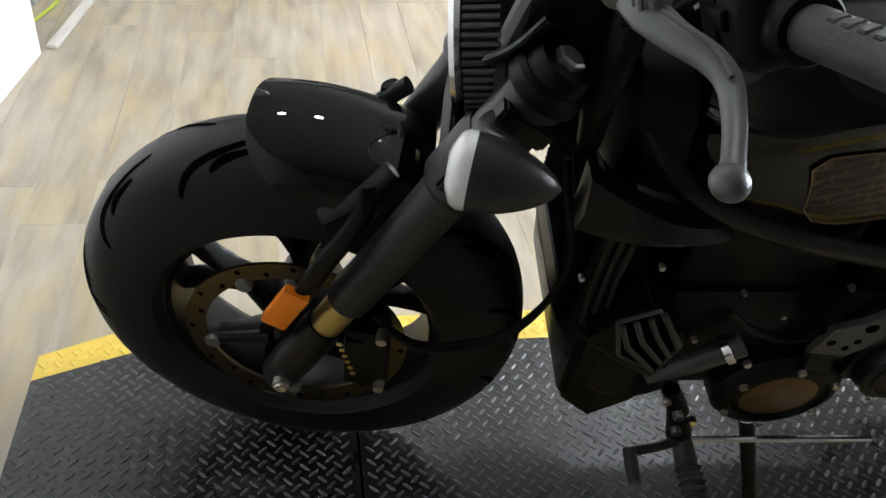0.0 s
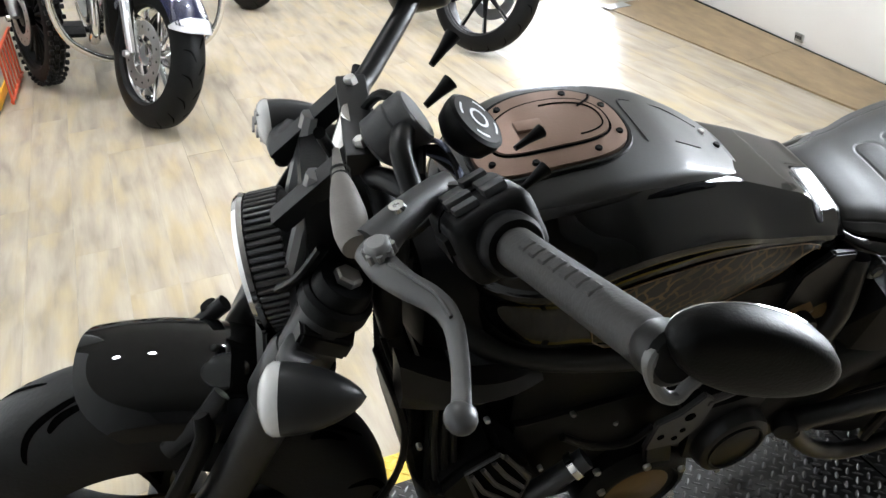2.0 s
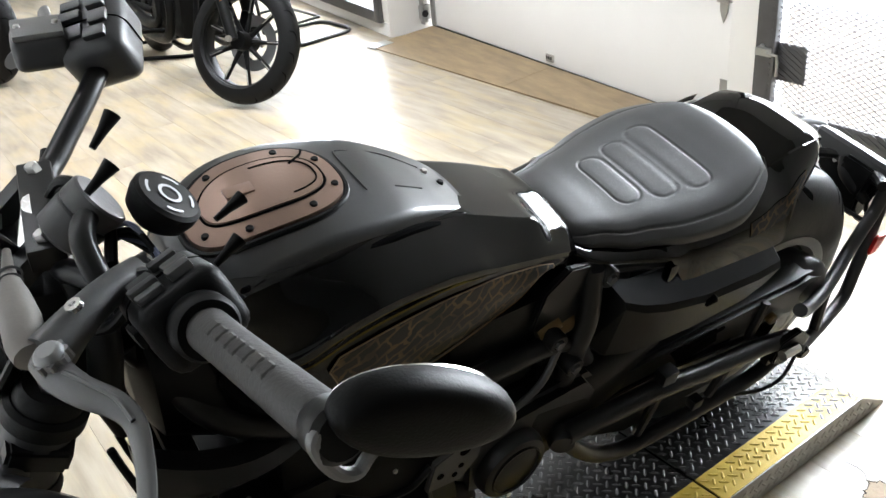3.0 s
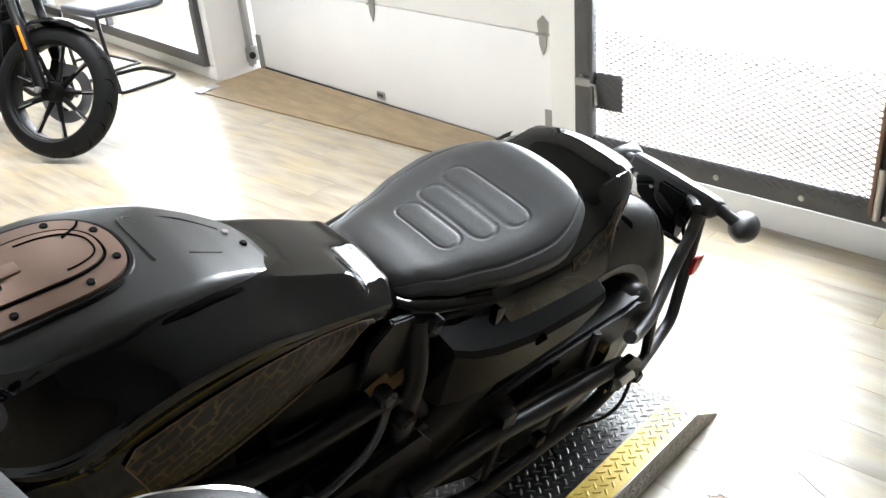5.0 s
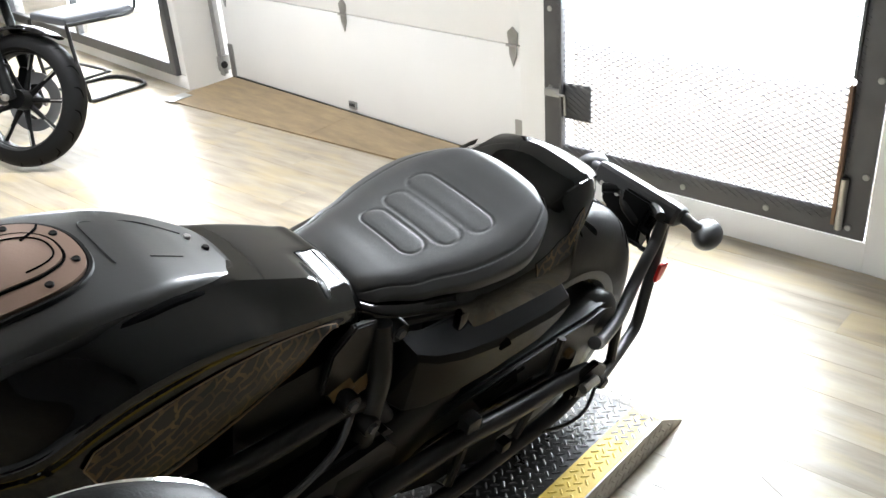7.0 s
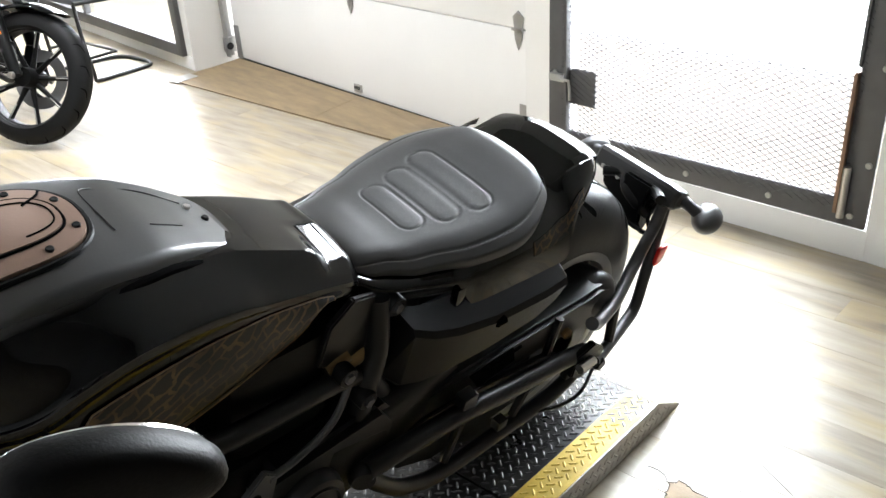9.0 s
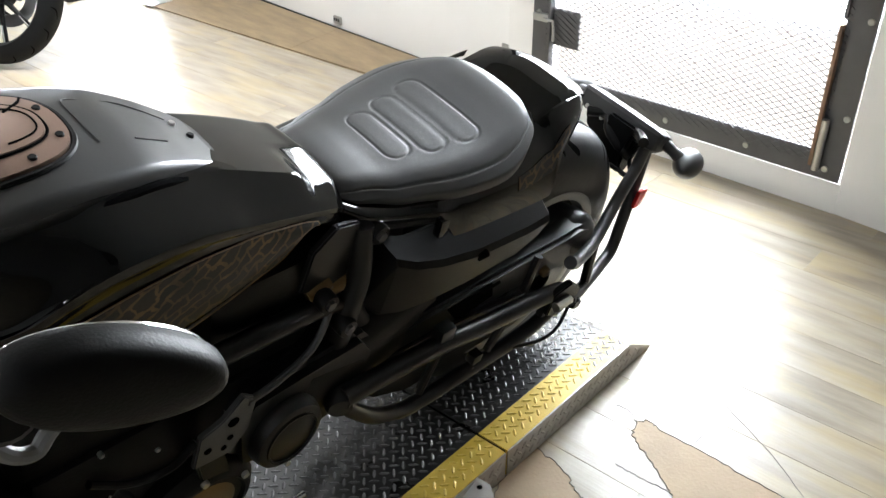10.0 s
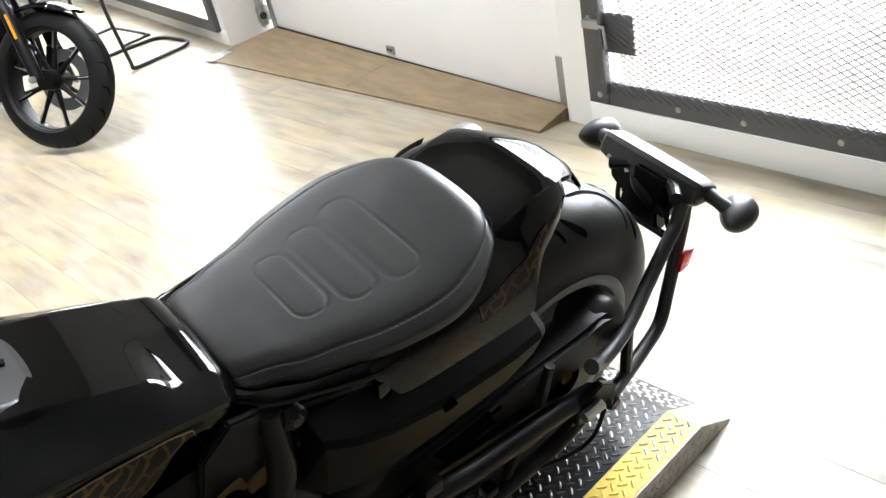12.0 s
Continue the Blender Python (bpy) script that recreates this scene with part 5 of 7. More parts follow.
part("guard_pocket", plate([(1.215, 0.462), (1.33, 0.468), (1.345, 0.425), (1.25, 0.412)], 0.003, Matrix.Translation((0, -0.148, 0))), GROOVE, guard_ob)
part("guard_rib", rod((1.462, -0.150, 0.470), (1.445, -0.155, 0.385), 0.009, 8), SATIN, guard_ob)
part("hub_cap", lathe([(0, 0.012), (0.009, 0.012), (0.012, 0.008), (0.012, -0.01)], (1.505, -0.148, 0.405), (0, -1, 0), seg=18), BRASS, guard_ob, "small brass cap behind the guard")
part("drive_belt", tube([(1.0, -0.118, 0.36), (1.25, -0.118, 0.27), (1.5, -0.118, 0.235)], 0.012, 6, steps=0, flat=1.6), MATTE, bike)
part("rear_pulley", lathe([(0.05, -0.13), (0.10, -0.128), (0.105, -0.108), (0.05, -0.10)], RC, seg=40), CAST, bike)
# frame
for s in (-1, 1):
    part("frame_tube", tube([(0.36, s * 0.04, 0.86), (0.45, s * 0.115, 0.74), (0.70, s * 0.135, 0.655), (0.95, s * 0.125, 0.62), (1.03, s * 0.115, 0.52)], 0.017, 12), SATIN, bike)
    part("frame_tube", tube([(0.995, s * 0.112, 0.745), (0.990, s * 0.128, 0.66), (0.972, s * 0.134, 0.595), (0.955, s * 0.130, 0.46)], [0.017, 0.019, 0.020, 0.020], 14), SATIN, bike)
    part("frame_tube", tube([(1.02, s * 0.11, 0.66), (1.25, s * 0.12, 0.665), (1.45, s * 0.09, 0.67)], 0.012, 10), SATIN, bike)
    for x, y, z in ((0.925, 0.142, 0.648), (0.958, 0.156, 0.588), (1.018, 0.128, 0.727)):
        boss = part("frame_bolt", lathe([(0, 0.002), (0.009, 0.002), (0.010, 0.005), (0.015, 0.005), (0.017, 0.002), (0.017, -0.03)], (x, s * y, z), (0, s, 0), seg=20), CAST, bike)
        part("socket", lathe([(0, 0.009), (0.008, 0.009), (0.009, 0.006), (0.009, 0.0)], (x, s * y, z), (0, s, 0), seg=6), CHARCOAL, boss)
for x, z in ((0.925, 0.655), (0.965, 0.645)):
    part("copper_fitting", lathe([(0, -0.02), (0.012, -0.02), (0.014, 0), (0.012, 0.02), (0, 0.02)], (x, -0.115, z), (1, 0, 0.3), seg=12), BRASS, bike)
part("shock_absorber", tube([(1.06, 0.0, 0.66), (1.16, 0.0, 0.45)], 0.035, 18, steps=0), CAST, bike)

# plate carrier behind the wheel ---------------------------------------------
part("carrier_tube", tube([(1.52, -0.190, 0.455), (1.56, -0.182, 0.430), (1.650, -0.160, 0.418), (1.762, -0.120, 0.436), (1.83, -0.098, 0.462), (1.872, -0.085, 0.480), (1.885, -0.080, 0.53)], 0.0135, 14), TAILGREY, bike, "black tubular number plate carrier")
part("carrier_tube", tube([(1.575, -0.196, 0.318), (1.62, -0.186, 0.306), (1.665, -0.175, 0.300), (1.745, -0.155, 0.292), (1.805, -0.140, 0.302), (1.838, -0.122, 0.350), (1.860, -0.108, 0.395), (1.895, -0.085, 0.468), (1.897, -0.078, 0.53)], 0.0135, 14), TAILGREY, bike)
part("carrier_brace", rod((1.662, -0.174, 0.302), (1.660, -0.158, 0.416), 0.011, 10), SATIN, bike)
part("carrier_bolt", lathe([(0, 0.014), (0.012, 0.014), (0.016, 0.008), (0.016, -0.016)], (1.592, -0.196, 0.306), (0, -1, 0), seg=16), CAST, bike)
part("adjuster_plate", plate([(1.50, 0.375), (1.555, 0.385), (1.60, 0.345), (1.595, 0.305), (1.54, 0.290), (1.50, 0.315)], 0.016, Matrix.Translation((0, -0.190, 0)), 0.003), CAST, bike)
part("speed_wire", tube([(1.575, -0.20, 0.30), (1.54, -0.21, 0.262), (1.49, -0.205, 0.250), (1.42, -0.19, 0.262)], 0.004, 8), MATTE, bike)
part("carrier_arm", tube([(1.84, -0.09, 0.565), (1.88, -0.05, 0.55), (1.89, 0.03, 0.545), (1.87, 0.08, 0.53)], 0.012, 10), SATIN, bike)
LIGHT = Matrix.Translation((1.920, 0.008, 0.541)) @ Matrix.Rotation(radians(26), 4, "Y")
shell = []
for y, f in ((-0.114, 0.55), (-0.112, 0.78), (-0.105, 0.92), (-0.09, 1.0), (0.0, 1.04), (0.09, 1.0), (0.105, 0.92), (0.112, 0.78), (0.114, 0.55)):
    shell.append([LIGHT @ Vector((q * f, y, w * f)) for q, w in ((-0.041, 0.010), (-0.036, 0.019), (-0.020, 0.023), (0.020, 0.021), (0.036, 0.016), (0.041, 0.006), (0.040, -0.012), (0.030, -0.020), (-0.022, -0.032), (-0.036, -0.026), (-0.041, -0.012))])
tl = part("tail_light", skin(shell), TAILGREY, bike, "slim satin black tail light bar with red lens", smooth=24)
part("lens", box(0, 0, 0, 0.010, 0.196, 0.018, 0.004, m=LIGHT @ Matrix.Translation((0.0405, 0, -0.004))), RED, tl, "red lens strip")
part("light_bracket", plate([(-0.075, -0.014), (0.075, -0.014), (0.062, -0.050), (0.020, -0.062), (0.008, -0.105), (-0.026, -0.105), (-0.030, -0.060), (-0.064, -0.046)], 0.012, Matrix.Translation((1.886, 0.010, 0.545)) @ Matrix.Rotation(radians(-90), 4, "Z") @ Matrix.Rotation(radians(-14), 4, "X"), 0.003), MATTE, tl, "black stamped bracket below the light")
part("wire_cover", tube([(1.885, 0.035, 0.545), (1.868, 0.010, 0.525), (1.866, -0.028, 0.508), (1.872, -0.060, 0.490)], [0.008, 0.014, 0.016, 0.011], 14), SATIN, tl)
part("wire", tube([(1.880, 0.02, 0.52), (1.862, 0.0, 0.49), (1.868, -0.035, 0.455), (1.880, -0.06, 0.44)], 0.004, 8), MATTE, tl)
for y, z in ((0.089, 0.536), (0.045, 0.530), (-0.03, 0.472), (0.02, 0.455)):
    part("bracket_bolt", lathe([(0, 0.004), (0.005, 0.004), (0.006, 0)], (1.879 if z > 0.5 else 1.872, y, z), (-1, 0, 0.3), seg=12), STEEL, tl)
for s in (-1, 1):
    c = Vector((1.956, s * 0.158, 0.512))
    way = Vector((-0.93, s * 0.30, 0.22))
    sg = part("turn_signal", bullet(c, way, 0.070, 0.034), TAILGREY, bike, "satin black bullet turn signal")
    part("signal_arm", tube([(1.925, s * 0.105, 0.538), (1.925, s * 0.125, 0.535), (1.928, s * 0.150, 0.528)], [0.0145, 0.0125, 0.0150], 14), TAILGREY, sg)
    part("lens", lathe([(0, -0.022), (0.02, -0.019), (0.031, -0.012), (0.034, -0.005)], c, way, seg=20), LENS, sg, "clear lens")
part("side_reflector", box(1.872, -0.122, 0.418, 0.034, 0.012, 0.052, 0.008), RED, bike, "red oval side reflector")

# engine and radiator ---------------------------------------------------------
radiator = part("radiator", box(0.378, 0, 0.60, 0.035, 0.27, 0.26, 0.006), MATTE, bike, "black radiator in front of the engine")
for k in range(24):
    part("radiator_fin", box(0.359, 0, 0.485 + 0.0098 * k, 0.008, 0.25, 0.003), GROOVE, radiator)
for s in (-1, 1):
    for k in range(3):
        part("radiator_rib", tube([(0.368 + 0.014 * k, s * 0.141, 0.74), (0.366 + 0.014 * k, s * 0.143, 0.60), (0.376 + 0.014 * k, s * 0.141, 0.48)], 0.0055, 8), SATIN, radiator)
    shroud = []
    for t in range(9):
        f = t / 8
        x = 0.322 + 0.19 * f
        hi, lo = 0.785 - 0.085 * f, 0.700 - 0.02 * f + 0.01 * math.sin(f * 3.1)
        lo = min(lo, hi - 0.006)
        y = s * (0.118 + 0.045 * math.sin(math.pi * (0.15 + 0.75 * f)))
        shroud.append([(x, y, hi), (x, y + s * 0.012, (hi + lo) / 2), (x, y, lo), (x, y - s * 0.03, lo), (x, y - s * 0.03, hi)])
    part("radiator_shroud", skin(shroud), SATIN, bike, "satin black pointed shroud below the tank", smooth=40)
engine = part("engine_block", box(0.72, 0, 0.42, 0.46, 0.25, 0.26, 0.03), CAST, bike, "black V-twin engine")
part("cylinder", box(0.60, 0, 0.60, 0.22, 0.22, 0.28, 0.03), CAST, engine)
part("cylinder", box(0.84, 0, 0.60, 0.18, 0.22, 0.24, 0.03), CAST, engine)
# dark bodies added to close gaps between the steering head, the tank and the seat
part("steering_head", rod((0.245, 0, 0.735), (0.315, 0, 0.90), 0.034, 20), SATIN, bike)
part("front_infill", skin([soft_ring(x, 0, z, w, h, 4) for x, z, w, h in ((0.350, 0.80, 0.05, 0.06), (0.368, 0.795, 0.085, 0.085), (0.42, 0.79, 0.105, 0.095), (0.55, 0.74, 0.11, 0.07), (0.60, 0.73, 0.08, 0.05))]), MATTE, bike)
part("seat_infill", box(1.02, 0, 0.60, 0.17, 0.21, 0.22, 0.02), MATTE, bike)
part("tail_infill", box(1.20, 0, 0.62, 0.26, 0.2, 0.10, 0.02), MATTE, bike)
for s in (-1, 1):
    part("rear_trim", plate([(0.905, 0.735), (0.945, 0.768), (0.985, 0.760), (0.998, 0.70), (0.975, 0.645), (0.93, 0.645), (0.890, 0.664)], 0.012, Matrix.Translation((0, s * 0.112, 0)), 0.003), SATIN, bike, "satin black triangular trim behind the tank")
    part("primary_case", plate([(0.76, 0.49), (0.79, 0.535), (1.0, 0.548), (1.035, 0.50), (1.02, 0.42), (0.96, 0.37), (0.84, 0.34), (0.77, 0.38)], 0.07, Matrix.Translation((0, s * 0.125, 0)), 0.014), SATIN, bike, "satin black primary case with a straight upper crease")
# belly cover with three chevron vents
belly = []
for f, x, hi, lo, y in ((0, 0.352, 0.50, 0.44, 0.10), (0.15, 0.366, 0.515, 0.36, 0.145), (0.35, 0.385, 0.515, 0.29, 0.165), (0.6, 0.43, 0.50, 0.25, 0.172), (0.85, 0.50, 0.46, 0.25, 0.165), (1, 0.56, 0.40, 0.27, 0.14)):
    belly.append([(x, -y * 0.8, hi), (x, -y, hi - 0.05), (x, -y, (hi + lo) / 2 - 0.01), (x, -y * 0.75, lo), (x, y * 0.75, lo), (x, y, (hi + lo) / 2 - 0.01), (x, y, hi - 0.05), (x, y * 0.8, hi)])
bl = part("belly_cover", skin(belly), SATIN, bike, "satin black angular belly cover with chevron vents", smooth=20)
face = plate([(0.366, 0.515), (0.398, 0.553), (0.452, 0.586), (0.512, 0.502), (0.518, 0.380), (0.486, 0.325), (0.425, 0.272), (0.372, 0.335)], 0.07, Matrix.Translation((0, -0.133, 0)), 0.011)
face_ob = part("side_face", face, MATTE, bl, "faceted side with a hexagonal vent")
HEX = [(0.405, 0.552), (0.452, 0.578), (0.505, 0.496), (0.491, 0.420), (0.427, 0.470)]
part("vent_recess", plate(HEX, 0.004, Matrix.Translation((0, -0.1685, 0))), GROOVE, face_ob)
part("vent_rim", tube([(x, -0.170, z) for x, z in HEX + HEX[:1]], 0.0032, 6, steps=0), CHARCOAL, face_ob)
for k in range(4):
    f = k / 3
    a, b, c = ((0.412 + 0.048 * f, 0.545 + 0.026 * f), (0.434 + 0.048 * f, 0.490 + 0.040 * f), (0.484 + 0.018 * f, 0.428 + 0.062 * f))
    part("chevron_slat", tube([(x, -0.1715, z) for x, z in (a, b, c)], 0.0042, 6, steps=0), CHARCOAL, face_ob)
part("belly_edge", tube([(0.368, -0.164, 0.51), (0.43, -0.169, 0.455), (0.495, -0.169, 0.405), (0.518, -0.165, 0.385)], 0.003, 6, steps=0), SATIN, face_ob)
part("coolant_pipe", tube([(0.488, -0.158, 0.398), (0.545, -0.163, 0.440), (0.600, -0.160, 0.480)], 0.017, 14, steps=0), CHARCOAL, bike, "charcoal coolant hose")
mount = plate([(0.690, 0.470), (0.700, 0.535), (0.735, 0.548), (0.768, 0.582), (0.790, 0.560), (0.780, 0.500), (0.752, 0.462)], 0.010, Matrix.Translation((0, -0.166, 0)), 0.002)
mount_ob = part("engine_mount", mount, CHARCOAL, bike, "charcoal engine mount plate with holes")
for x, z, r in ((0.752, 0.536, 0.009), (0.748, 0.503, 0.005), (0.738, 0.486, 0.005), (0.712, 0.50, 0.006)):
    part("mount_hole", lathe([(0, 0.0065), (r, 0.0065), (r, 0.004)], (x, -0.166, z), (0, -1, 0), seg=14), GROOVE, mount_ob)
part("mount_stay", plate([(0.700, 0.462), (0.745, 0.462), (0.758, 0.40), (0.715, 0.385)], 0.014, Matrix.Translation((0, -0.158, 0)), 0.003), CAST, mount_ob)
part("engine_hose", tube([(0.94, -0.135, 0.63), (0.90, -0.150, 0.575), (0.83, -0.160, 0.555), (0.775, -0.168, 0.560)], 0.006, 10), CHARCOAL, bike, "thin hose to the engine mount")
part("engine_hose", tube([(0.70, -0.160, 0.52), (0.66, -0.165, 0.500), (0.60, -0.165, 0.520), (0.55, -0.160, 0.56)], 0.006, 10), MATTE, bike)
part("hose_clamp", lathe([(0.0205, -0.006), (0.0215, -0.005), (0.0215, 0.005), (0.0205, 0.006)], (0.582, -0.161, 0.467), (0.56, 0.02, 0.40), seg=20), CHROME, bike, "chrome hose clamp")
clutch = part("clutch_cover", lathe([(0.10, 0), (0.098, 0.03), (0.085, 0.045), (0.074, 0.048), (0.07, 0.042), (0, 0.042)], (0.712, -0.12, 0.328), (0, -1, 0), seg=44), CAST, bike, "black round clutch cover")
part("bronze_disc", lathe([(0, 0.046), (0.050, 0.046), (0.058, 0.043)], (0.712, -0.12, 0.328), (0, -1, 0), seg=36), BRASS, clutch, "dull brass cover insert")
for k in range(6):
    a = radians(30 + 60 * k)
    part("cover_bolt", lathe([(0, 0.052), (0.006, 0.052), (0.007, 0.046)], (0.712 + 0.082 * math.cos(a), -0.12, 0.328 + 0.082 * math.sin(a)), (0, -1, 0), seg=10), STEEL, clutch)
sprocket = []
for k in range(5):
    t = k / 4
    y = -0.150 - 0.035 * math.sin(math.pi / 2 * t)
    sc = 1 - 0.16 * t**2
    sprocket.append([(0.853 + (0.064 * math.cos(2 * math.pi * j / 36)) * sc, y, 0.425 + 0.074 * math.sin(2 * math.pi * j / 36) * sc) for j in range(36)])
sp = part("sprocket_cover", skin(sprocket), SATIN, bike, "satin black oval sprocket cover")
part("cover_ring", tube([(0.853 + 0.045 * math.cos(2 * math.pi * j / 30), -0.186, 0.425 + 0.054 * math.sin(2 * math.pi * j / 30)) for j in range(31)], 0.003, 6, steps=0), CAST, sp)
part("gearbox_case", skin([soft_ring(x, -0.10, z, w, h, 3) for x, z, w, h in ((0.86, 0.47, 0.04, 0.06), (0.90, 0.46, 0.065, 0.085), (1.0, 0.45, 0.062, 0.085), (1.10, 0.46, 0.05, 0.07), (1.2, 0.455, 0.03, 0.05))]), CAST, bike)
# foot controls, stand
part("shift_rod", rod((0.585, -0.2, 0.262), (0.885, -0.2, 0.252), 0.0055, 10), CHROME, bike, "bright shift linkage rod")
peg = part("foot_peg", tube([(0.575, -0.19, 0.262), (0.578, -0.235, 0.250), (0.585, -0.34, 0.245)], [0.015, 0.017, 0.018], 16, steps=0), GRIP, bike, "ribbed rubber foot peg")
for k in range(9):
    part("peg_rib", lathe([(0.0175, -0.003), (0.0205, 0), (0.0175, 0.003)], (0.579 + 0.0006 * k, -0.242 - 0.011 * k, 0.2495), (0, -1, 0), seg=16), GRIP, peg)
part("peg_mount", tube([(0.535, -0.165, 0.36), (0.555, -0.18, 0.32), (0.572, -0.19, 0.262)], [0.014, 0.017, 0.020], 12), CAST, bike)
for dx, dz in ((-0.012, 0.03), (0.012, 0.012), (0.0, -0.02)):
    part("mount_bolt", lathe([(0, 0.01), (0.008, 0.01), (0.009, 0)], (0.553 + dx, -0.198, 0.32 + dz), (0, -1, 0), seg=10), CHROME, bike)
part("shift_lever", tube([(0.575, -0.20, 0.262), (0.53, -0.215, 0.275), (0.48, -0.23, 0.29)], 0.008, 10), SATIN, bike)
part("shift_peg", tube([(0.48, -0.225, 0.29), (0.48, -0.275, 0.285)], 0.010, 12, steps=0), GRIP, bike)
stand = part("side_stand", tube([(0.72, -0.14, 0.20), (0.74, -0.22, 0.10), (0.755, -0.295, 0.0)], [0.014, 0.012, 0.011], 12, steps=0), SATIN, bike, "black side stand leg")

# small bright bolts added to stand for glints on the dark engine side
for x, y, z, r in ((0.342, -0.158, 0.632, 0.004), (0.429, -0.165, 0.664, 0.004), (0.628, -0.160, 0.423, 0.006), (0.751, -0.145, 0.413, 0.006), (0.884, -0.15, 0.283, 0.006), (0.529, -0.18, 0.349, 0.007), (0.564, -0.19, 0.321, 0.007), (0.519, -0.17, 0.508, 0.004), (0.584, -0.125, 0.55, 0.004), (0.662, -0.125, 0.493, 0.004), (0.727, -0.125, 0.563, 0.005), (0.80, -0.13, 0.36, 0.005), (0.92, -0.14, 0.52, 0.005), (0.95, -0.14, 0.585, 0.005), (1.0, -0.155, 0.47, 0.006)):
    part("case_bolt", lathe([(0, 0.004), (r * 0.8, 0.004), (r, 0.002), (r, -0.004)], (x, y, z), (0, -1, 0.15), seg=10), STEEL, bike)
# twin high exhaust on the far side
for dz, dx in ((0.0, 0.0), (-0.105, 0.03)):
    ex = part("exhaust", tube([(0.66 + dx, 0.13, 0.46 + dz), (0.85 + dx, 0.165, 0.50 + dz), (1.02 + dx, 0.185, 0.56 + dz), (1.16 + dx, 0.205, 0.618 + dz), (1.32 + dx, 0.215, 0.618 + dz), (1.62 + dx, 0.230, 0.598 + dz)], [0.028, 0.032, 0.036, 0.042, 0.045, 0.045], 24), SATIN, bike, "satin black high exhaust pipe")
    part("exhaust_tip", tube([(1.612 + dx, 0.2295, 0.5985 + dz), (1.645 + dx, 0.231, 0.5965 + dz), (1.652 + dx, 0.231, 0.596 + dz)], [0.0465, 0.0465, 0.043], 24, steps=0), GREY, ex, "grey exhaust end cap")
    part("exhaust_clamp", tube([(1.172 + dx, 0.2065, 0.620 + dz), (1.192 + dx, 0.208, 0.620 + dz)], 0.0445, 24, steps=0), STEEL, ex, "bright exhaust clamp")
# bracket below the tail light
part("plate_bracket", plate([(1.87, 0.565), (1.935, 0.535), (1.925, 0.47), (1.895, 0.43), (1.865, 0.44), (1.85, 0.50)], 0.075, Matrix.Translation((0, -0.012, 0)), 0.006), MATTE, tl)
for k, y in enumerate((-0.07, -0.035, 0.045)):
    part("light_wire", tube([(1.89, y, 0.54), (1.875, y + 0.01, 0.49), (1.86, y - 0.02, 0.455), (1.84, -0.09, 0.47)], 0.005, 8), MATTE, tl)


# ---- the other motorcycles in the showroom ----
PLUM = material("dark_blue_paint", (0.005, 0.007, 0.028), 0.25, coat=1.0)
SILVER = material("silver_paint", (0.55, 0.55, 0.57), 0.3, metal=0.5, coat=0.8)
RED_PLASTIC = material("red_plastic", (0.6, 0.03, 0.02), 0.35, coat=0.3)
BLACK_TYRE = material("clean_black_tyre", (0.004, 0.004, 0.004), 0.5, bump=0.3, bump_scale=120, spec=0.16)
YELLOW_TAG = material("yellow_tag", (0.75, 0.62, 0.04), 0.6)


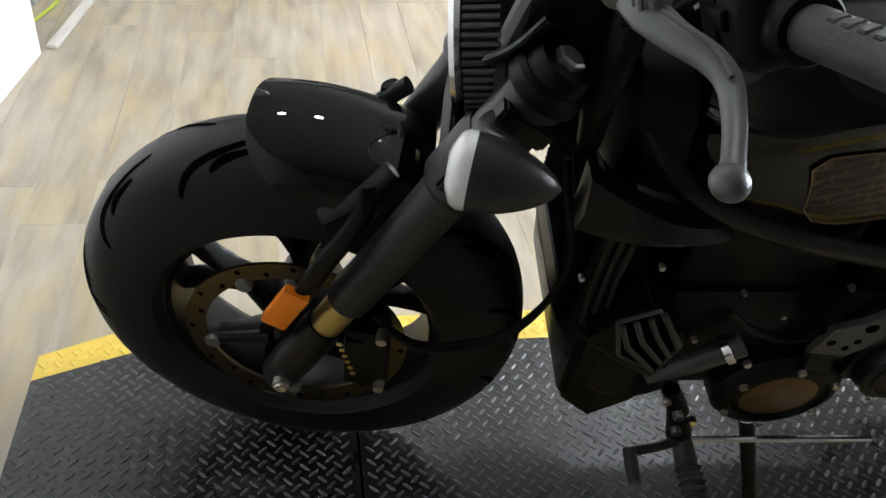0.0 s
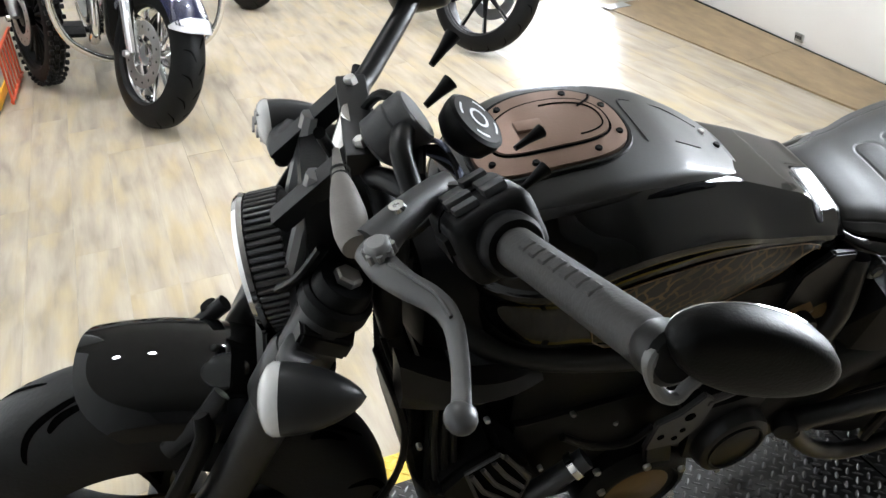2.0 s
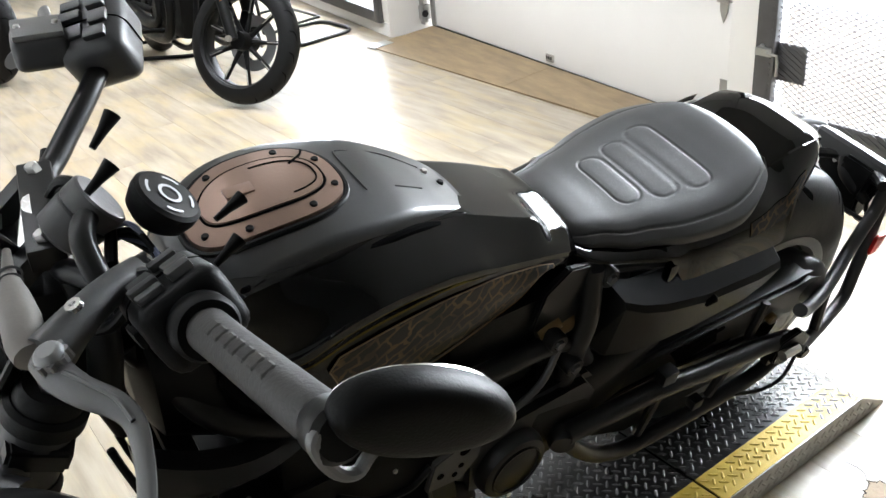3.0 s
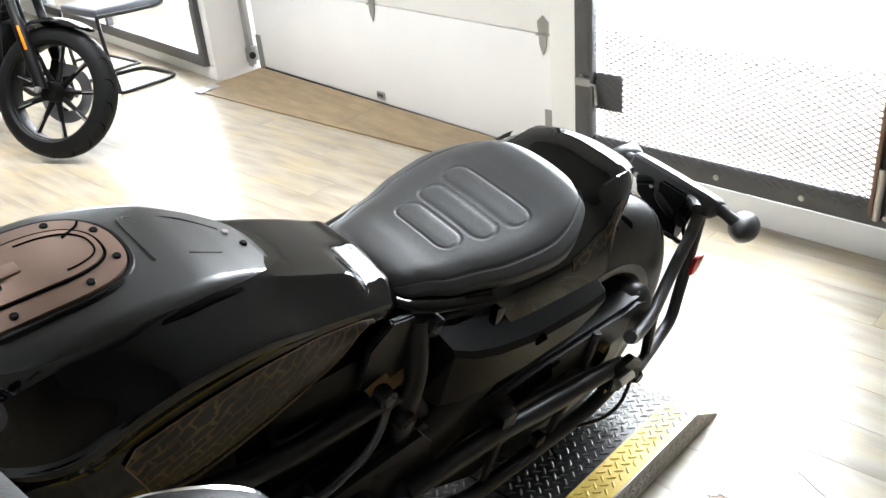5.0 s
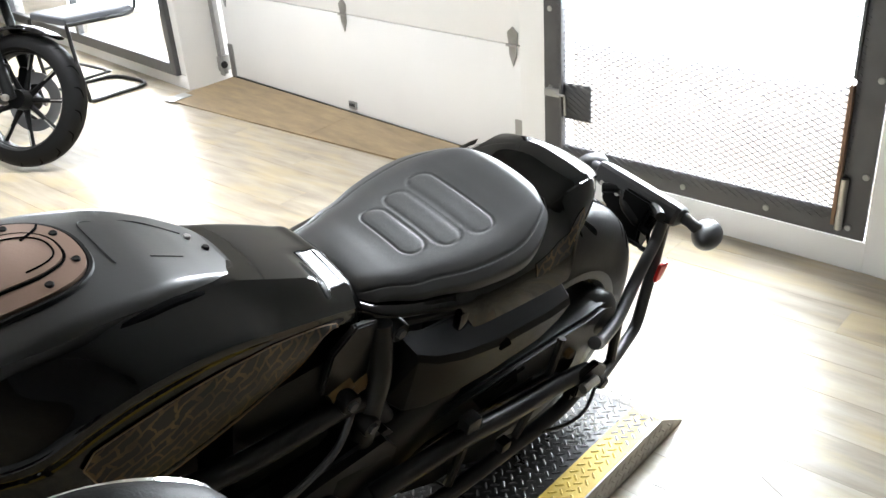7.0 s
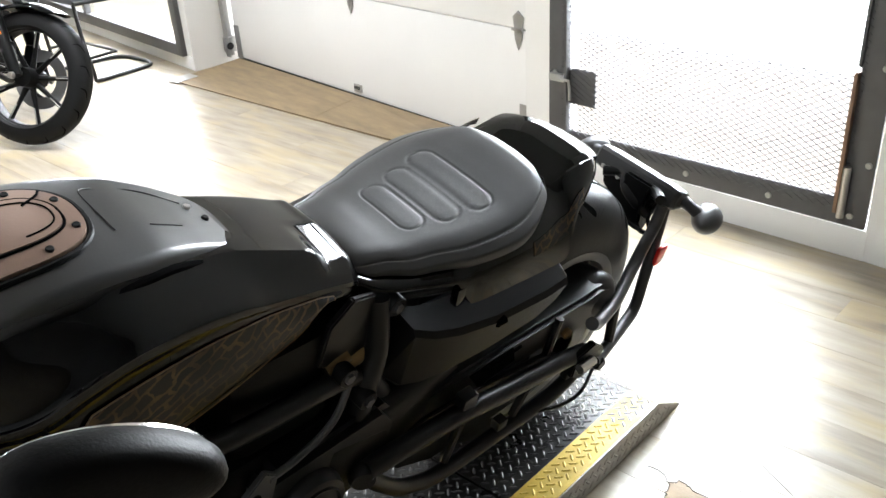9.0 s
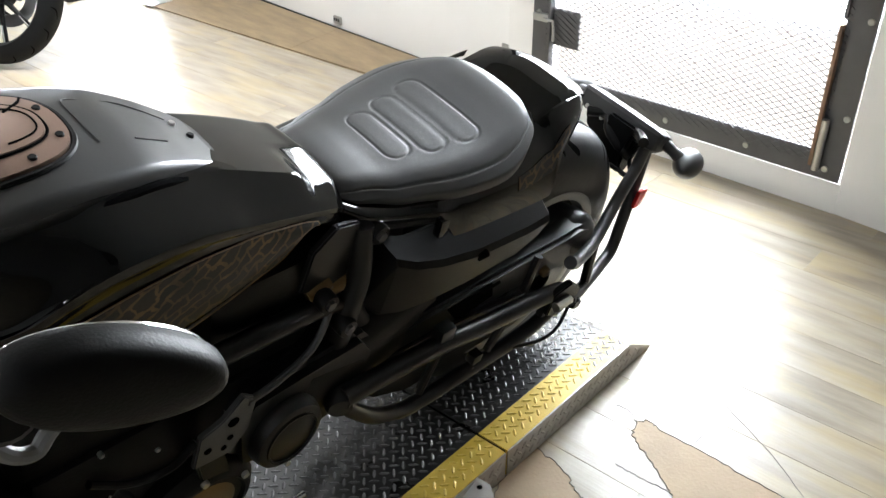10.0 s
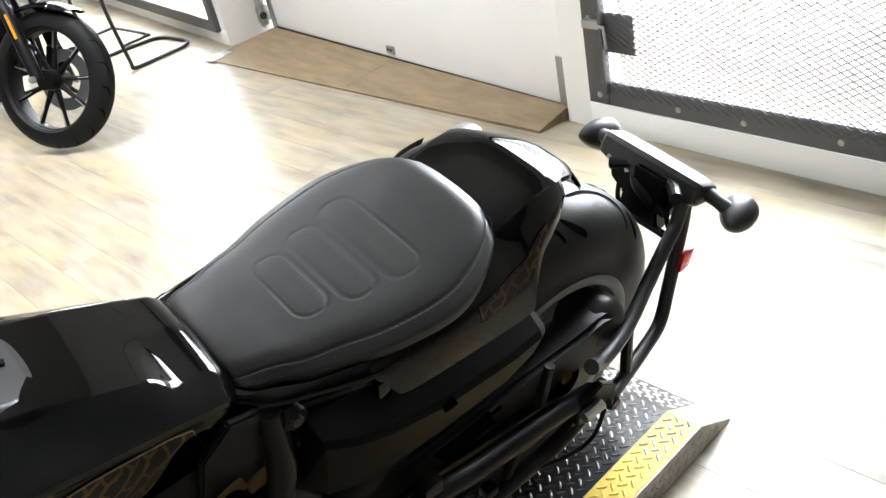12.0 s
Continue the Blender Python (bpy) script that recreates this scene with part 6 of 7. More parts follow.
def cruiser(m, steer, label, group, r, tw, rim, spokes, paint, metal, rake=30, base=1.52, guards=False, knobby=False, chrome_rim=False, reflector=False, fender=True):
    """A motorcycle; its own x runs from front to rear, y to its right."""
    b = thing("parked_motorcycle", m, label, "motorcycle", group)
    axis = Vector((math.sin(radians(rake)), 0, math.cos(radians(rake))))
    foot = Vector((0.04, 0, r))
    turn = Matrix.Translation(foot) @ Matrix.Rotation(radians(steer), 4, axis) @ Matrix.Translation(-foot)

    def f(name, bm, mat, parent=None, label=""):
        bm.transform(turn)
        return part(name, bm, mat, parent or b, label)

    def wheel(c, w, put):
        rim_mat = CHROME if chrome_rim else CAST
        wh = put("wheel", lathe([(rim - 0.004, -w * 0.36), (rim + 0.008, -w * 0.42), (rim - 0.018, -w * 0.25), (rim - 0.022, 0), (rim - 0.018, w * 0.25), (rim + 0.008, w * 0.42), (rim - 0.004, w * 0.36)], c, seg=48), rim_mat)
        put("tyre", tyre_mesh(c, r, rim, w), BLACK_TYRE, wh)
        for k in range(0 if knobby else 18):
            for s in (-1, 1):
                put("tread_groove", groove(c, r, rim, w, [(20 * k + 10 * (s > 0), s * 0.12), (20 * k + 7 + 10 * (s > 0), s * 0.42), (20 * k + 9 + 10 * (s > 0), s * 0.78)], 0.007), GROOVE, wh)
        n = spokes
        for k in range(n):
            a = 2 * math.pi * (k + 0.3) / n
            e, q = Vector((math.cos(a), 0, math.sin(a))), Vector((-math.sin(a), 0, math.cos(a)))
            hub, out = Vector(c) + e * 0.04, Vector(c) + e * (rim - 0.012)
            put("spoke", tube([hub, (hub + out) / 2, out], [0.016, 0.010, 0.012], 8, steps=0), rim_mat if chrome_rim else CAST, wh)
            if reflector:
                for s in (-1, 1):
                    lip = Vector((0, s * 0.013, 0))
                    put("spoke_edge", rod(hub.lerp(out, 0.55) + lip, out + lip, 0.0028, 6), STEEL, wh)
        put("hub", lathe([(0, -0.07), (0.045, -0.065), (0.05, 0), (0.045, 0.065), (0, 0.07)], c, seg=24), CAST if not chrome_rim else CHROME, wh)
        for s in ((-1,) if reflector else (-1, 1)):
            put("brake_disc", lathe([(0.085, s * 0.068), (0.142, s * 0.068), (0.142, s * 0.073), (0.085, s * 0.073)], c, seg=40, closed_profile=True), GREY if reflector else STEEL, wh)
            for k in range(14):
                a = 2 * math.pi * k / 14
                put("disc_hole", lathe([(0, s * 0.0745), (0.006, s * 0.0742)], (c[0] + 0.118 * math.cos(a), 0, c[2] + 0.118 * math.sin(a)), seg=8), GROOVE, wh)
        if knobby:
            for k in range(44):
                for j, y in enumerate((-0.4, -0.12, 0.12, 0.4)):
                    a = 2 * math.pi * (k + 0.5 * (j % 2)) / 44
                    kb = box(0, 0, 0, 0.022, w * 0.2, 0.02, 0.003, 1)
                    rr = tyre_radius(r, rim, w, y) + 0.002
                    kb.transform(Matrix.Translation((c[0] + math.cos(a) * rr, y * w, c[2] + math.sin(a) * rr)) @ Matrix.Rotation(-a + math.pi / 2, 4, "Y"))
                    put("knob", kb, RUBBER, wh)
        return wh

    wheel((0, 0, r), tw, f)
    wheel((base, 0, r), tw * 1.15, lambda name, bm, mat, parent=None, label="": part(name, bm, mat, parent or b, label))
    for s in (-1, 1):
        y = s * (tw / 2 + 0.045)
        leg = f("fork_leg", tube([(0.0, y, r), axis * 0.12 + Vector((0.0, y, r)), axis * 0.34 + Vector((0.0, y, r)), axis * 0.36 + Vector((0, y, r)), axis * 0.72 + Vector((0.0, y, r))], [0.027, 0.03, 0.03, 0.022, 0.022], 16, steps=0), metal)
        f("axle_cap", lathe([(0, -0.02), (0.014, -0.018), (0.016, 0)], (0, y + s * 0.028, r), (0, -s, 0), seg=14), STEEL, leg)
        if reflector:
            f("reflector", box(0, 0, 0, 0.012, 0.02, 0.12, 0.004, m=Matrix.Translation(axis * 0.26 + Vector((-0.012, y + s * 0.02, r))) @ Matrix.Rotation(radians(rake), 4, "Y")), AMBER, leg, "long amber reflector")
        cal = f("caliper", box(0.075, s * 0.085, r + 0.10, 0.06, 0.05, 0.11, 0.014), metal if chrome_rim else CAST)
        if guards:
            f("fork_cover", tube([axis * 0.36 + Vector((0, y, r)), axis * 0.66 + Vector((0, y, r))], 0.034, 16, steps=0), CHROME, leg)
            part("engine_guard", tube([(0.40, s * 0.08, 0.70), (0.41, s * 0.24, 0.70), (0.43, s * 0.36, 0.62), (0.45, s * 0.385, 0.45), (0.46, s * 0.33, 0.29), (0.47, s * 0.20, 0.20), (0.47, s * 0.08, 0.18)], 0.017, 12), CHROME, b, "chrome engine guard bar")
            part("foot_board", box(0.62, s * 0.30, 0.30, 0.28, 0.11, 0.02, 0.008), MATTE, b)
            part("turn_signal", lathe([(0, -0.035), (0.03, -0.03), (0.038, 0), (0.03, 0.02), (0, 0.03)], (0.22, s * 0.21, 0.83), (1, 0, 0), seg=20), AMBER, b, "amber round turn signal")
    if fender:
        f("front_fender", guard((0, 0, r), r + 0.035, tw + 0.045, 33 if guards else 66, 150 if guards else 122, 0.07 if guards else 0.03), paint)
        if guards:
            f("fender_tip", guard((0, 0, r), r + 0.037, tw + 0.052, 29, 40, 0.085), SILVER, label="silver lower fender")
    part("engine", box(0.72, 0, 0.42, 0.46, 0.30, 0.34, 0.04), CAST, b)
    for k in range(2):
        cyl = tube([(0.72, 0, 0.45), (0.60 + 0.26 * k, 0, 0.74)], [0.085, 0.085], 20, steps=0)
        cy = part("cylinder", cyl, CAST, b)
        for j in range(7):
            q = Vector((0.72, 0, 0.45)).lerp(Vector((0.60 + 0.26 * k, 0, 0.74)), 0.4 + 0.085 * j)
            part("fin", lathe([(0.085, -0.003), (0.105, -0.003), (0.105, 0.003), (0.085, 0.003)], q, Vector((-0.12 + 0.26 * k, 0, 0.29)), seg=24), metal, cy)
    part("primary_cover", lathe([(0, 0.05), (0.09, 0.05), (0.115, 0.03), (0.12, 0)], (0.74, 0.15, 0.36), (0, 1, 0), seg=32), metal, b, "round engine cover")
    for k in range(2):
        part("exhaust_pipe", tube([(0.60 + 0.22 * k, 0.12, 0.62), (0.52 + 0.22 * k, 0.19, 0.55), (0.50 + 0.18 * k, 0.20, 0.36), (0.62 + 0.2 * k, 0.21, 0.25 + 0.05 * k), (1.2, 0.21, 0.25 + 0.06 * k), (1.65, 0.21, 0.27 + 0.06 * k)], [0.022, 0.022, 0.024, 0.03, 0.042, 0.042], 16), metal if chrome_rim else CAST, b)
    for s in (-1, 1):
        part("frame_tube", tube([(0.38, 0.0, 0.88), (0.42, s * 0.06, 0.60), (0.46, s * 0.10, 0.24), (0.80, s * 0.12, 0.20), (1.1, s * 0.12, 0.30), (1.15, s * 0.13, 0.65)], 0.016, 10), CAST, b)
        part("shock_absorber", tube([(1.30, s * 0.16, 0.68), (1.46, s * 0.17, r + 0.03)], 0.026, 14, steps=0), metal, b)
        part("swing_arm", tube([(1.05, s * 0.13, 0.33), (base, s * 0.15, r)], 0.022, 10, steps=0), CAST, b)
        part("foot_peg", rod((0.62, s * 0.16, 0.29), (0.63, s * 0.34, 0.30), 0.015, 10), MATTE, b)
    part("fuel_tank", skin([soft_ring(x, 0, z, w, h) for x, z, w, h in ((0.42, 0.86, 0.03, 0.03), (0.47, 0.87, 0.10, 0.07), (0.62, 0.88, 0.14, 0.10), (0.80, 0.85, 0.13, 0.09), (0.95, 0.79, 0.08, 0.05), (1.0, 0.77, 0.03, 0.02))]), paint, b)
    part("seat", skin([soft_ring(x, 0, z, w, h) for x, z, w, h in ((0.95, 0.76, 0.05, 0.03), (1.05, 0.73, 0.12, 0.05), (1.25, 0.72, 0.15, 0.05), (1.4, 0.76, 0.12, 0.06), (1.62, 0.78, 0.09, 0.04), (1.72, 0.78, 0.03, 0.02))]), LEATHER, b)
    part("rear_fender", guard((base, 0, r), r + 0.04, tw * 1.15 + 0.05, 60, 165, 0.05), paint, b)
    f("headlamp", lathe([(0, -0.09), (0.06, -0.08), (0.09, -0.02), (0.092, 0.03), (0.08, 0.045), (0, 0.05)], (0.24, 0, 0.86), (-1, 0, -0.05), seg=28), metal)
    f("handlebar", tube([(0.58, -0.38, 1.06), (0.48, -0.33, 1.08), (0.36, -0.12, 1.02), (0.36, 0.12, 1.02), (0.48, 0.33, 1.08), (0.58, 0.38, 1.06)], 0.013, 12), metal)
    part("side_stand", tube([(0.70, -0.16, 0.24), (0.76, -0.30, 0.06), (0.78, -0.36, 0.008)], [0.013, 0.012, 0.010], 10, steps=0), metal, b, "side stand, folded out")
    part("stand_foot", box(0.775, -0.37, 0.007, 0.075, 0.035, 0.008, 0.002), metal, b)
    return b


def heading(contact, hx, hy, lean=8):
    """A bike whose front wheel stands at the contact and that faces (hx, hy)."""
    return pose(contact[0], contact[1], 0, 0, 0, math.degrees(math.atan2(-hy, -hx))) @ pose(0, 0, 0, lean, 0, 0)


cruiser(heading((1.80, 4.42), 0.06, -1.0, 6), 36, "black motorcycle with thin spoked cast wheel and amber reflector", "parked motorcycles", 0.315, 0.115, 0.240, 9, GLOSS, CAST, reflector=True)
cruiser(heading((0.165, 3.985), 0.15, -0.99, 7), 25, "dark blue and silver touring motorcycle with chrome guards", "parked motorcycles", 0.315, 0.135, 0.215, 10, PLUM, CHROME, guards=True, chrome_rim=True)
cruiser(heading((0.70, 5.95), 0.50, -0.86, 7), 0, "dark motorcycle with bright cast wheel further back", "parked motorcycles", 0.315, 0.13, 0.215, 9, GLOSS, CHROME, chrome_rim=True)
cruiser(heading((-0.44, 4.90), 0.42, -0.9, 7), 0, "red and white dirt bike with knobby tyres", "parked motorcycles", 0.34, 0.095, 0.27, 18, RED_PLASTIC, STEEL, rake=27, knobby=True, fender=True)
tag = tagged(part("price_tag", box(0, 0, 0, 0.14, 0.004, 0.20, 0.001, m=pose(1.60, 5.10, 0.66, 0, 6, 15)), YELLOW_TAG), "plain yellow price tag hanging from a motorcycle", "tag")


# ---- chair, yellow stand, cable ----
chair = thing("cantilever_chair", pose(2.58, 5.50, 0, 0, 0, 8), "black tubular cantilever chair with grey seat by the window", "chair")
TUBE_BLACK = material("black_tube", (0.02, 0.02, 0.02), 0.35, metal=0.3)
part("frame", tube([(-0.22, -0.22, 0.46), (-0.22, -0.23, 0.30), (-0.20, -0.24, 0.06), (-0.18, -0.235, 0.013), (0.0, -0.225, 0.012), (0.18, -0.20, 0.012), (0.23, -0.12, 0.012), (0.235, 0.0, 0.012), (0.23, 0.12, 0.012), (0.18, 0.20, 0.012), (0.0, 0.225, 0.012), (-0.18, 0.235, 0.013), (-0.20, 0.24, 0.06), (-0.22, 0.23, 0.30), (-0.22, 0.22, 0.46)], 0.0115, 12), TUBE_BLACK, chair)
for s in (-1, 1):
    part("seat_rail", tube([(-0.22, s * 0.22, 0.46), (0.05, s * 0.22, 0.455), (0.22, s * 0.21, 0.47), (0.25, s * 0.20, 0.62), (0.30, s * 0.19, 0.90)], 0.0115, 12), TUBE_BLACK, chair)
part("cross_brace", tube([(-0.205, -0.238, 0.15), (-0.06, -0.236, 0.155), (-0.03, -0.20, 0.155), (-0.03, 0.20, 0.155), (-0.06, 0.236, 0.155), (-0.205, 0.238, 0.15)], 0.009, 10), TUBE_BLACK, chair)
part("seat", box(0.0, 0, 0.475, 0.44, 0.42, 0.05, 0.02, 3), material("grey_chair_vinyl", (0.11, 0.115, 0.13), 0.5, bump=0.2, bump_scale=200), chair, "grey padded seat")
part("backrest", box(0.29, 0, 0.80, 0.035, 0.40, 0.26, 0.015, 3), bpy.data.materials["grey_chair_vinyl"], chair)

stand = thing("wheel_chock_stand", pose(-0.635, 4.62, 0, 0, 0, 3), "yellow steel wheel stand with red wire frame", "wheel stand")
Y2 = material("bright_yellow_paint", (0.80, 0.42, 0.02), 0.4)
O2 = material("orange_red_paint", (0.62, 0.10, 0.04), 0.45)
part("tray", merge(box(0, 0.02, 0.02, 0.085, 0.36, 0.012, 0.003), box(-0.04, 0.02, 0.045, 0.008, 0.36, 0.05, 0.002), box(0.04, 0.02, 0.045, 0.008, 0.36, 0.05, 0.002)), Y2, stand)
for k in range(4):
    part("tooth", box(-0.032 + 0.021 * k, -0.175, 0.012, 0.012, 0.05, 0.02, 0.003), GREY_STEEL, stand)
for s in (-1, 1):
    for k in range(6):
        part("frame_wire", rod((s * 0.085, -0.05 + 0.09 * k, 0.004), (s * 0.085, -0.05 + 0.09 * k, 0.26), 0.006, 8), O2, stand)
    part("frame_rail", rod((s * 0.085, -0.06, 0.26), (s * 0.085, 0.44, 0.26), 0.009, 8), O2, stand)
    part("frame_rail", rod((s * 0.085, -0.06, 0.02), (s * 0.085, 0.44, 0.02), 0.009, 8), O2, stand)

outlet = thing("power_adapter", pose(-0.80, 3.705, 0.33, 0, -12, 0), "black plug-in power adapter on the partition", "adapter")
part("body", box(0, -0.012, 0, 0.045, 0.04, 0.055, 0.008), MATTE, outlet)
part("light", box(0.012, -0.033, -0.012, 0.004, 0.003, 0.004), RED, outlet)
CABLE = material("yellow_green_cable", (0.42, 0.50, 0.06), 0.45)
tagged(part("extension_cable", tube([(-0.80, 3.68, 0.34), (-0.765, 3.67, 0.31), (-0.745, 3.66, 0.34), (-0.76, 3.64, 0.22), (-0.765, 3.55, 0.08), (-0.78, 3.35, 0.014), (-0.80, 3.05, 0.010), (-0.88, 2.80, 0.010), (-0.95, 2.82, 0.010)], 0.006, 8), CABLE), "thin yellow-green cable hanging to the floor", "cable")
tagged(part("dark_block", box(-0.90, 3.25, 0.035, 0.10, 0.14, 0.07, 0.006), DIM_WALL), "dark grey block in the alcove", "block")
tagged(part("floor_hose", tube([(1.55, 5.75, 0.012), (1.9, 5.55, 0.012), (2.15, 5.75, 0.012), (2.0, 6.1, 0.012), (1.5, 6.2, 0.012)], 0.012, 10), MATTE), "black hose on the floor", "hose")

# torn patches in the floor covering
UNDER = material("bare_underlay_wood", (0.42, 0.31, 0.195), 0.65, second=(0.27, 0.185, 0.11), scale=9, bump=0.3, bump_scale=120)
EDGE = material("torn_edge_shade", (0.10, 0.085, 0.07), 0.9, vary=0.4, scale=40)
CRACK = material("shallow_crack", (0.28, 0.25, 0.22), 0.9, vary=0.4, scale=40)


def torn(points, seed):
    rnd = random.Random(seed)
    line = []
    n = len(points)
    for i in range(n):
        a, b = Vector((*points[i], 0)), Vector((*points[(i + 1) % n], 0))
        for k in range(8):
            q = a.lerp(b, k / 8)
            line.append((q.x + rnd.uniform(-0.004, 0.004), q.y + rnd.uniform(-0.004, 0.004)))
    bm = bmesh.new()
    bm.faces.new([bm.verts.new((x, y, 0.0012)) for x, y in line])
    got = bmesh.ops.extrude_face_region(bm, geom=bm.faces[:])
    bmesh.ops.translate(bm, vec=(0, 0, -0.003), verts=[v for v in got["geom"] if isinstance(v, bmesh.types.BMVert)])
    ob = tagged(part("torn_floor_patch", bm, UNDER, smooth=0), "torn floor patch showing bare brown underlay", "floor patch", "torn patches")
    # dark lines along the tear: the edge with its shadow put into colour
    part("torn_edge_shade", tube([(x, y, 0.0015) for x, y in line[: int(len(line) * 0.56)]], 0.0011, 5, steps=0), EDGE, ob)
    part("torn_edge_shade", tube([(x, y, 0.0015) for x, y in line[int(len(line) * 0.72) :] + line[:1]], 0.0009, 5, steps=0), EDGE, ob)


torn([(1.954, 0.869), (1.998, 0.890), (2.021, 0.873), (2.013, 0.832), (2.029, 0.685), (2.034, 0.561), (2.051, 0.468), (1.93, 0.44), (1.80, 0.62), (1.858, 0.689), (1.878, 0.715), (1.918, 0.789)], 3)
torn([(1.768, 0.985), (1.762, 0.901), (1.737, 0.845), (1.720, 0.769), (1.66, 0.66), (1.50, 0.70), (1.56, 0.93), (1.66, 0.975)], 5)

# cracks and a straight slit in the worn covering
for k, pts in enumerate(([(1.857, 0.838), (1.862, 0.805), (1.867, 0.776), (1.878, 0.715)], [(2.201, 0.798), (2.13, 0.629), (2.051, 0.492)], [(1.998, 0.890), (2.015, 0.925), (2.008, 0.955)])):
    rnd_t = random.Random(20 + k)
    wob = 0.003 if k != 1 else 0.0008
    line = [(q.x + rnd_t.uniform(-wob, wob), q.y + rnd_t.uniform(-wob, wob), 0.0006) for q in smooth_line([(x, y, 0) for x, y in pts], 7)]
    tagged(part("floor_crack", tube(line, 0.0009, 5, steps=0), CRACK), "thin crack in the floor covering", "crack", "floor cracks")
chip = tagged(part("bare_plate_piece", plate([(1.478, 0.932), (1.561, 0.956), (1.566, 0.926), (1.523, 0.860), (1.45, 0.86)], 0.004, None, 0.001), ALU), "loose bare checker plate piece beside the platform edge", "metal plate")
chip.data.transform(Matrix(((1, 0, 0, 0), (0, 0, 1, 0), (0, 1, 0, 0.0), (0, 0, 0, 1))))
chip.data.transform(Matrix.Translation((0, 0, 0.0745)))
for x, y in ((1.545, 0.935), (1.512, 0.905)):
    part("hole", lathe([(0, 0.0), (0.006, 0.0), (0.006, -0.001)], (x, y, 0.0768), (0, 0, 1), seg=12), GROOVE, chip)


# ---- floor planks ----
WOOD = bpy.data.materials.new("oak_look_plank")
WOOD.use_nodes = True
nt = WOOD.node_tree
bsdf = nt.nodes["Principled BSDF"]
co, oi = nt.nodes.new("ShaderNodeTexCoord"), nt.nodes.new("ShaderNodeObjectInfo")
shift = nt.nodes.new("ShaderNodeVectorMath")
shift.operation = "ADD"
comb = nt.nodes.new("ShaderNodeCombineXYZ")
mul = nt.nodes.new("ShaderNodeMath")
mul.operation = "MULTIPLY"
mul.inputs[1].default_value = 37.0
nt.links.new(oi.outputs["Random"], mul.inputs[0])
nt.links.new(mul.outputs[0], comb.inputs["X"])
nt.links.new(mul.outputs[0], comb.inputs["Y"])
nt.links.new(co.outputs["Object"], shift.inputs[0])
nt.links.new(comb.outputs[0], shift.inputs[1])


def noise_node(scale, stretch, detail=5):
    m = nt.nodes.new("ShaderNodeMapping")
    m.inputs["Scale"].default_value = stretch
    nt.links.new(shift.outputs[0], m.inputs[0])
    n = nt.nodes.new("ShaderNodeTexNoise")
    n.inputs["Scale"].default_value, n.inputs["Detail"].default_value, n.inputs["Distortion"].default_value = scale, detail, 0.25
    nt.links.new(m.outputs[0], n.inputs["Vector"])
    return n


streak = noise_node(6.5, (2.6, 0.42, 1), 5)
grain = noise_node(60.0, (3.0, 0.12, 1), 3)
stain = noise_node(3.2, (1.5, 0.8, 1))
ramp = nt.nodes.new("ShaderNodeValToRGB")
ramp.color_ramp.elements[0].position, ramp.color_ramp.elements[0].color = 0.25, (0.205, 0.170, 0.124, 1)
ramp.color_ramp.elements[1].position, ramp.color_ramp.elements[1].color = 0.72, (0.43, 0.378, 0.298, 1)
mid = ramp.color_ramp.elements.new(0.47)
mid.color = (0.325, 0.280, 0.215, 1)
nt.links.new(streak.outputs["Fac"], ramp.inputs[0])
tone = nt.nodes.new("ShaderNodeMix")
tone.data_type, tone.blend_type = "RGBA", "MIX"
tone.inputs["B"].default_value = (0.43, 0.335, 0.175, 1)
fac = nt.nodes.new("ShaderNodeMath")
fac.operation = "MULTIPLY"
nt.links.new(oi.outputs["Random"], fac.inputs[0])
nt.links.new(stain.outputs["Fac"], fac.inputs[1])
blot = noise_node(5.5, (2.1, 0.6, 1), 5)
patchy = nt.nodes.new("ShaderNodeMapRange")
patchy.inputs["From Min"].default_value, patchy.inputs["From Max"].default_value = 0.46, 0.66
patchy.inputs["To Max"].default_value = 0.6
nt.links.new(blot.outputs["Fac"], patchy.inputs["Value"])
nt.links.new(patchy.outputs[0], tone.inputs["Factor"])
nt.links.new(ramp.outputs[0], tone.inputs["A"])
gm = nt.nodes.new("ShaderNodeMix")
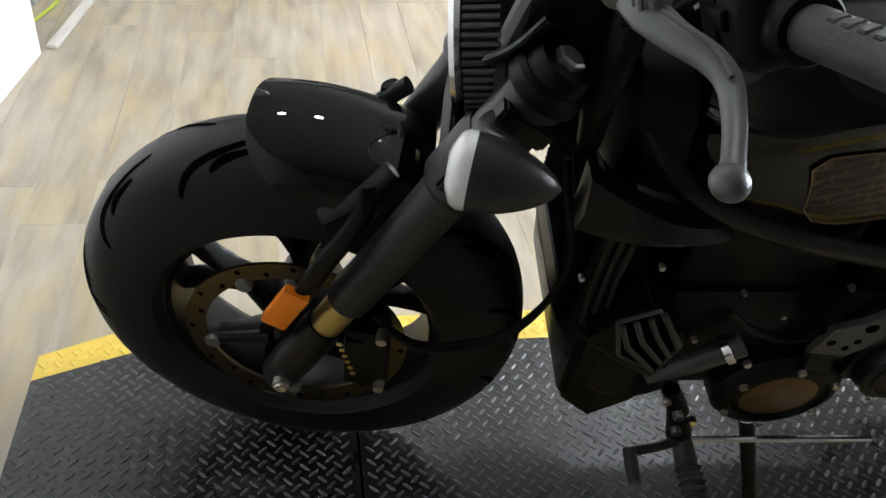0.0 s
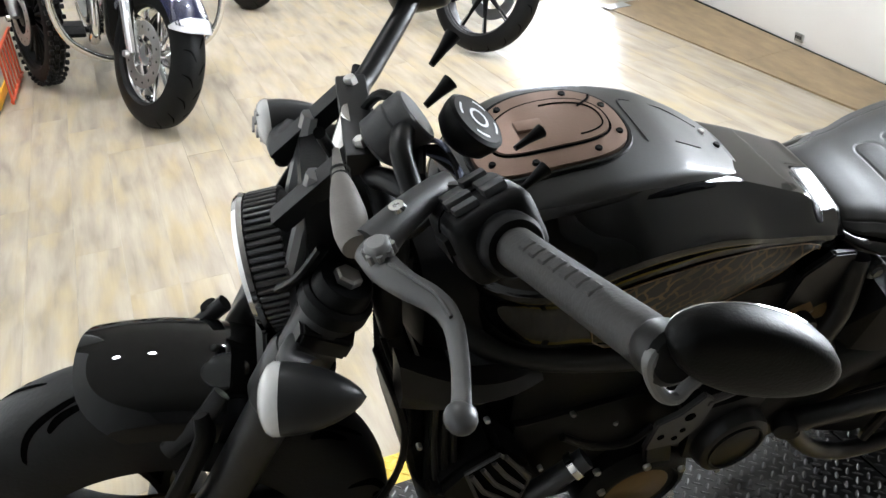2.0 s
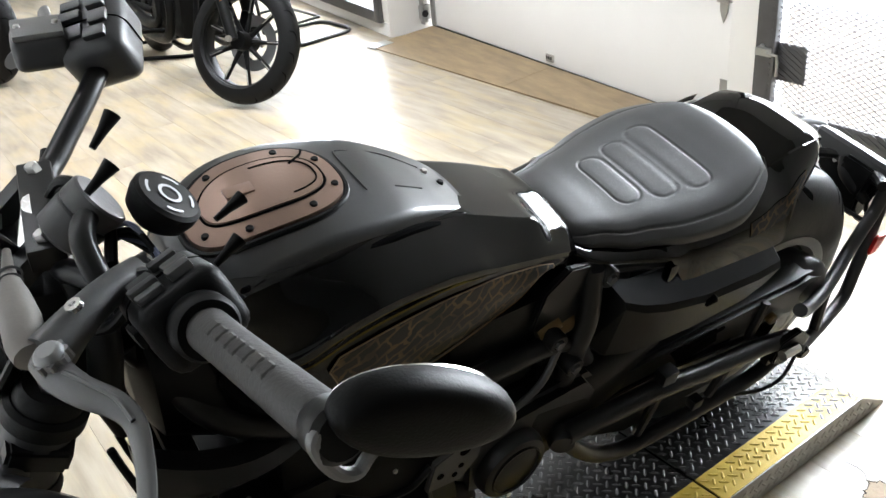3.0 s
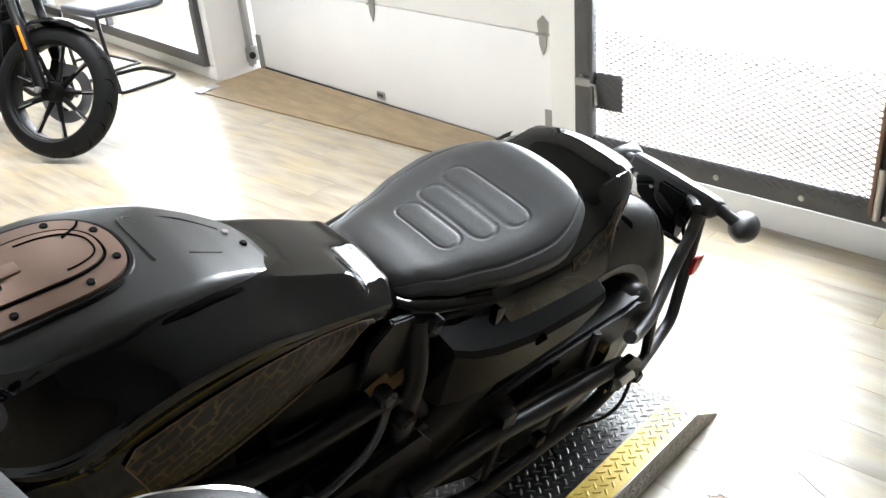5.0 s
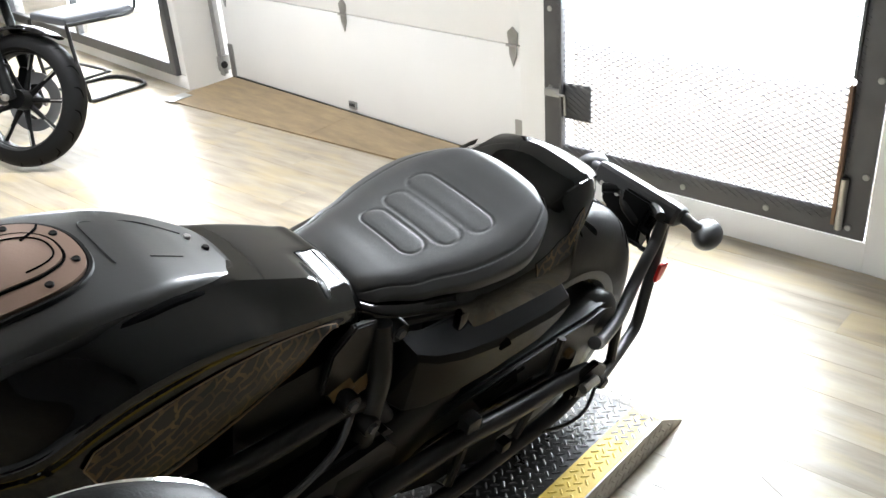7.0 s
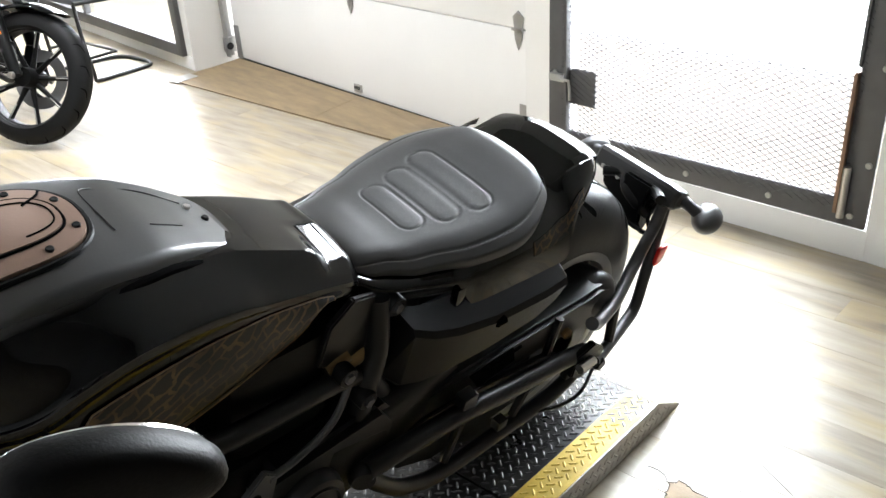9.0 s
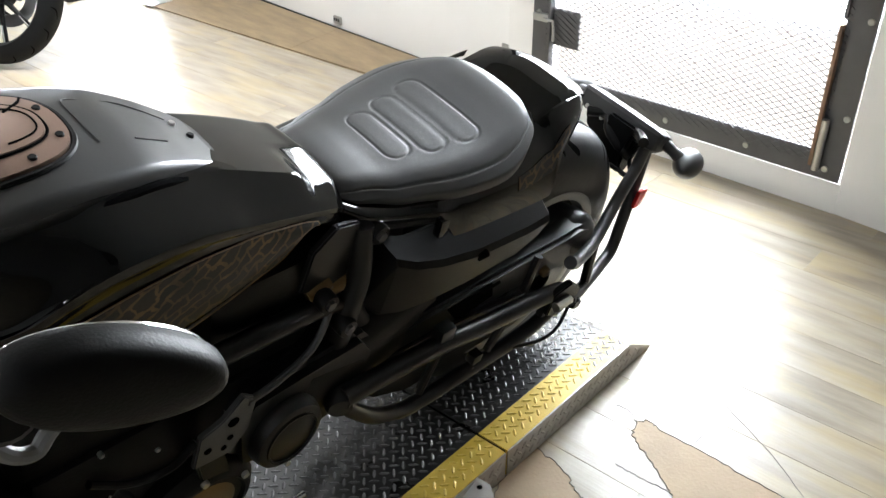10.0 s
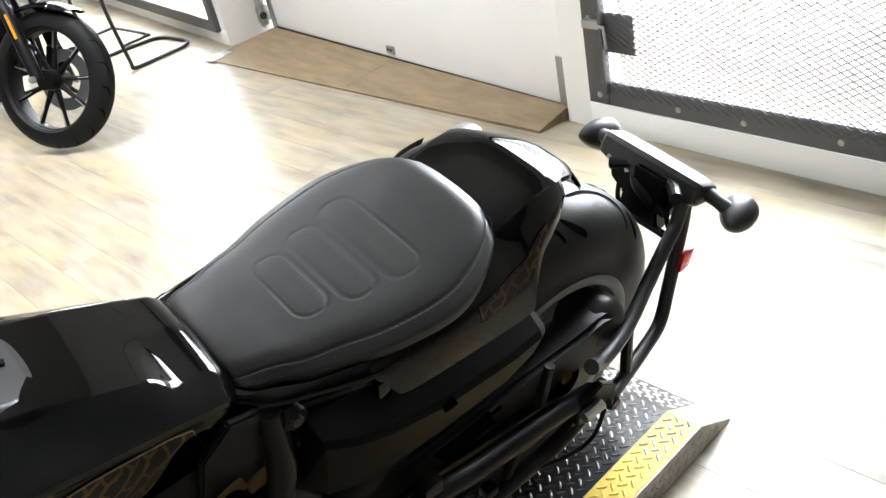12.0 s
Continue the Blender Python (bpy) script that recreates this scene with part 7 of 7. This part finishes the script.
gm.data_type, gm.blend_type = "RGBA", "MULTIPLY"
gm.inputs["Factor"].default_value = 0.18
nt.links.new(tone.outputs["Result"], gm.inputs["A"])
nt.links.new(grain.outputs["Fac"], gm.inputs["B"])
nt.links.new(gm.outputs["Result"], bsdf.inputs["Base Color"])
rr = nt.nodes.new("ShaderNodeMapRange")
rr.inputs["To Min"].default_value, rr.inputs["To Max"].default_value = 0.28, 0.42
nt.links.new(stain.outputs["Fac"], rr.inputs["Value"])
nt.links.new(rr.outputs[0], bsdf.inputs["Roughness"])
bp = nt.nodes.new("ShaderNodeBump")
bp.inputs["Strength"].default_value, bp.inputs["Distance"].default_value = 0.25, 0.001
nt.links.new(grain.outputs["Fac"], bp.inputs["Height"])
nt.links.new(bp.outputs[0], bsdf.inputs["Normal"])

PLANK_W, PLANK_L = 0.152, 1.22
plank_mesh = bpy.data.meshes.new("plank")
bm = box(0, 0, -0.002, PLANK_W - 0.0006, PLANK_L - 0.0006, 0.004, 0.0003, 1)
bm.to_mesh(plank_mesh)
bm.free()
plank_mesh.materials.append(WOOD)
rnd = random.Random(11)
LAY = pose(0.7, 3.2, 0, 0, 0, 6.7)
rest = []
for i in range(-40, 26):
    off = rnd.uniform(0, PLANK_L)
    for j in range(-7, 8):
        x, y = i * PLANK_W, j * PLANK_L + off
        w = LAY @ Vector((x, y, 0))
        if not (-6 < w.x < 3.4 and -5 < w.y < 12):
            continue
        if -1.3 < w.x < 3.4 and 0.2 < w.y < 6.6:
            ob = new("plank", plank_mesh)
            ob.parent = floor
            ob.matrix_world = LAY @ Matrix.Translation((x, y, 0))
        else:
            rest.append((x, y))
bm = bmesh.new()
for x, y in rest:
    vs = [bm.verts.new((x + sx * (PLANK_W - 0.0012) / 2, y + sy * (PLANK_L - 0.0012) / 2, 0)) for sx, sy in ((-1, -1), (1, -1), (1, 1), (-1, 1))]
    bm.faces.new(vs)
far_planks = part("far_planks", bm, WOOD, floor, smooth=0)
far_planks.matrix_world = LAY
tagged(far_planks, kind="stuff")
